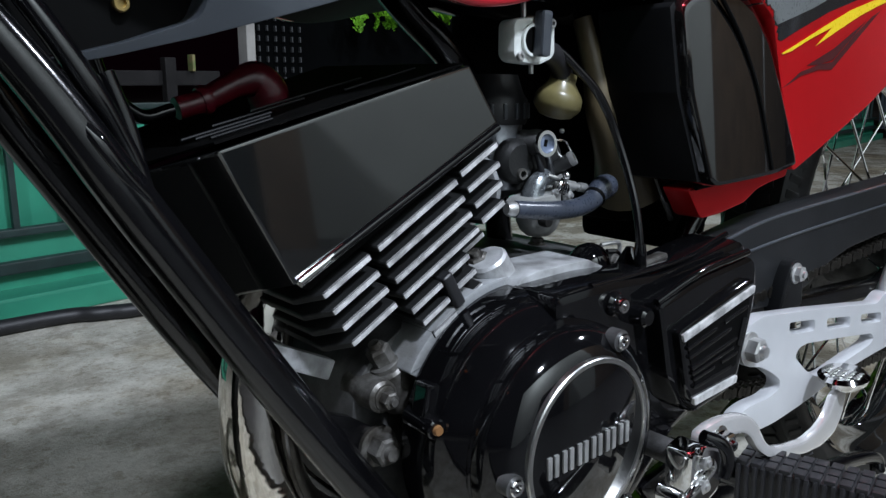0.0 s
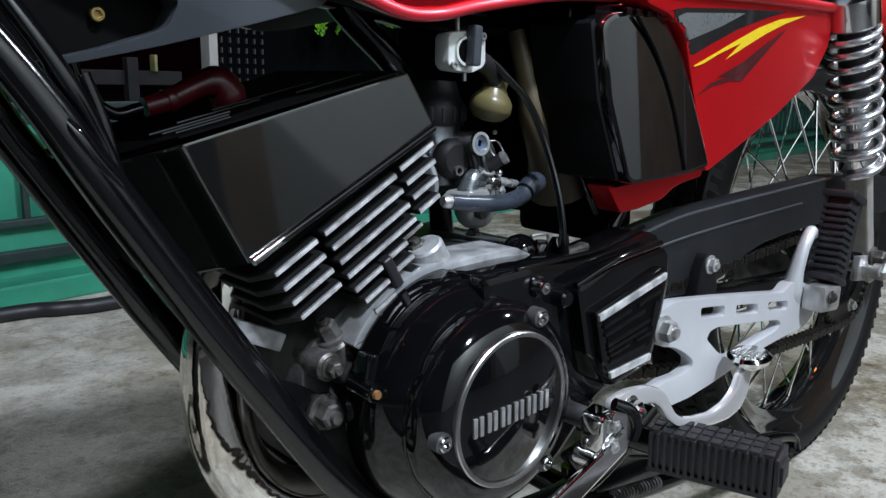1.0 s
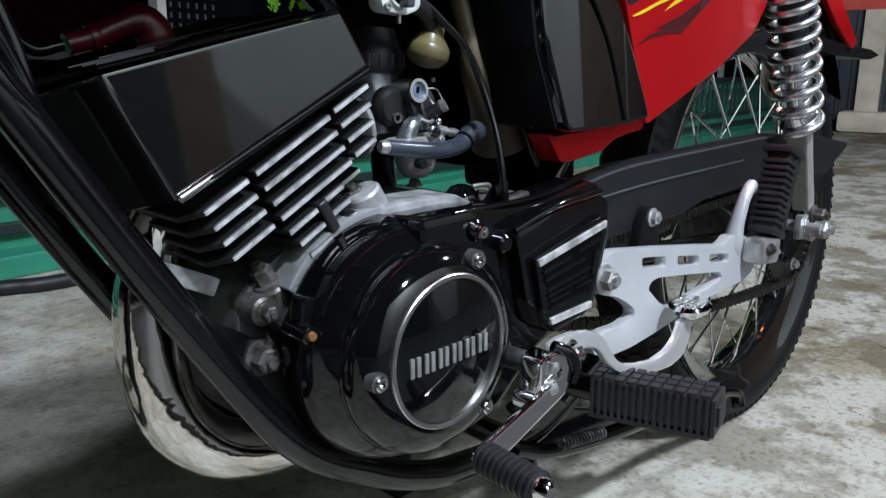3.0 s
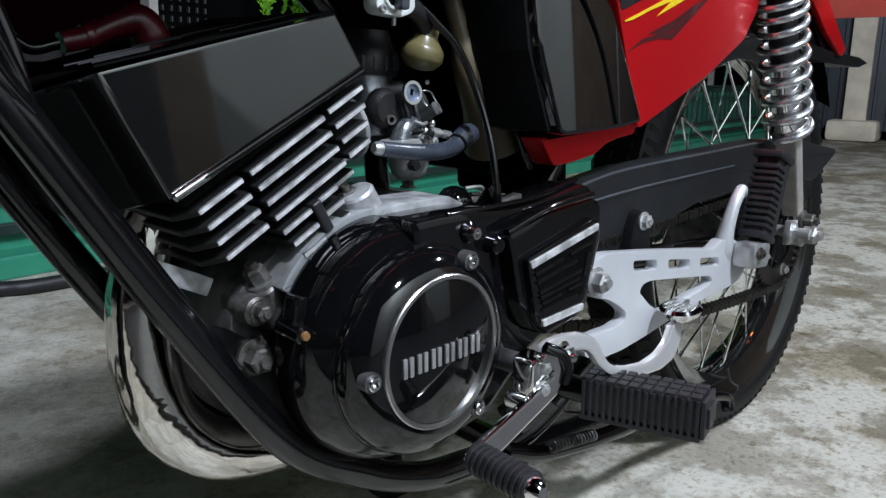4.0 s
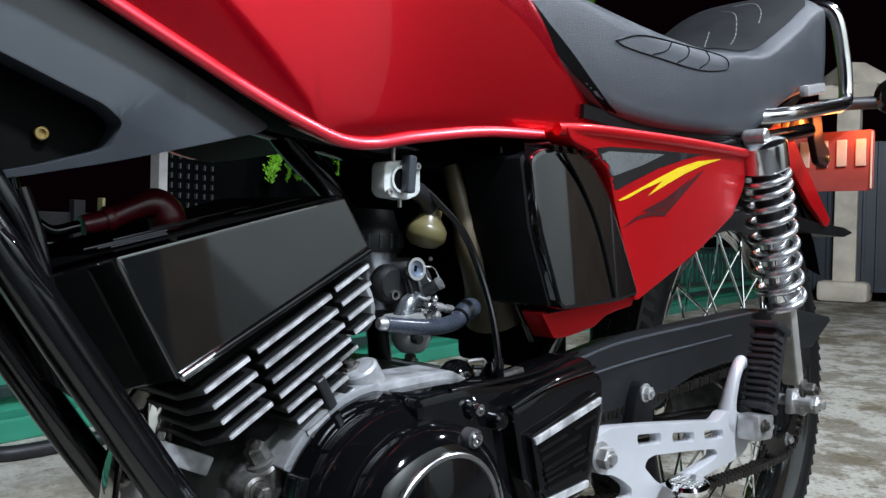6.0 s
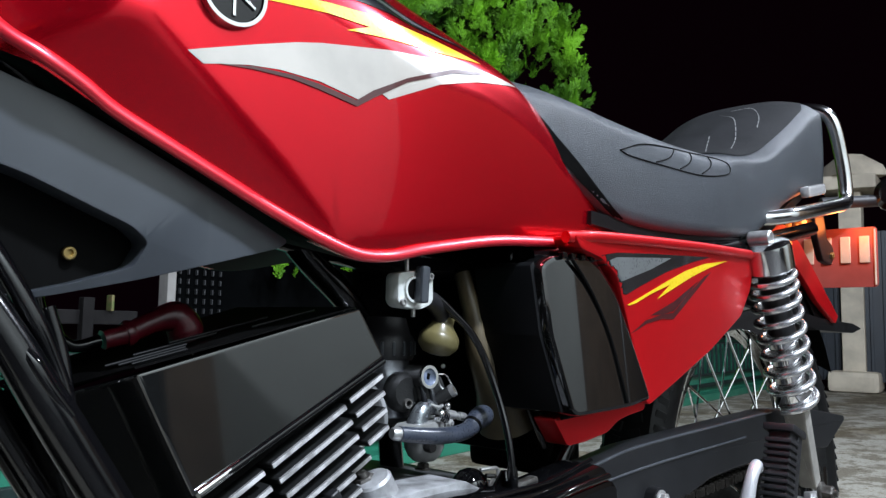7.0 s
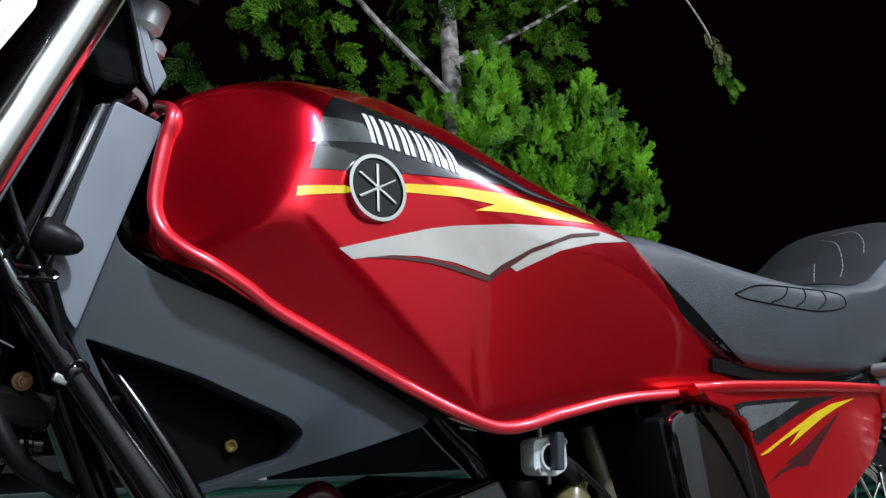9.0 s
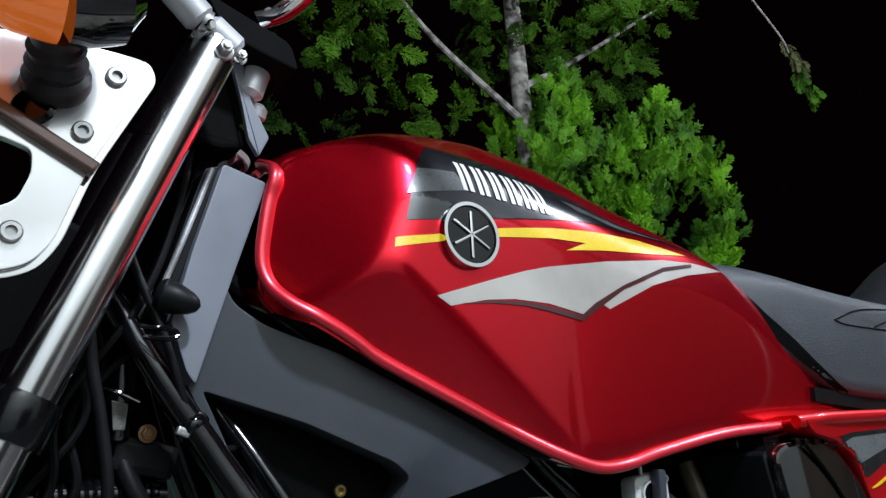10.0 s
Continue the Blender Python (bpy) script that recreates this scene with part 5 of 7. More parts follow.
# air box enlarged to block the bright view through the gap
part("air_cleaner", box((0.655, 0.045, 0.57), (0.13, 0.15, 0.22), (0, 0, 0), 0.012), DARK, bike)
plug = part("spark_plug_cap", tube([(0.188, 0.0, 0.573), (0.206, 0.0, 0.578), (0.226, 0.0, 0.587), (0.240, 0.0, 0.590), (0.249, 0.0, 0.581), (0.251, 0.0, 0.566)], [0.0070, 0.0075, 0.0085, 0.0120, 0.0135, 0.0125], 16), PLUG_RED, bike, "red rubber spark plug cap")
part("plug_ring", lathe((0.203, 0.0, 0.577), (0.209, 0.0, 0.579), [(0.0085, 0), (0.0096, 0.5), (0.0085, 1)], 18), PLUG_RED, plug)
part("ignition_lead", tube([(0.186, 0.0, 0.5725), (0.165, 0.0, 0.570), (0.145, 0.0, 0.595), (0.140, 0.0, 0.65)], 0.0042, 10), FRAME, bike)
# ---- side cover with its black box and painted graphics
side_cover = part("side_cover", slab([(0.565, 0.674), (0.60, 0.678), (0.80, 0.682), (0.944, 0.684), (0.958, 0.668), (0.952, 0.640), (0.927, 0.606), (0.847, 0.564), (0.770, 0.532), (0.710, 0.508), (0.700, 0.520), (0.64, 0.640), (0.612, 0.655), (0.575, 0.662)],
                                     -0.130, -0.102, 0.006, 0.005, lean=lambda x, z: (0.66 - z) * 0.05), RED_PLASTIC, bike, "red side cover with a black and yellow graphic")
part("top_rib", tube([(0.562, -0.122, 0.672), (0.62, -0.130, 0.676), (0.80, -0.132, 0.682), (0.945, -0.132, 0.684)], 0.006, 10), RED_PLASTIC, side_cover)
side_tree = BVHTree.FromPolygons([v.co.copy() for v in side_cover.data.vertices], [tuple(p.vertices) for p in side_cover.data.polygons])
decal("black_graphic", [(0.603, 0.657), (0.636, 0.6625), (0.709, 0.667), (0.835, 0.6725), (0.793, 0.664), (0.734, 0.649), (0.681, 0.631), (0.644, 0.617)], BLACK_DECAL, side_tree, parent=side_cover)
decal("grey_graphic", [(0.617, 0.652), (0.636, 0.658), (0.745, 0.665), (0.702, 0.650), (0.634, 0.631)], GREY_DECAL, side_tree, 0.0009, parent=side_cover)
decal("yellow_graphic", [(0.648, 0.608), (0.682, 0.620), (0.735, 0.639), (0.776, 0.653), (0.821, 0.664), (0.880, 0.6715), (0.830, 0.659), (0.794, 0.648), (0.753, 0.633), (0.716, 0.619), (0.743, 0.636), (0.704, 0.6245), (0.675, 0.614)], YELLOW, side_tree, 0.0011, parent=side_cover)
decal("dark_graphic", [(0.669, 0.583), (0.698, 0.5935), (0.730, 0.599), (0.754, 0.599), (0.813, 0.638), (0.840, 0.656), (0.822, 0.649), (0.790, 0.631), (0.753, 0.606), (0.728, 0.6035), (0.695, 0.5965)], DARK_RED_DECAL, side_tree, 0.0009, parent=side_cover)
decal("faded_graphic", [(0.705, 0.602), (0.753, 0.618), (0.812, 0.645), (0.790, 0.631), (0.755, 0.608), (0.730, 0.6035)], DARK_RED_DECAL, side_tree, 0.0007, parent=side_cover)
tool_box = part("oil_box", bent(slice_x(slab([(0.535, 0.644), (0.552, 0.654), (0.612, 0.657), (0.648, 0.620), (0.702, 0.516), (0.655, 0.511), (0.568, 0.507), (0.560, 0.512), (0.540, 0.580)], -0.1225, -0.040, 0.008, 0.010), [0.54 + 0.012 * k for k in range(14)]), lambda x, z: (z - 0.64) * 0.10 + 0.9 * (x - 0.63) ** 2), OIL, bike, "gloss black oil tank beside the side cover")
part("box_side", bent(slab([(0.532, 0.644), (0.537, 0.648), (0.5425, 0.580), (0.5625, 0.5115), (0.557, 0.5105), (0.5370, 0.580)], -0.1130, -0.044, 0.001, 0.0008), lambda x, z: (z - 0.64) * 0.10 + 0.9 * (x - 0.63) ** 2), MATTE, tool_box)
part("box_seam", tube([(0.572, -0.1218, 0.652), (0.600, -0.1248, 0.622), (0.626, -0.1292, 0.578), (0.646, -0.1354, 0.516)], 0.0018, 8), DARK, tool_box)
for x in (0.566, 0.580, 0.596, 0.611):
    part("lid_tab", box((x - 0.004, -0.1190, 0.655), (0.007, 0.006, 0.006), (0, -4, 0), 0.0012), GLOSS, tool_box)
wing = part("lower_wing", slab([(0.561, 0.504), (0.60, 0.506), (0.66, 0.509), (0.725, 0.514), (0.723, 0.502), (0.690, 0.498), (0.671, 0.494), (0.651, 0.484), (0.61, 0.478), (0.583, 0.477)], -0.110, -0.085, 0.005, 0.004), RED_PLASTIC, bike, "red lower side cover lip")
# dark strip for the shadow where the lower lip meets the box
part("seam_strip", tube([(0.570, -0.112, 0.504), (0.62, -0.116, 0.508), (0.70, -0.116, 0.514)], 0.002, 8), DARK, tool_box)

# ---- seat: x, top z, crown half width, side half width, shoulder z, bottom z
SEAT = [
    (0.500, 0.800, 0.020, 0.040, 0.796, 0.786),
    (0.530, 0.838, 0.036, 0.070, 0.815, 0.772),
    (0.570, 0.842, 0.046, 0.088, 0.818, 0.756),
    (0.620, 0.835, 0.056, 0.100, 0.815, 0.730),
    (0.670, 0.826, 0.066, 0.108, 0.808, 0.706),
    (0.730, 0.818, 0.074, 0.116, 0.802, 0.698),
    (0.800, 0.812, 0.082, 0.122, 0.799, 0.698),
    (0.880, 0.812, 0.088, 0.127, 0.800, 0.702),
    (0.940, 0.826, 0.060, 0.127, 0.812, 0.707),
    (0.985, 0.842, 0.045, 0.128, 0.818, 0.715),
    (1.030, 0.864, 0.035, 0.128, 0.830, 0.735),
    (1.080, 0.892, 0.045, 0.127, 0.854, 0.762),
    (1.140, 0.923, 0.055, 0.126, 0.886, 0.785),
    (1.200, 0.952, 0.065, 0.125, 0.922, 0.800),
    (1.245, 0.962, 0.070, 0.123, 0.938, 0.806),
    (1.268, 0.952, 0.065, 0.112, 0.930, 0.825),
]


def seat_section(row):
    x, zt, wc, ws, zs, zb = row
    half = spline2([(0, zt), (wc * 0.6, zt - 0.001), (wc, zt - 0.005), ((wc + ws) / 2, (zt + zs) / 2 - 0.001), (ws * 0.935, zs - 0.003), (ws * 0.985, zs - 0.016), (ws, zs * 0.4 + zb * 0.6), (ws * 0.985, zb + 0.006)], 4)
    half.append((ws * 0.93, zb))
    return [(x, -y, z) for y, z in half] + [(x, 0, zb + 0.01)] + [(x, y, z) for y, z in half[1:][::-1]]


seat_bm = loft([seat_section(r) for r in smooth_table(SEAT, 80)])
seat = part("seat", seat_bm, VINYL, bike, "dark grey vinyl seat with a raised stitched pillion part", angle=60)
seat_tree = BVHTree.FromPolygons([v.co.copy() for v in seat.data.vertices], [tuple(p.vertices) for p in seat.data.polygons])


def on_seat(x, y):
    hit, n, _, _ = seat_tree.ray_cast(Vector((x, y, 1.5)), Vector((0, 0, -1)))
    return hit + Vector((0, 0, 0.0006)) if hit else Vector((x, y, 0.8))


def top_panel():
    """The darker matte panel on the pillion part."""
    bm = bmesh.new()
    grid = []
    for i in range(25):
        x = 0.955 + (1.252 - 0.955) * i / 24
        w = 0.108 - max(0.0, x - 1.2) * 0.4
        grid.append([bm.verts.new(on_seat(x, -w + 2 * w * k / 20) + Vector((-0.0004, 0, 0.0006))) for k in range(21)])
    for a, b in zip(grid, grid[1:]):
        for k in range(20):
            bm.faces.new((a[k], a[k + 1], b[k + 1], b[k]))
    part("pillion_panel", bm, VINYL_TOP, seat, "dark matte panel on the pillion top", angle=70)


top_panel()


def side_seam(points, r):
    """A sewn seam on the flank of the seat, through points of (x, z)."""
    line = []
    for p in curve_points([(x, 0, z) for x, z in points], 6):
        spot = seat_tree.ray_cast(Vector((p.x, -0.5, p.z)), Vector((0, 1, 0)))[0]
        if spot:
            line.append(spot + Vector((0, -0.0005, 0.0003)))
    part("seam", tube(line, r, 6, 1), DARK, seat)


side_seam([(0.678, 0.776), (0.719, 0.789), (0.781, 0.794), (0.818, 0.796), (0.864, 0.799), (0.895, 0.798), (0.906, 0.790), (0.895, 0.780), (0.834, 0.770), (0.749, 0.770), (0.696, 0.772), (0.678, 0.776)], 0.0007)
for a, b in (((0.781, 0.794), (0.740, 0.772)), ((0.818, 0.796), (0.787, 0.771)), ((0.864, 0.799), (0.834, 0.772))):
    side_seam([a, ((a[0] + b[0]) / 2 + 0.006, (a[1] + b[1]) / 2 - 0.002), b], 0.0007)


def stitches(points, n):
    line = [on_seat(p.x, p.y) for p in curve_points([(a, b, 0) for a, b in points], 16)]
    step = len(line) / n
    for i in range(n):
        a, b = line[int(i * step)], line[min(int(i * step + step * 0.62) + 1, len(line) - 1)]
        if (b - a).length > 1e-5:
            part("stitch", rod(a, b, 0.0011, segments=6), THREAD, seat)


stitches([(1.010, -0.080), (1.06, -0.065), (1.12, -0.035), (1.15, 0.0)], 12)
stitches([(0.975, -0.060), (1.01, -0.045), (1.05, -0.030)], 6)
stitches([(1.10, -0.080), (1.14, -0.066), (1.17, -0.040), (1.165, -0.01)], 9)
# gap between tank and seat, drawn as black colour on the seat
decal("front_lip", [(0.540, 0.815), (0.564, 0.797), (0.586, 0.7765), (0.615, 0.7545), (0.643, 0.7320), (0.668, 0.7130), (0.688, 0.7045), (0.692, 0.7000), (0.685, 0.7000), (0.660, 0.712), (0.620, 0.735), (0.575, 0.765), (0.540, 0.790)], DARK, seat_tree, 0.0010, parent=seat, label="black strip on the seat for the dark gap behind the tank")
part("seat_base", loft([[(x, -w, z), (x, w, z), (x, w, z - 0.014), (x, -w, z - 0.014)] for x, w, z in ((0.64, 0.098, 0.708), (0.75, 0.108, 0.698), (0.95, 0.118, 0.706), (1.05, 0.118, 0.74), (1.22, 0.10, 0.81))]), MATTE, bike)

# ---- grab rail
rail = [(1.010, -0.112, 0.738), (1.035, -0.132, 0.742), (1.075, -0.146, 0.750), (1.20, -0.148, 0.775), (1.262, -0.146, 0.788), (1.285, -0.142, 0.806), (1.283, -0.138, 0.860), (1.268, -0.128, 0.925), (1.262, -0.10, 0.944), (1.262, -0.05, 0.948), (1.262, 0.05, 0.948),
        (1.262, 0.10, 0.944), (1.268, 0.128, 0.925), (1.283, 0.138, 0.86), (1.285, 0.142, 0.806), (1.20, 0.148, 0.775), (1.02, 0.142, 0.733)]
part("grab_rail", tube(rail, 0.0105, 14), FORK_CHROME, bike, "chrome grab rail round the pillion seat")
part("rail_bracket", box((1.16, -0.136, 0.795), (0.07, 0.014, 0.016), (0, -12, 0), 0.004), BRAKE_WHITE, bike)

# ---- shock absorber
def shock(side):
    top, low = Vector((0.966, 0.142 * side, 0.704)), Vector((1.116, 0.138 * side, 0.372))
    at = lambda s: top + (low - top) * s
    out = Vector((0, side, 0))
    body = part("shock_absorber", lathe(at(0.10), at(0.64), [(0.0135, 0), (0.0135, 0.45), (0.0190, 0.46), (0.0190, 0.86), (0.025, 0.88), (0.025, 0.96), (0.02, 1)], 24), CHROME, bike, "chrome rear shock absorber with an open coil spring")
    part("shock_cap", lathe(at(0.005), at(0.115), [(0.022, 0), (0.0300, 0.10), (0.0310, 0.2), (0.0310, 0.92), (0.0280, 1)], 32), FORK_CHROME, body)
    part("bump_rubber", lathe(at(0.12), at(0.40), [(0.0165, 0), (0.0175, 0.3), (0.0175, 0.9), (0.014, 1)], 20), RUBBER, body)
    part("coil_spring", helix(at(0.125), at(0.635), 0.0280, 8.8, 0.0046, 10, 24, squeeze=lambda s: s ** 1.28 if s < 0.82 else 0.775 + (s - 0.82) * 1.25), SPRING, body)
    part("top_eye", rod(at(-0.01) - out * 0.02, at(-0.01) + out * 0.010, 0.009, bevel=0.002), STEEL, body)
    part("lower_leg", slab([(-0.015, 0.0), (0.015, 0.0), (0.0120, -0.128), (-0.0110, -0.128)], -0.011, 0.011, 0.004, 0.003), LEG, body).matrix_basis = (
        Matrix.Translation(at(0.625)) @ (low - top).to_track_quat("-Z", "Y").to_matrix().to_4x4())
    part("lower_bolt", hexagon(at(1.0) + out * 0.012, out, 0.0095, 0.018), DIRTY, body)
    return body


shock(-1)
shock(1)

# ---- swing arm, chain and guard
for y in (-0.072, 0.085):
    part("swing_arm", slab([(0.58, 0.380), (0.64, 0.378), (0.87, 0.356), (1.05, 0.345), (1.225, 0.355), (1.225, 0.330), (1.05, 0.322), (0.87, 0.336), (0.64, 0.352), (0.58, 0.350)], y - 0.012, y + 0.012, 0.01, 0.004), FRAME, bike)
guard = part("chain_guard", slab([(0.520, 0.440), (0.616, 0.456), (0.694, 0.467), (0.877, 0.475), (1.05, 0.482), (1.089, 0.480), (1.20, 0.474), (1.337, 0.456), (1.342, 0.449), (1.26, 0.412), (1.184, 0.420), (1.10, 0.421), (1.033, 0.420), (0.940, 0.418), (0.870, 0.413), (0.815, 0.401), (0.785, 0.386), (0.715, 0.378), (0.662, 0.382), (0.55, 0.400)],
                                 -0.112, -0.085, 0.008, 0.004), GUARD, bike, "matte black chain guard")
# edge highlights of the guard, drawn as lighter grey lines
part("guard_line", tube([(0.622, -0.1125, 0.4355), (0.741, -0.1125, 0.4440), (0.966, -0.1125, 0.4530)], 0.0014, 8), SATIN, guard)
part("guard_line", tube([(0.616, -0.1115, 0.453), (0.70, -0.1115, 0.4645), (0.877, -0.1115, 0.4725), (1.05, -0.1115, 0.4795)], 0.0016, 8), SATIN, guard)
part("guard_bracket", slab([(0.703, 0.372), (0.712, 0.405), (0.722, 0.422), (0.737, 0.422), (0.748, 0.405), (0.750, 0.375)], -0.124, -0.108, 0.006, 0.003), MATTE, guard)
part("guard_bolt", hexagon((0.730, -0.124, 0.410), OUT, 0.0075, 0.008), STEEL, guard)

# ---- passenger peg bracket
bracket = part("peg_bracket", slab([(0.594, 0.381), (0.600, 0.390), (0.619, 0.3955), (0.688, 0.389), (0.770, 0.380), (0.812, 0.375), (0.824, 0.384), (0.850, 0.382), (0.878, 0.368), (0.884, 0.350), (0.878, 0.336), (0.860, 0.327), (0.815, 0.3225), (0.770, 0.3165), (0.731, 0.3075), (0.690, 0.2985), (0.650, 0.2915), (0.614, 0.2900),
                                    (0.592, 0.298), (0.594, 0.312), (0.612, 0.317), (0.638, 0.3175), (0.654, 0.323), (0.654, 0.331), (0.640, 0.341), (0.622, 0.350), (0.602, 0.354), (0.590, 0.364)],
                                   -0.151, -0.138, 0.008, 0.005,
                                   holes=[[(0.660, 0.3825), (0.701, 0.3785), (0.702, 0.3675), (0.662, 0.3715)], [(0.721, 0.3755), (0.763, 0.3705), (0.764, 0.3600), (0.723, 0.3650)], [(0.782, 0.3690), (0.822, 0.3645), (0.823, 0.3545), (0.784, 0.3590)],
                                          [(0.674, 0.348), (0.679, 0.3555), (0.691, 0.3575), (0.748, 0.352), (0.806, 0.3455), (0.813, 0.339), (0.806, 0.334), (0.769, 0.327), (0.732, 0.3195), (0.715, 0.320), (0.694, 0.331)]], lean=lambda x, z: -(x - 0.6) * 0.085), SILVER, bike, "silver painted passenger peg bracket")
part("bracket_bolt", hexagon((0.602, -0.150, 0.371), OUT, 0.0105, 0.014), STEEL, bracket)
part("guard_hoop", tube([(0.850, -0.160, 0.352), (0.842, -0.164, 0.372), (0.841, -0.167, 0.395), (0.846, -0.170, 0.420), (0.855, -0.171, 0.434), (0.864, -0.170, 0.437), (0.873, -0.167, 0.431)], [0.010, 0.0115, 0.0085, 0.0070, 0.0068, 0.0066, 0.0060], 16), SILVER, bracket)
part("peg_clevis", box((0.870, -0.186, 0.364), (0.046, 0.026, 0.030), (0, 5, 0), 0.006), STEEL, bracket)
part("clevis_bolt", hexagon((0.860, -0.200, 0.368), OUT, 0.0055, 0.005), DIRTY, bracket)


def folded_peg():
    """A squared rubber peg, ribbed on its front face and smooth along the back, with a flange at each end."""
    a, b = Vector((0.882, -0.184, 0.380)), Vector((0.916, -0.182, 0.474))
    up = (b - a).normalized()
    side = Vector((0, -1, 0)).cross(up).normalized()
    side = -side if side.x < 0 else side
    deep = up.cross(side)
    m = Matrix(((side.x, deep.x, up.x, a.x), (side.y, deep.y, up.y, a.y), (side.z, deep.z, up.z, a.z), (0, 0, 0, 1)))
    length = (b - a).length

    def block(name, centre, size, bevel, parent):
        bm = box(centre, size, (0, 0, 0), bevel)
        bmesh.ops.transform(bm, matrix=m, verts=bm.verts)
        return part(name, bm, RUBBER, parent, "folded ribbed rubber passenger peg" if parent is bike else "")

    peg = block("passenger_peg", (0, 0, length / 2), (0.030, 0.026, length), 0.004, bike)
    block("peg_flange", (0.0, 0, length - 0.002), (0.042, 0.036, 0.009), 0.003, peg)
    block("peg_flange", (0.001, 0, 0.003), (0.036, 0.032, 0.008), 0.003, peg)
    for i in range(10):
        block("peg_rib", (-0.006, 0, 0.014 + i * 0.0077), (0.024, 0.031, 0.0046), 0.0014, peg)
    block("peg_spine", (0.011, 0, length / 2), (0.013, 0.030, length * 0.96), 0.003, peg)


folded_peg()

# ---- rear wheel
HUB = Vector((1.158, -0.013, 0.350))
TYRE_R, WHEEL_TILT = 0.328, -2.7
WHEEL = Matrix.Translation(HUB) @ pose(0, 0, 0, WHEEL_TILT, 0, 0)


def ringed(profile, segments):
    """Turns an open outline of (radius, y) round the wheel's axle."""
    bm = bmesh.new()
    rings = []
    for k in range(segments):
        a = math.tau * k / segments
        rings.append([bm.verts.new(WHEEL @ Vector((r * math.cos(a), y, r * math.sin(a)))) for r, y in profile])
    n = len(profile)
    for a, b in zip(rings, rings[1:] + rings[:1]):
        for i in range(n):
            j = (i + 1) % n
            bm.faces.new((a[i], a[j], b[j], b[i]))
    return bm


tyre = part("rear_tyre", ringed([(0.2680, -0.0280), (0.2740, -0.0360), (0.2830, -0.0435), (0.2960, -0.0459), (0.3110, -0.0421), (0.3224, -0.0313), (0.3269, 0.0000), (0.3224, 0.0313), (0.3110, 0.0421), (0.2960, 0.0459), (0.2830, 0.0435), (0.2740, 0.0360), (0.2680, 0.0280)], 96), TYRE, bike, "worn black rear tyre with blocky tread")
block = None
for row, (y, r, w, lean) in enumerate(((-0.0355, 0.3180, 0.016, -46), (-0.0125, 0.3268, 0.016, -8), (0.0125, 0.3268, 0.016, 8), (0.0355, 0.3180, 0.016, 46))):
    for k in range(104):
        a = math.tau * (k + 0.5 * (row % 2)) / 104
        if block is None:
            ob = part("tread_block", box((0, 0, 0), (0.0135, 0.016, 0.012), (0, 0, 0), 0.002), TYRE, tyre)
            block = ob.data
        else:
            ob = new("tread_block", block)
            ob.parent = tyre
        ob.matrix_basis = WHEEL @ pose(0, 0, 0, 0, -math.degrees(a) + 90, 0) @ pose(0, y, r - (0.0080 if abs(y) > 0.02 else 0.0050), lean * -1, 0, 14 if row % 2 else -14)
rim = part("rear_rim", ringed([(0.233, -0.010), (0.2400, -0.023), (0.2520, -0.0275), (0.2640, -0.0310), (0.2710, -0.0365), (0.2755, -0.0390), (0.2750, -0.034), (0.262, -0.026), (0.245, 0.0), (0.262, 0.026), (0.2750, 0.034), (0.2755, 0.0390), (0.2710, 0.0365), (0.2640, 0.0310), (0.2520, 0.0275), (0.2400, 0.023), (0.233, 0.010)], 96), HEAD_BLACK, bike, "gloss black spoked rear rim")
hub = part("rear_hub", lathe(WHEEL @ Vector((0, -0.065, 0)), WHEEL @ Vector((0, 0.065, 0)), [(0.030, 0), (0.060, 0.02), (0.060, 0.10), (0.045, 0.16), (0.045, 0.80), (0.072, 0.86), (0.072, 0.97), (0.03, 1)], 40), CASE, bike)
for k in range(36):
    a = math.tau * (k + 0.5) / 36
    side = -1 if k % 2 else 1
    b = a + (0.62 if (k // 2) % 2 else -0.62)
    p = WHEEL @ Vector((0.056 * math.cos(b), 0.050 * side, 0.056 * math.sin(b)))
    q = WHEEL @ Vector((0.238 * math.cos(a), 0.008 * side, 0.238 * math.sin(a)))
    part("spoke", rod(p, q, 0.0018, segments=8), CHROME, rim)
    part("nipple", rod(q, q + (p - q).normalized() * 0.016, 0.0032, 0.0026, 8), CHROME, rim)
part("valve_cap", rod(WHEEL @ Vector((-0.141, 0, -0.187)), WHEEL @ Vector((-0.112, 0, -0.158)), 0.004, segments=10), RUBBER, rim)


def sprocket_mesh():
    bm = bmesh.new()
    n, r0, r1, y0, y1 = 42, 0.075, 0.0805, -0.107, -0.103
    loop = []
    for k in range(n * 4):
        a = math.tau * k / (n * 4)
        loop.append((r1 if k % 4 in (1, 2) else r0, a))
    faces = []
    for y in (y0, y1):
        outer = [bm.verts.new(Vector((HUB.x + r * math.cos(a), y, 0.337 + r * math.sin(a)))) for r, a in loop]
        inner = [bm.verts.new(Vector((HUB.x + 0.050 * math.cos(a), y, 0.337 + 0.050 * math.sin(a)))) for r, a in loop]
        faces.append((outer, inner))
        m = len(loop)
        for i in range(m):
            j = (i + 1) % m
            bm.faces.new((outer[i], outer[j], inner[j], inner[i]))
    (o0, i0), (o1, i1) = faces
    m = len(loop)
    for i in range(m):
        j = (i + 1) % m
        bm.faces.new((o0[i], o0[j], o1[j], o1[i]))
        bm.faces.new((i0[i], i0[j], i1[j], i1[i]))
    return bm


part("rear_sprocket", sprocket_mesh(), CHAIN, bike, "oily rear sprocket")
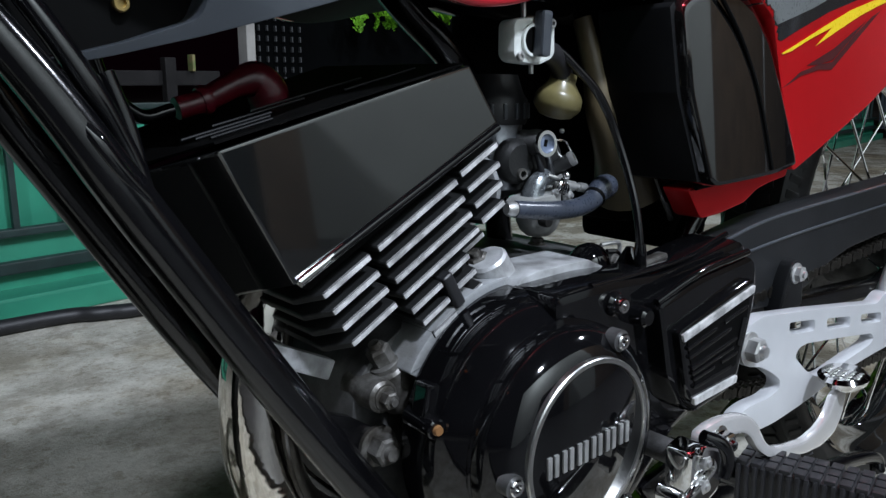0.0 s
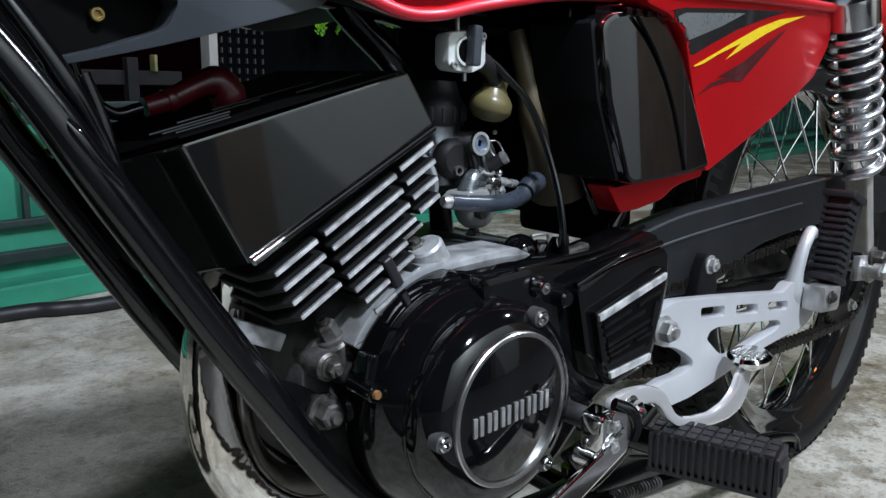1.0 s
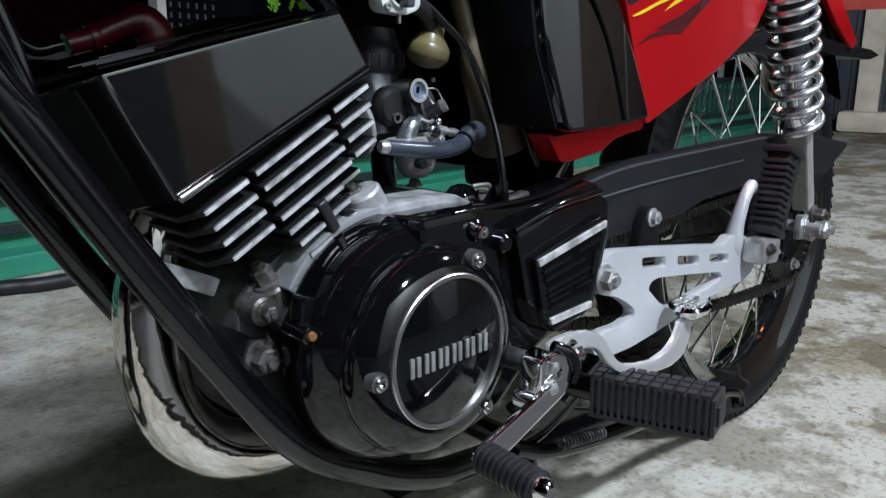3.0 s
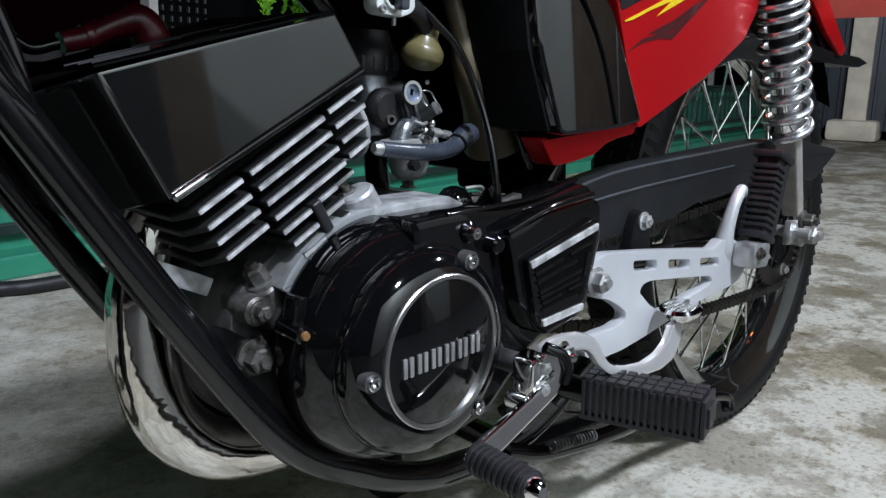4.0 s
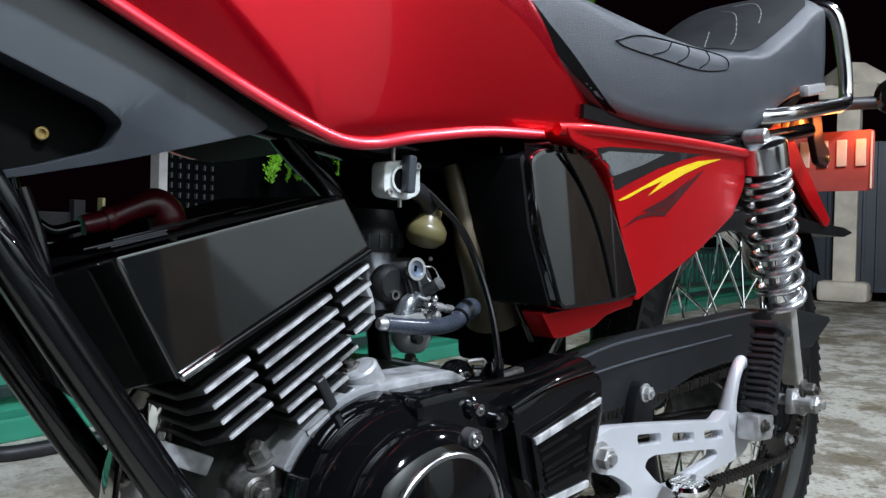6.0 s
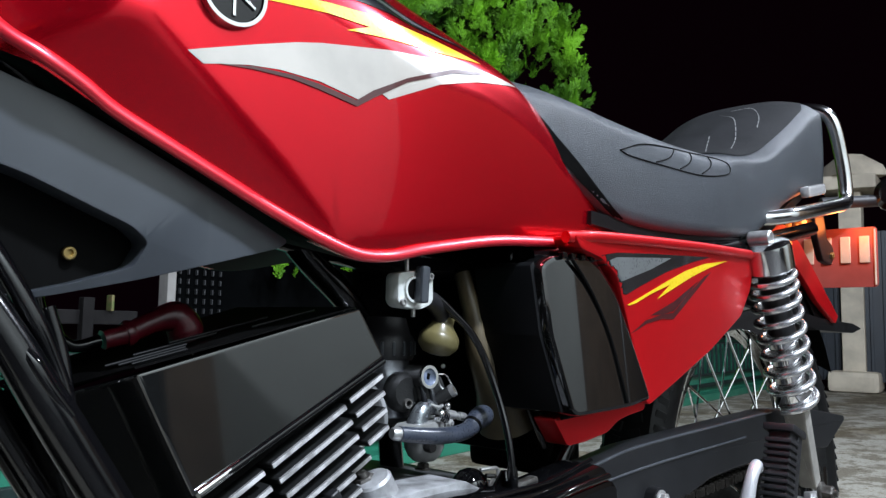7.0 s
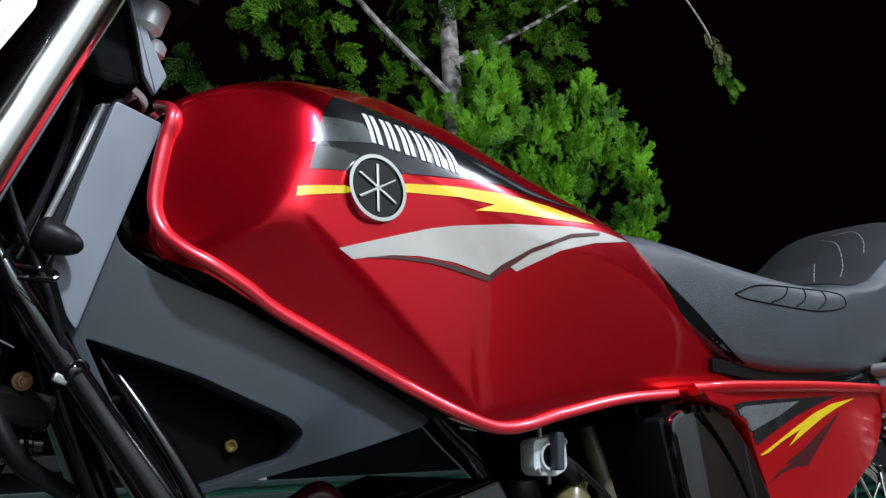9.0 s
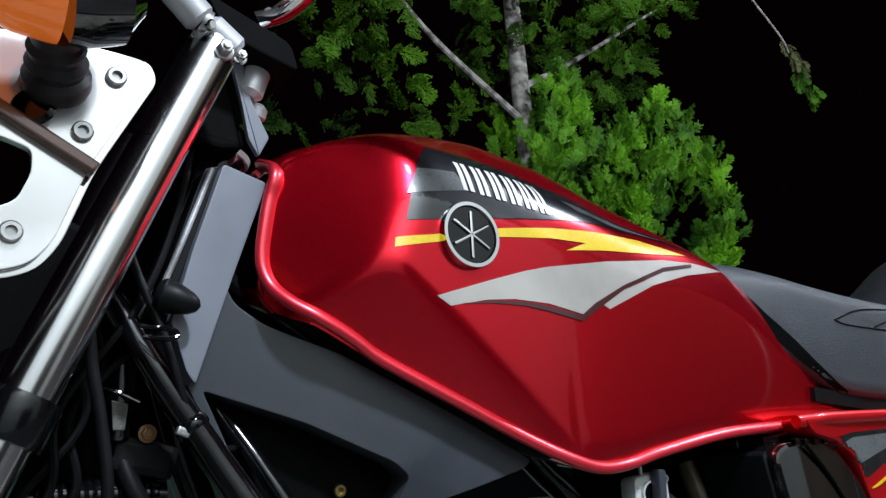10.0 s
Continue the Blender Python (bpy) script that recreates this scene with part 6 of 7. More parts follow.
for k in range(4):
    a = math.tau * k / 4 + 0.4
    part("sprocket_bolt", hexagon(Vector((HUB.x + 0.060 * math.cos(a), -0.107, 0.337 + 0.060 * math.sin(a))), OUT, 0.007, 0.008), STEEL, hub)


def chain():
    """Link plates and rollers on a closed run round both sprockets."""
    chain_ob = None
    fx, fz, fr, r = 0.556, 0.355, 0.030, 0.0785
    cx, cz = HUB.x, 0.337
    d = math.hypot(cx - fx, cz - fz)
    base = math.atan2(cz - fz, cx - fx)
    open_angle = math.acos((fr - r) / d)
    pts = []
    a_up, a_dn = base + open_angle, base - open_angle
    steps = int(d / 0.0127)
    p0, p1 = (fx + fr * math.cos(a_up), fz + fr * math.sin(a_up)), (cx + r * math.cos(a_up), cz + r * math.sin(a_up))
    pts += [(p0[0] + (p1[0] - p0[0]) * k / steps, p0[1] + (p1[1] - p0[1]) * k / steps) for k in range(steps)]
    span = a_up - a_dn
    n = int(r * span / 0.0127)
    pts += [(cx + r * math.cos(a_up - span * k / n), cz + r * math.sin(a_up - span * k / n)) for k in range(n)]
    p0, p1 = (cx + r * math.cos(a_dn), cz + r * math.sin(a_dn)), (fx + fr * math.cos(a_dn), fz + fr * math.sin(a_dn))
    pts += [(p0[0] + (p1[0] - p0[0]) * k / steps, p0[1] + (p1[1] - p0[1]) * k / steps - 0.018 * math.sin(math.pi * k / steps)) for k in range(steps)]
    y = -0.105
    link_me = None
    root = part("drive_chain", rod((fx, y - 0.002, fz), (fx, y + 0.002, fz), fr - 0.004, segments=24), CHAIN, bike, "oily roller drive chain")
    for i, (a, b) in enumerate(zip(pts, pts[1:] + pts[:1])):
        mid = Vector(((a[0] + b[0]) / 2, y, (a[1] + b[1]) / 2))
        turn = -math.degrees(math.atan2(b[1] - a[1], b[0] - a[0]))
        if link_me is None:
            bm = bmesh.new()
            for sy in (-0.006, 0.006):
                for sx in (-0.00635, 0.00635):
                    join(bm, rod((sx, sy - 0.0009, 0), (sx, sy + 0.0009, 0), 0.0055, segments=10))
                join(bm, box((0, sy, 0), (0.0127, 0.0018, 0.0075)))
            join(bm, rod((-0.00635, -0.006, 0), (-0.00635, 0.006, 0), 0.004, segments=8))
            ob = part("link", bm, CHAIN, root)
            link_me = ob.data
        else:
            ob = new("link", link_me)
            ob.parent = root
        ob.matrix_basis = pose(mid.x, mid.y + (0.0012 if i % 2 else -0.0012), mid.z, 0, turn, 0)


chain()
axle_at = Vector((1.172, -0.122, 0.342))
adj = part("chain_adjuster", box(axle_at, (0.060, 0.010, 0.036), (0, 6, 0), 0.003), STEEL, bike)
part("axle_washer", rod(axle_at, axle_at + OUT * 0.008, 0.018, segments=24), STEEL, adj)
part("axle_nut", hexagon(axle_at + OUT * 0.008, OUT, 0.0145, 0.026), STEEL, adj)
part("axle_shaft", rod((HUB.x, -0.15, 0.344), (HUB.x, 0.14, 0.348), 0.008), STEEL, adj)
part("adjuster_bolt", rod((1.18, -0.118, 0.342), (1.255, -0.116, 0.336), 0.004), STEEL, adj)

# ---- mudguard, tail lamp, rear plate
arc = [(0.335 * math.cos(a) + HUB.x, 0.335 * math.sin(a) + 0.384) for a in (radians(150 - 9.5 * k) for k in range(14))]
bm = loft([[(x, -0.055, z - 0.016), (x, -0.035, z - 0.002), (x, 0, z + 0.006), (x, 0.035, z - 0.002), (x, 0.055, z - 0.016), (x, 0.035, z - 0.006), (x, 0, z + 0.002), (x, -0.035, z - 0.006)] for x, z in arc])
part("rear_mudguard", bm, DARK, bike)
blade = slab([(1.30, 0.624), (1.42, 0.612), (1.58, 0.606), (1.63, 0.597), (1.58, 0.588), (1.40, 0.592), (1.30, 0.602)], -0.055, 0.055, 0.006, 0.003)
part("mudguard_flap", blade, MATTE, bike, "black plastic mudguard flap")
part("tail_side", slab([(1.145, 0.742), (1.20, 0.757), (1.245, 0.758), (1.305, 0.735), (1.480, 0.617), (1.465, 0.604), (1.38, 0.640), (1.27, 0.705), (1.21, 0.730)], -0.062, -0.052, 0.005, 0.003), RED_PLASTIC, bike, "red tail panel edge")
part("tail_under", slab([(1.12, 0.738), (1.24, 0.728), (1.40, 0.640), (1.48, 0.600), (1.25, 0.605), (1.10, 0.64)], -0.050, 0.050, 0.006, 0.003), DARK, bike)
number = part("number_plate", slab([(-0.125, -0.054), (0.125, -0.054), (0.125, 0.054), (-0.125, 0.054)], -0.0012, 0.0012, 0.008, 0.0008), PLATE, bike, "thin metal number plate seen from its back")
number.matrix_basis = pose(1.50, 0.0, 0.724, 0, 0, 90)
for y in (-0.104, -0.072, -0.040, -0.008, 0.024, 0.056):
    part("plate_bar", box((1.4972, y, 0.738), (0.003, 0.017, 0.048), (0, 0, 0), 0.001), PLATE_MARK, number)
part("plate_rim", tube([(1.4978, -0.121, 0.674), (1.4978, -0.121, 0.774)], 0.0018, 6, 1), PLATE_MARK, number)
holder = part("plate_holder", slab([(1.36, 0.800), (1.405, 0.802), (1.425, 0.752), (1.452, 0.742), (1.460, 0.722), (1.440, 0.706), (1.40, 0.712), (1.375, 0.75)], -0.066, -0.054, 0.008, 0.003), MATTE, bike)
part("holder_screw", socket((1.442, -0.066, 0.724), OUT, 0.006, 0.004), BRASS, holder)
part("tail_lamp", box((1.33, 0.0, 0.775), (0.10, 0.12, 0.035), (0, 8, 0), 0.010), ORANGE, bike, "tail lamp with orange and red lens")
for k in range(4):
    part("lamp_rib", box((1.24 + 0.035 * k, -0.056, 0.760 + 0.004 * k), (0.012, 0.006, 0.022), (0, 30, 0), 0.002), GLOW, bike)
signal = part("rear_signal_stem", rod((1.44, -0.05, 0.818), (1.50, -0.13, 0.824), 0.011, bevel=0.002), RUBBER, bike)
part("signal_housing", lathe((1.485, -0.155, 0.832), (1.515, -0.150, 0.834), [(0.020, 0), (0.030, 0.3), (0.031, 1)], 24), HEAD_BLACK, signal)
part("signal_lens", lathe((1.515, -0.150, 0.834), (1.545, -0.146, 0.836), [(0.031, 0), (0.030, 0.5), (0.018, 1)], 24), GLOW, signal, "lit orange turn signal lens")
# ---- front fork, headlamp plate, signals
def fork(side):
    y = 0.092 * side
    a, b, c = Vector((0.030, y, 0.903)), Vector((-0.056, y, 0.681)), Vector((-0.170, y, 0.390))
    leg = part("fork_tube", rod(a, b + (c - b) * 0.4, 0.0160, segments=40), FORK_CHROME, bike, "chrome front fork tube")
    part("fork_collar", lathe(b, b - (a - b).normalized() * 0.024, [(0.0195, 0), (0.0205, 0.15), (0.0205, 0.85), (0.0195, 1)], 28), FRAME, leg)
    part("fork_slider", rod(b + (c - b) * 0.38, c, 0.0205, 0.022, 28), MATTE, leg)
    return leg


fork(-1)
fork(1)
part("triple_clamp", slab([(-0.030, 0.722), (-0.022, 0.702), (-0.060, 0.684), (-0.070, 0.704)], -0.080, 0.106, 0.006, 0.004), DARK, bike)
part("top_clamp", slab([(0.025, 0.945), (0.085, 0.925), (0.092, 0.905), (0.04, 0.918)], -0.085, 0.085, 0.006, 0.004), DARK, bike)
lamp_plate = part("headlamp_bracket", slab([(-0.135, 0.855), (-0.089, 0.860), (-0.038, 0.863), (-0.018, 0.862), (-0.014, 0.853), (-0.042, 0.795), (-0.055, 0.753), (-0.064, 0.741), (-0.076, 0.736), (-0.135, 0.730)], -0.126, -0.120, 0.010, 0.002,
                                         holes=[[(-0.125, 0.806), (-0.083, 0.803), (-0.069, 0.799), (-0.068, 0.787), (-0.073, 0.772), (-0.082, 0.766), (-0.125, 0.762)]]), BRAKE_WHITE, bike, "polished metal headlamp bracket with screws")
part("bracket_bar", box((-0.066, -0.1285, 0.8060), (0.060, 0.010, 0.0066), (0, 27, 0), 0.0012), BROWN_BAR, lamp_plate, "brown bar across the bracket")
part("bracket_rim", slab([(-0.135, 0.857), (-0.089, 0.863), (-0.038, 0.866), (-0.014, 0.865), (-0.010, 0.854), (-0.038, 0.795), (-0.051, 0.753), (-0.060, 0.739), (-0.074, 0.733), (-0.135, 0.727)], -0.1205, -0.1165, 0.011, 0.0018,
                         holes=[[(-0.125, 0.808), (-0.083, 0.805), (-0.067, 0.801), (-0.066, 0.786), (-0.071, 0.770), (-0.081, 0.764), (-0.125, 0.760)]]), CHROME, lamp_plate)
for p in ((-0.033, 0.848), (-0.047, 0.813), (-0.074, 0.755)):
    part("bracket_screw", socket(off(p, -0.1255), OUT, 0.0054, 0.004), STEEL, lamp_plate)
signal_f = part("front_signal", lathe((-0.061, -0.126, 0.834), (-0.068, -0.160, 0.849), [(0.015, 0), (0.0165, 0.1), (0.0165, 0.26), (0.0135, 0.34), (0.0150, 0.48), (0.0125, 0.58), (0.0140, 0.72), (0.0115, 0.82), (0.0125, 1)], 28), RUBBER, bike, "front turn signal on a ribbed rubber stem")
lens = part("signal_lens", lathe((-0.108, -0.180, 0.857), (-0.070, -0.180, 0.859), [(0.012, 0), (0.019, 0.15), (0.024, 0.5), (0.0255, 0.9), (0.0255, 1)], 36), GLOW, signal_f, "ribbed orange lens")
part("signal_housing", lathe((-0.070, -0.180, 0.859), (-0.036, -0.180, 0.867), [(0.0260, 0), (0.0265, 0.3), (0.024, 0.75), (0.013, 1)], 28), HEAD_BLACK, signal_f)
# black disc standing for the stem's reflection in the plate
part("signal_stub", rod((-0.070, -0.126, 0.820), (-0.072, -0.131, 0.821), 0.011, bevel=0.002, segments=24), GLOSS, bike)
# controls above the clamp
part("clamp_barrel", rod((-0.010, -0.102, 0.938), (0.0195, -0.100, 0.9125), 0.0105, bevel=0.003, segments=24), SILVER, bike)
part("clamp_barrel", rod((0.0225, -0.100, 0.9120), (0.0430, -0.099, 0.8985), 0.0095, bevel=0.003, segments=24), SILVER, bike)
part("barrel_ring", rod((0.0190, -0.100, 0.9130), (0.0230, -0.100, 0.9115), 0.0086, segments=20), STEEL, bike)
part("barrel_pin", rod((0.0205, -0.108, 0.9060), (0.0220, -0.113, 0.9050), 0.0034, bevel=0.001, segments=12), CHROME, bike)
part("clamp_nut", hexagon((0.0310, -0.106, 0.8930), OUT, 0.0050, 0.008), STEEL, bike)
part("clamp_nut", hexagon((0.0440, -0.100, 0.8950), OUT, 0.0036, 0.006), CHROME, bike)
part("clamp_plate", slab([(0.012, 0.903), (0.030, 0.899), (0.042, 0.890), (0.036, 0.886), (0.016, 0.896)], -0.100, -0.090, 0.002, 0.001), DIRTY, bike)
part("handlebar", tube([(0.070, -0.06, 0.955), (0.090, -0.08, 0.965), (0.12, -0.16, 1.00), (0.20, -0.30, 1.03)], 0.011, 14), CHROME, bike)
barrel = part("switch_barrel", rod((0.0790, -0.060, 0.936), (0.0655, -0.058, 0.890), 0.0095, bevel=0.004, segments=20), SILVER, bike)
part("switch_seam", lathe((0.0735, -0.059, 0.9170), (0.0731, -0.059, 0.9155), [(0.0098, 0), (0.0098, 1)], 20), DARK, barrel)
part("switch_cap", rod((0.0760, -0.052, 0.890), (0.0735, -0.050, 0.878), 0.0075, bevel=0.003, segments=20), SILVER, barrel)
nut = part("steering_nut", lathe((0.0725, 0, 0.872), (0.0700, 0, 0.8645), [(0.016, 0), (0.019, 0.2), (0.019, 0.8), (0.017, 1)], 36), TAP, bike, "pale steering head ring")
part("nut_groove", lathe((0.0700, 0, 0.8645), (0.0680, 0, 0.8590), [(0.0165, 0), (0.0165, 1)], 32), DARK, nut)
part("lower_ring", lathe((0.0680, 0, 0.8590), (0.0660, 0, 0.8540), [(0.018, 0), (0.020, 0.3), (0.019, 1)], 36), DIRTY, nut)
part("meter_bracket", slab([(0.0505, 0.916), (0.0590, 0.916), (0.0670, 0.886), (0.0805, 0.862), (0.0735, 0.847), (0.0660, 0.858), (0.0600, 0.884)], -0.063, -0.058, 0.002, 0.0015), NECK, bike)
# plain black block behind the meter bracket
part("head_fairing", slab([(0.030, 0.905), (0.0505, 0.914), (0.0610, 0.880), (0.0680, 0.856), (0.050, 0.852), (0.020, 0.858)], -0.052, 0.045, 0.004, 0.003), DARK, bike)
# horn, cables and brackets between fork and frame
horn = part("horn", lathe((0.014, -0.060, 0.747), (0.037, -0.070, 0.739), [(0.0085, 0), (0.0105, 0.10), (0.0108, 0.16), (0.0100, 0.20), (0.0096, 0.45), (0.0068, 0.78), (0.0040, 0.94), (0.001, 1)], 24), MATTE, bike, "small black cone by the steering head")
part("horn_clip", tube([(0.004, -0.066, 0.725), (0.020, -0.072, 0.7235), (0.024, -0.072, 0.7205), (0.020, -0.072, 0.718), (0.006, -0.066, 0.719)], 0.0016, 8), GLOSS, bike)
part("brake_hose", tube([(-0.034, -0.070, 0.760), (-0.028, -0.085, 0.722), (-0.024, -0.085, 0.698), (-0.017, -0.085, 0.668), (-0.011, -0.085, 0.631), (-0.010, -0.080, 0.58), (-0.03, -0.06, 0.46)], 0.0034, 10), MATTE, bike)
part("lock_barrel", rod((0.006, -0.020, 0.712), (0.0055, -0.022, 0.662), 0.0085, 0.0075, 18, 0.002), FRAME, bike)
part("lock_strap", tube([(-0.006, -0.030, 0.6925), (0.004, -0.034, 0.6895), (0.015, -0.032, 0.6850)], 0.0011, 8), CHROME, bike)
part("lock_tab", slab([(-0.001, 0.6855), (0.009, 0.6835), (0.008, 0.668), (0.001, 0.668)], -0.031, -0.028, 0.001, 0.0006), DIRTY, bike)
part("tube_clip", lathe((0.0395, -0.051, 0.672), (0.0440, -0.053, 0.666), [(0.0096, 0), (0.0108, 0.3), (0.0106, 0.8), (0.0096, 1)], 20), GLOSS, bike)
part("clip_lug", box((0.0345, -0.058, 0.6655), (0.008, 0.005, 0.005), (0, 20, 0), 0.0012), STEEL, bike)
part("ribbed_hose", helix((-0.035, -0.005, 0.630), (0.035, -0.01, 0.630), 0.0085, 15, 0.0024, 8, 14), GLOSS, bike, "ribbed black cable sleeve")
part("hose_core", rod((-0.040, -0.005, 0.630), (0.040, -0.01, 0.630), 0.0075, segments=16), FRAME, bike)
part("ignition_coil", box((0.024, -0.008, 0.652), (0.040, 0.026, 0.022), (0, 12, 0), 0.005), MATTE, bike)
part("coil_bolt", hexagon((0.0235, -0.022, 0.6665), OUT, 0.0042, 0.004), COPPER, bike)
# unseen black plate, added to hide the yard behind the fork
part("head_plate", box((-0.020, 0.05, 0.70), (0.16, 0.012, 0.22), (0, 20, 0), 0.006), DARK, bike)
for x0, y0, bend in ((-0.012, -0.035, 0.018), (-0.026, -0.028, -0.012), (0.004, -0.022, 0.024), (-0.040, -0.040, 0.006)):
    part("control_cable", tube([(x0 + 0.05, y0, 0.87), (x0 + 0.02 + bend, y0 - 0.01, 0.80), (x0 + bend, y0 - 0.012, 0.74), (x0 - bend, y0, 0.68), (x0 - 0.02, y0, 0.63), (x0 - 0.06, y0 + 0.02, 0.57)], 0.0026, 8), MATTE, bike)
part("throttle_cable", tube([(0.02, -0.03, 0.85), (-0.005, -0.05, 0.79), (0.02, -0.06, 0.72), (0.05, -0.05, 0.66), (0.10, -0.02, 0.66)], 0.0026, 10), MATTE, bike)
part("wire_loom", tube([(-0.01, 0.02, 0.80), (0.0, 0.0, 0.70), (0.02, -0.02, 0.63), (0.06, -0.01, 0.60)], 0.006, 10), MATTE, bike)


def front_wheel():
    c = Vector((-0.235, 0, 0.335))
    m = Matrix.Translation(c)
    bm = bmesh.new()
    prof = [(0.226, -0.026), (0.25, -0.038), (0.275, -0.038), (0.29, -0.028), (0.30, 0.0), (0.29, 0.028), (0.275, 0.038), (0.25, 0.038), (0.226, 0.026)]
    rings = [[bm.verts.new(m @ Vector((r * math.cos(a), y, r * math.sin(a)))) for r, y in prof] for a in (math.tau * k / 72 for k in range(72))]
    for a, b in zip(rings, rings[1:] + rings[:1]):
        for i in range(len(prof)):
            j = (i + 1) % len(prof)
            bm.faces.new((a[i], a[j], b[j], b[i]))
    part("front_tyre", bm, TYRE, bike)
    rimf = part("front_rim", lathe(c + Vector((0, -0.027, 0)), c + Vector((0, 0.027, 0)), [(0.228, 0), (0.212, 0.2), (0.205, 0.5), (0.212, 0.8), (0.228, 1), (0.222, 0.9), (0.21, 0.5), (0.222, 0.1)], 72, caps=False), GLOSS, bike)
    part("front_hub", rod(c + Vector((0, -0.07, 0)), c + Vector((0, 0.07, 0)), 0.055, segments=32, bevel=0.01), CASE, bike)
    for k in range(18):
        a = math.tau * k / 18
        part("spoke", rod(c + Vector((0.05 * math.cos(a + 0.5), 0.03 * (-1) ** k, 0.05 * math.sin(a + 0.5))), c + Vector((0.208 * math.cos(a), 0, 0.208 * math.sin(a))), 0.0018, segments=6), CHROME, rimf)


front_wheel()

bike.location.z -= 0.03          # all of the bike above was drawn 3 cm over the ground
# ---------------------------------------------------------------- the conifer behind the fence, and the hose on the ground
def spray(rng, length, width):
    """One flat fan of scale leaves: a ribbed frond of small blades."""
    bm = bmesh.new()
    def blade(p, way, up, l, w):
        side = way.cross(up).normalized() * w
        a, b, c, d = p - side * 0.3, p + way * l * 0.5 - side, p + way * l, p + way * l * 0.5 + side
        top = [bm.verts.new(v) for v in (a, b, c, d)]
        bm.faces.new(top)
    n = 9
    for i in range(n):
        s = i / n
        p = Vector((0, 0, length * s))
        for sgn in (-1, 1):
            out = Vector((sgn * (0.75 - 0.35 * s), rng.uniform(-0.25, 0.25), 0.75)).normalized()
            reach = width * (1 - 0.6 * s) * rng.uniform(0.55, 1.25)
            m = 7
            for k in range(m):
                t = (k + 0.5) / m
                q = p + out * reach * t
                for s2 in (-1, 1):
                    way = (out + Vector((s2 * rng.uniform(0.1, 1.0), rng.uniform(-0.7, 0.7), rng.uniform(-0.3, 0.7)))).normalized()
                    blade(q + Vector((rng.uniform(-.02, .02), rng.uniform(-.04, .04), rng.uniform(-.02, .02))), way, Vector((rng.uniform(-.5, .5), 1, rng.uniform(-.5, .5))), 0.14 * (1.2 - 0.5 * t) * rng.uniform(0.6, 1.3), 0.026)
            blade(p, out, Vector((0, 1, 0)), reach * 1.05, 0.012)
    blade(Vector((0, 0, length * 0.75)), Vector((0, 0, 1)), Vector((0, 1, 0)), length * 0.4, width * 0.08)
    return bm


def fronds(name, parent, mat, places, seed, size):
    """Many fronds as one crown mesh."""
    rng = random.Random(seed)
    kinds = []
    for k in range(4):
        bm = spray(rng, 1.0, 0.55)
        bm.verts.index_update()
        kinds.append(([tuple(v.co) for v in bm.verts], [tuple(v.index for v in f.verts) for f in bm.faces]))
        bm.free()
    verts, faces = [], []
    for (p, way) in places:
        vs, fs = kinds[rng.randrange(4)]
        s = size * rng.uniform(0.65, 1.3)
        m = Matrix.Translation(p) @ Vector(way).to_track_quat("Z", "Y").to_matrix().to_4x4() @ pose(0, 0, 0, rng.uniform(-15, 15), rng.uniform(-15, 15), rng.uniform(0, 360)) @ Matrix.Scale(s, 4)
        base = len(verts)
        verts += [tuple(m @ Vector(v)) for v in vs]
        faces += [tuple(i + base for i in f) for f in fs]
    me = bpy.data.meshes.new(name)
    me.from_pydata(verts, [], faces)
    me.materials.append(mat)
    ob = new(name, me)
    ob.parent = parent
    ob.matrix_parent_inverse = parent.matrix_world.inverted()
    return ob


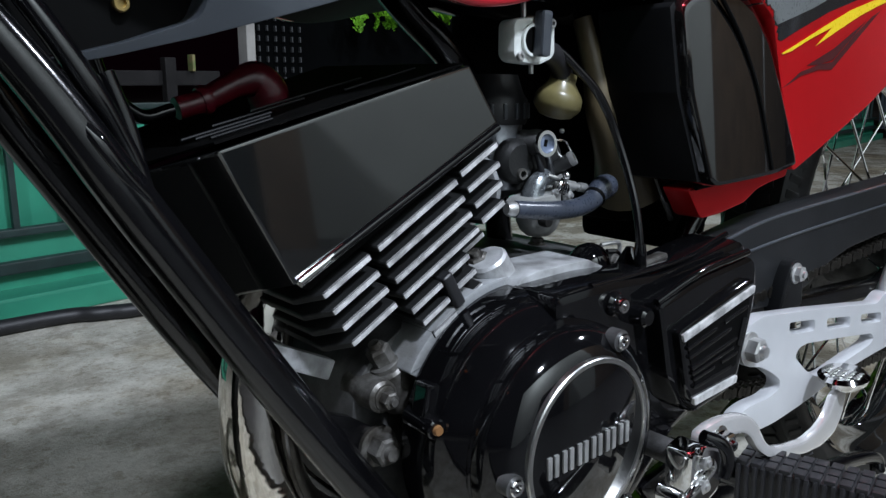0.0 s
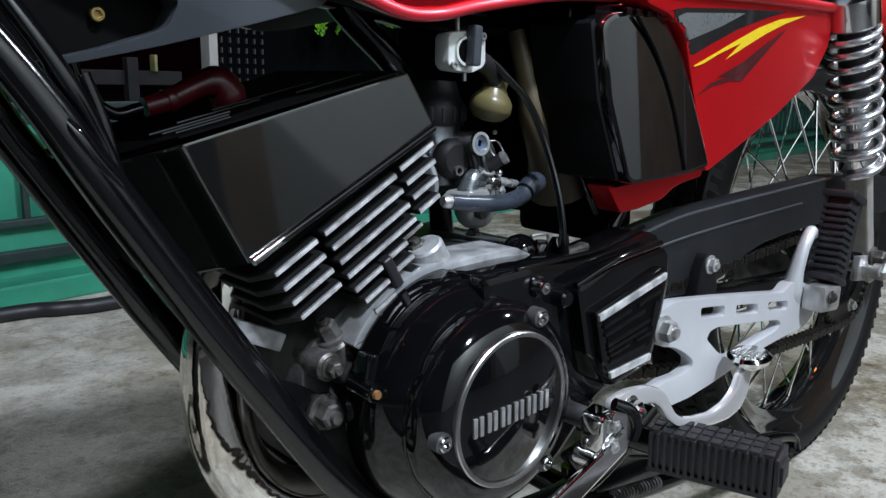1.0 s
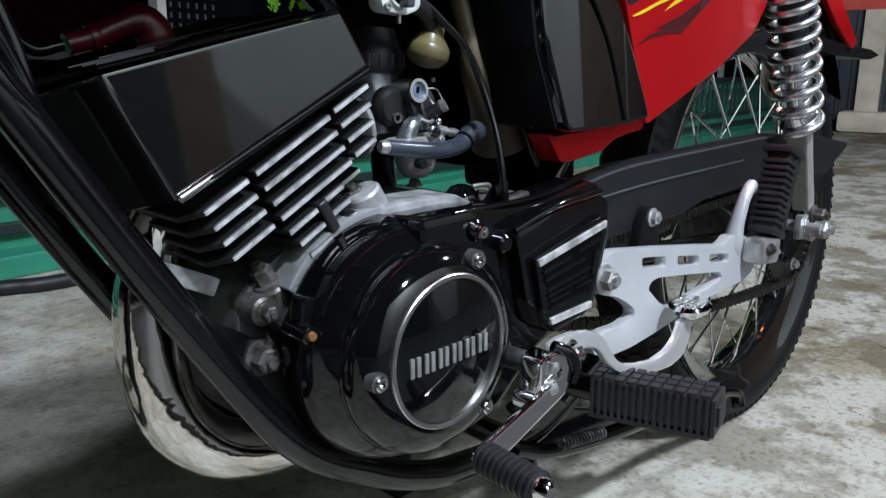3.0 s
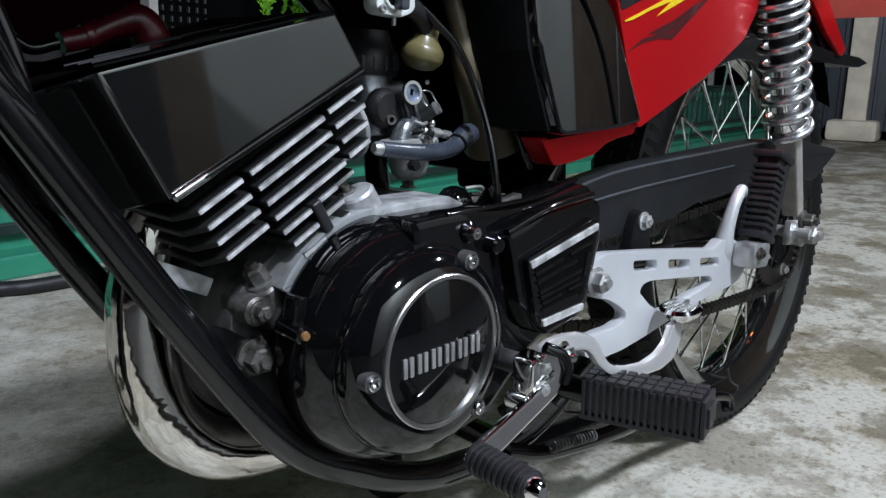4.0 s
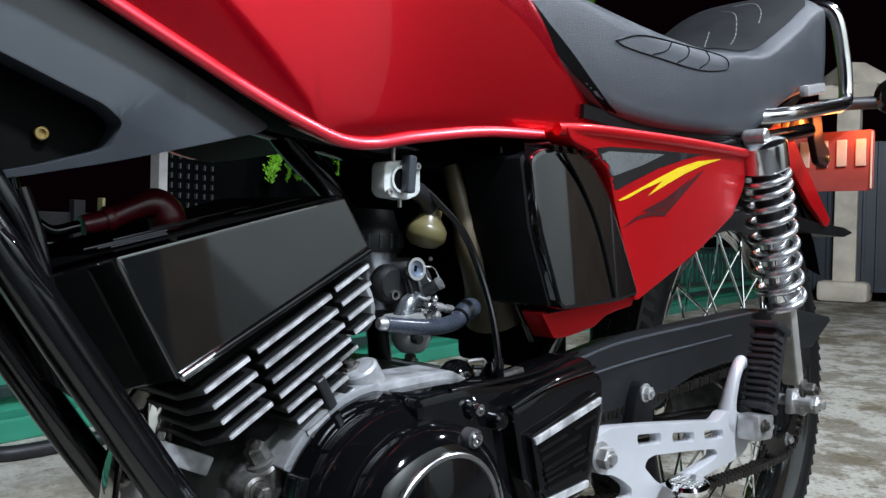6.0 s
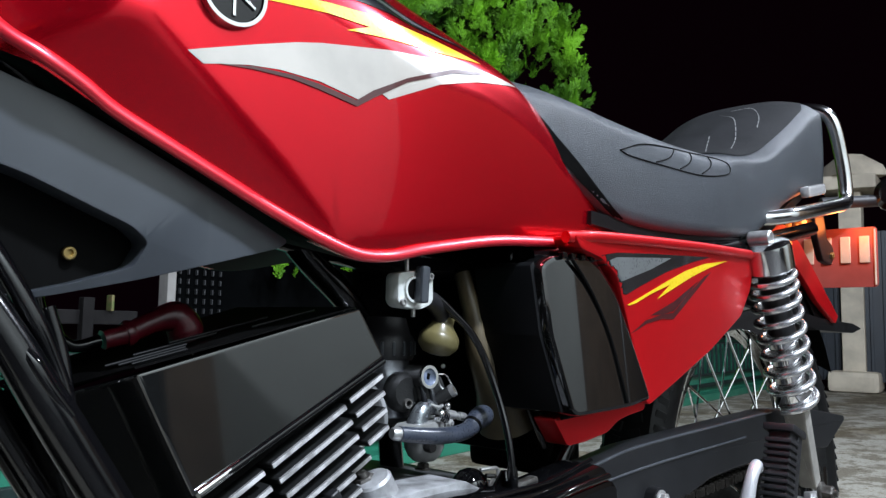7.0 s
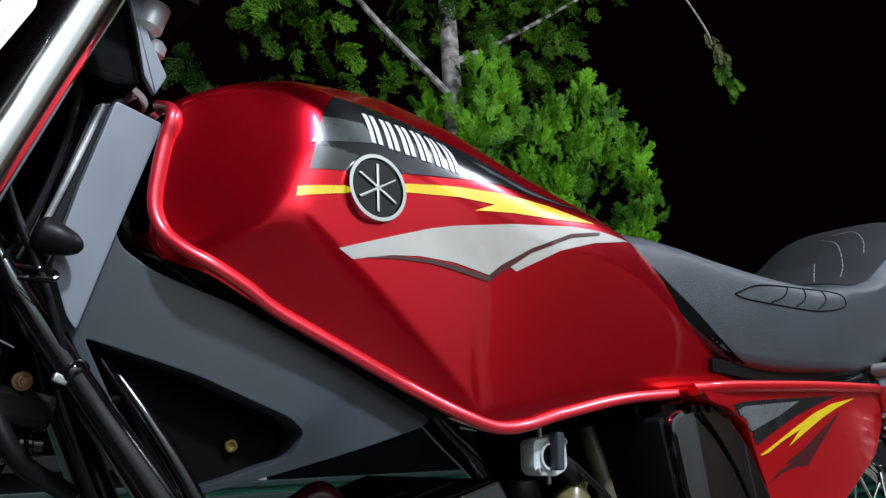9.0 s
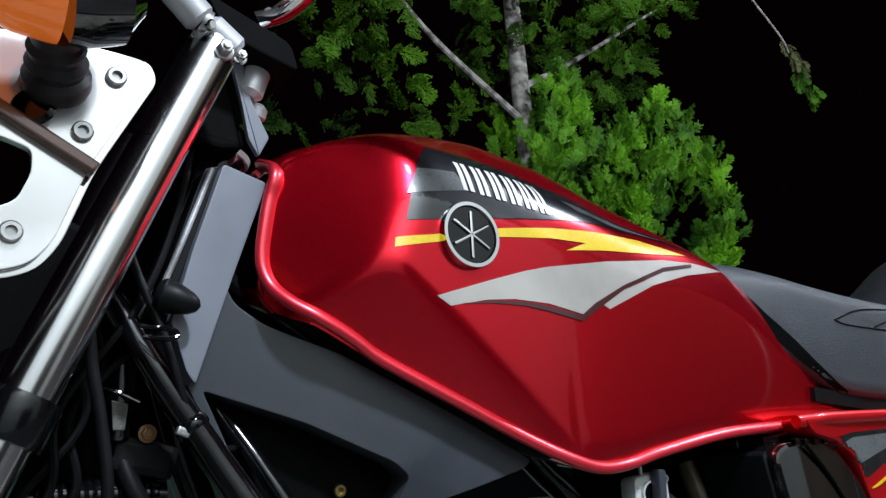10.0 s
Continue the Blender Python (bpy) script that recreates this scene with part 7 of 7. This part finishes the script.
def conifer():
    rng = random.Random(4)
    base = Vector((2.42, 2.33, 0))
    tree = thing("tree", "conifer with grey bark and bright green flat sprays lit by lamp", "tree", at=base)
    part("trunk", tube([base, (2.46, 2.35, 0.9), (2.50, 2.36, 1.7), (2.47, 2.38, 2.6), (2.44, 2.4, 3.6), (2.42, 2.4, 4.8)], [0.075, 0.065, 0.058, 0.050, 0.040, 0.015], 14), BARK, tree)
    limbs = [((2.47, 2.36, 2.36), (1.91, 2.30, 2.61), (1.60, 2.25, 2.79), (1.20, 2.2, 3.05)), ((2.49, 2.36, 2.58), (2.72, 2.30, 2.73), (3.126, 2.30, 3.03), (3.75, 2.25, 3.51)), ((2.48, 2.38, 3.0), (2.2, 2.1, 3.3), (1.9, 1.9, 3.7)),
              ((2.47, 2.38, 3.3), (2.9, 2.2, 3.5), (3.4, 2.1, 3.9))]
    for limb in limbs:
        part("limb", tube(limb, [0.020 - 0.014 * k / (len(limb) - 1) for k in range(len(limb))], 8), BARK, tree)
    near, old = [], []
    # bright plumes in front of the trunk
    plumes = [(2.30, 2.20, 0.14), (2.45, 2.38, 0.15), (2.64, 2.54, 0.16), (2.80, 2.45, 0.14), (2.97, 2.30, 0.12), (3.12, 2.42, 0.13), (3.30, 2.58, 0.16), (3.48, 2.52, 0.14), (3.68, 2.48, 0.14), (3.86, 2.44, 0.13), (3.74, 2.22, 0.14)]
    for _ in range(46):
        x = rng.uniform(1.85, 3.75)
        plumes.append((x, rng.uniform(1.15, 2.25 - 0.35 * abs(x - 2.9)), rng.uniform(0.11, 0.17)))
    plumes += [(3.60, 1.83, 0.07), (3.77, 1.82, 0.06), (3.87, 1.77, 0.06), (1.80, 0.92, 0.08), (1.88, 0.95, 0.08), (1.95, 0.90, 0.07), (2.12, 0.97, 0.07), (2.20, 0.94, 0.07)]
    for x, z, reach in plumes:
        tip = Vector((x - 0.10, 2.10 + rng.uniform(-0.12, 0.16), z))
        base = tip - Vector((rng.uniform(-0.10, 0.10), rng.uniform(-0.08, 0.08), reach * 3.2))
        axis = (tip - base).normalized()
        for k in range(int(reach * 330)):
            along = rng.uniform(0, 1) ** 0.8
            turn = rng.uniform(0, math.tau)
            out = Vector((math.cos(turn), 0.8 * math.sin(turn), 0)) * reach * (1.05 - along) ** 0.7 * rng.uniform(0.25, 1)
            near.append((base.lerp(tip, along) + out, axis * 1.0 + out.normalized() * rng.uniform(0.1, 0.7) + Vector((rng.uniform(-.15, .15), rng.uniform(-.3, .1), 0))))
    # hanging foliage above, its shade put into a darker leaf colour
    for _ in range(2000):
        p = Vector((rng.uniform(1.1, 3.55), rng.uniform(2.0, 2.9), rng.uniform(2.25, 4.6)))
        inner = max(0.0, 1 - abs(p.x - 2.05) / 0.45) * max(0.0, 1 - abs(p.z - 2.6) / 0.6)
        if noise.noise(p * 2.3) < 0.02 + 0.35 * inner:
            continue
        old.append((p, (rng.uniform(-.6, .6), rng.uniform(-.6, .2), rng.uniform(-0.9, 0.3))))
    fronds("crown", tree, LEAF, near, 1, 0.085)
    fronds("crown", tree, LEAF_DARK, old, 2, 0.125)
    sprig = thing("hanging_twig", "thin twig with a dry and green tuft hanging from the conifer", "branch", at=(4.27, 1.9, 3.18))
    part("stem", tube([(3.40, 2.10, 3.90), (3.72, 1.97, 3.70), (4.06, 1.90, 3.33), (4.27, 1.90, 3.18), (4.32, 1.90, 3.10)], 0.006, 8), BARK, sprig)
    dry, fresh = [], []
    for k in range(44):
        s = k / 44
        p = Vector((4.30 + 0.24 * s + rng.uniform(-.03, .03), 1.9 + rng.uniform(-.03, .03), 3.16 - 0.30 * s + rng.uniform(-.02, .02)))
        (dry if k < 20 else fresh).append((p, (0.4 + rng.uniform(-.4, .4), rng.uniform(-.4, .4), -0.7)))
    fronds("tuft", sprig, DRY, dry, 5, 0.075)
    fronds("green_tuft", sprig, LEAF, fresh, 6, 0.075)


conifer()
hose = part("hose", tube([(-0.9, 1.36, 0.018), (-0.2, 1.42, 0.018), (0.41, 1.47, 0.018), (0.55, 1.44, 0.018), (0.70, 1.42, 0.018), (1.3, 1.50, 0.018), (2.0, 1.75, 0.018)], 0.018, 12), RUBBER)
tagged(hose, "black rubber hose lying on the concrete by the fence", "hose")
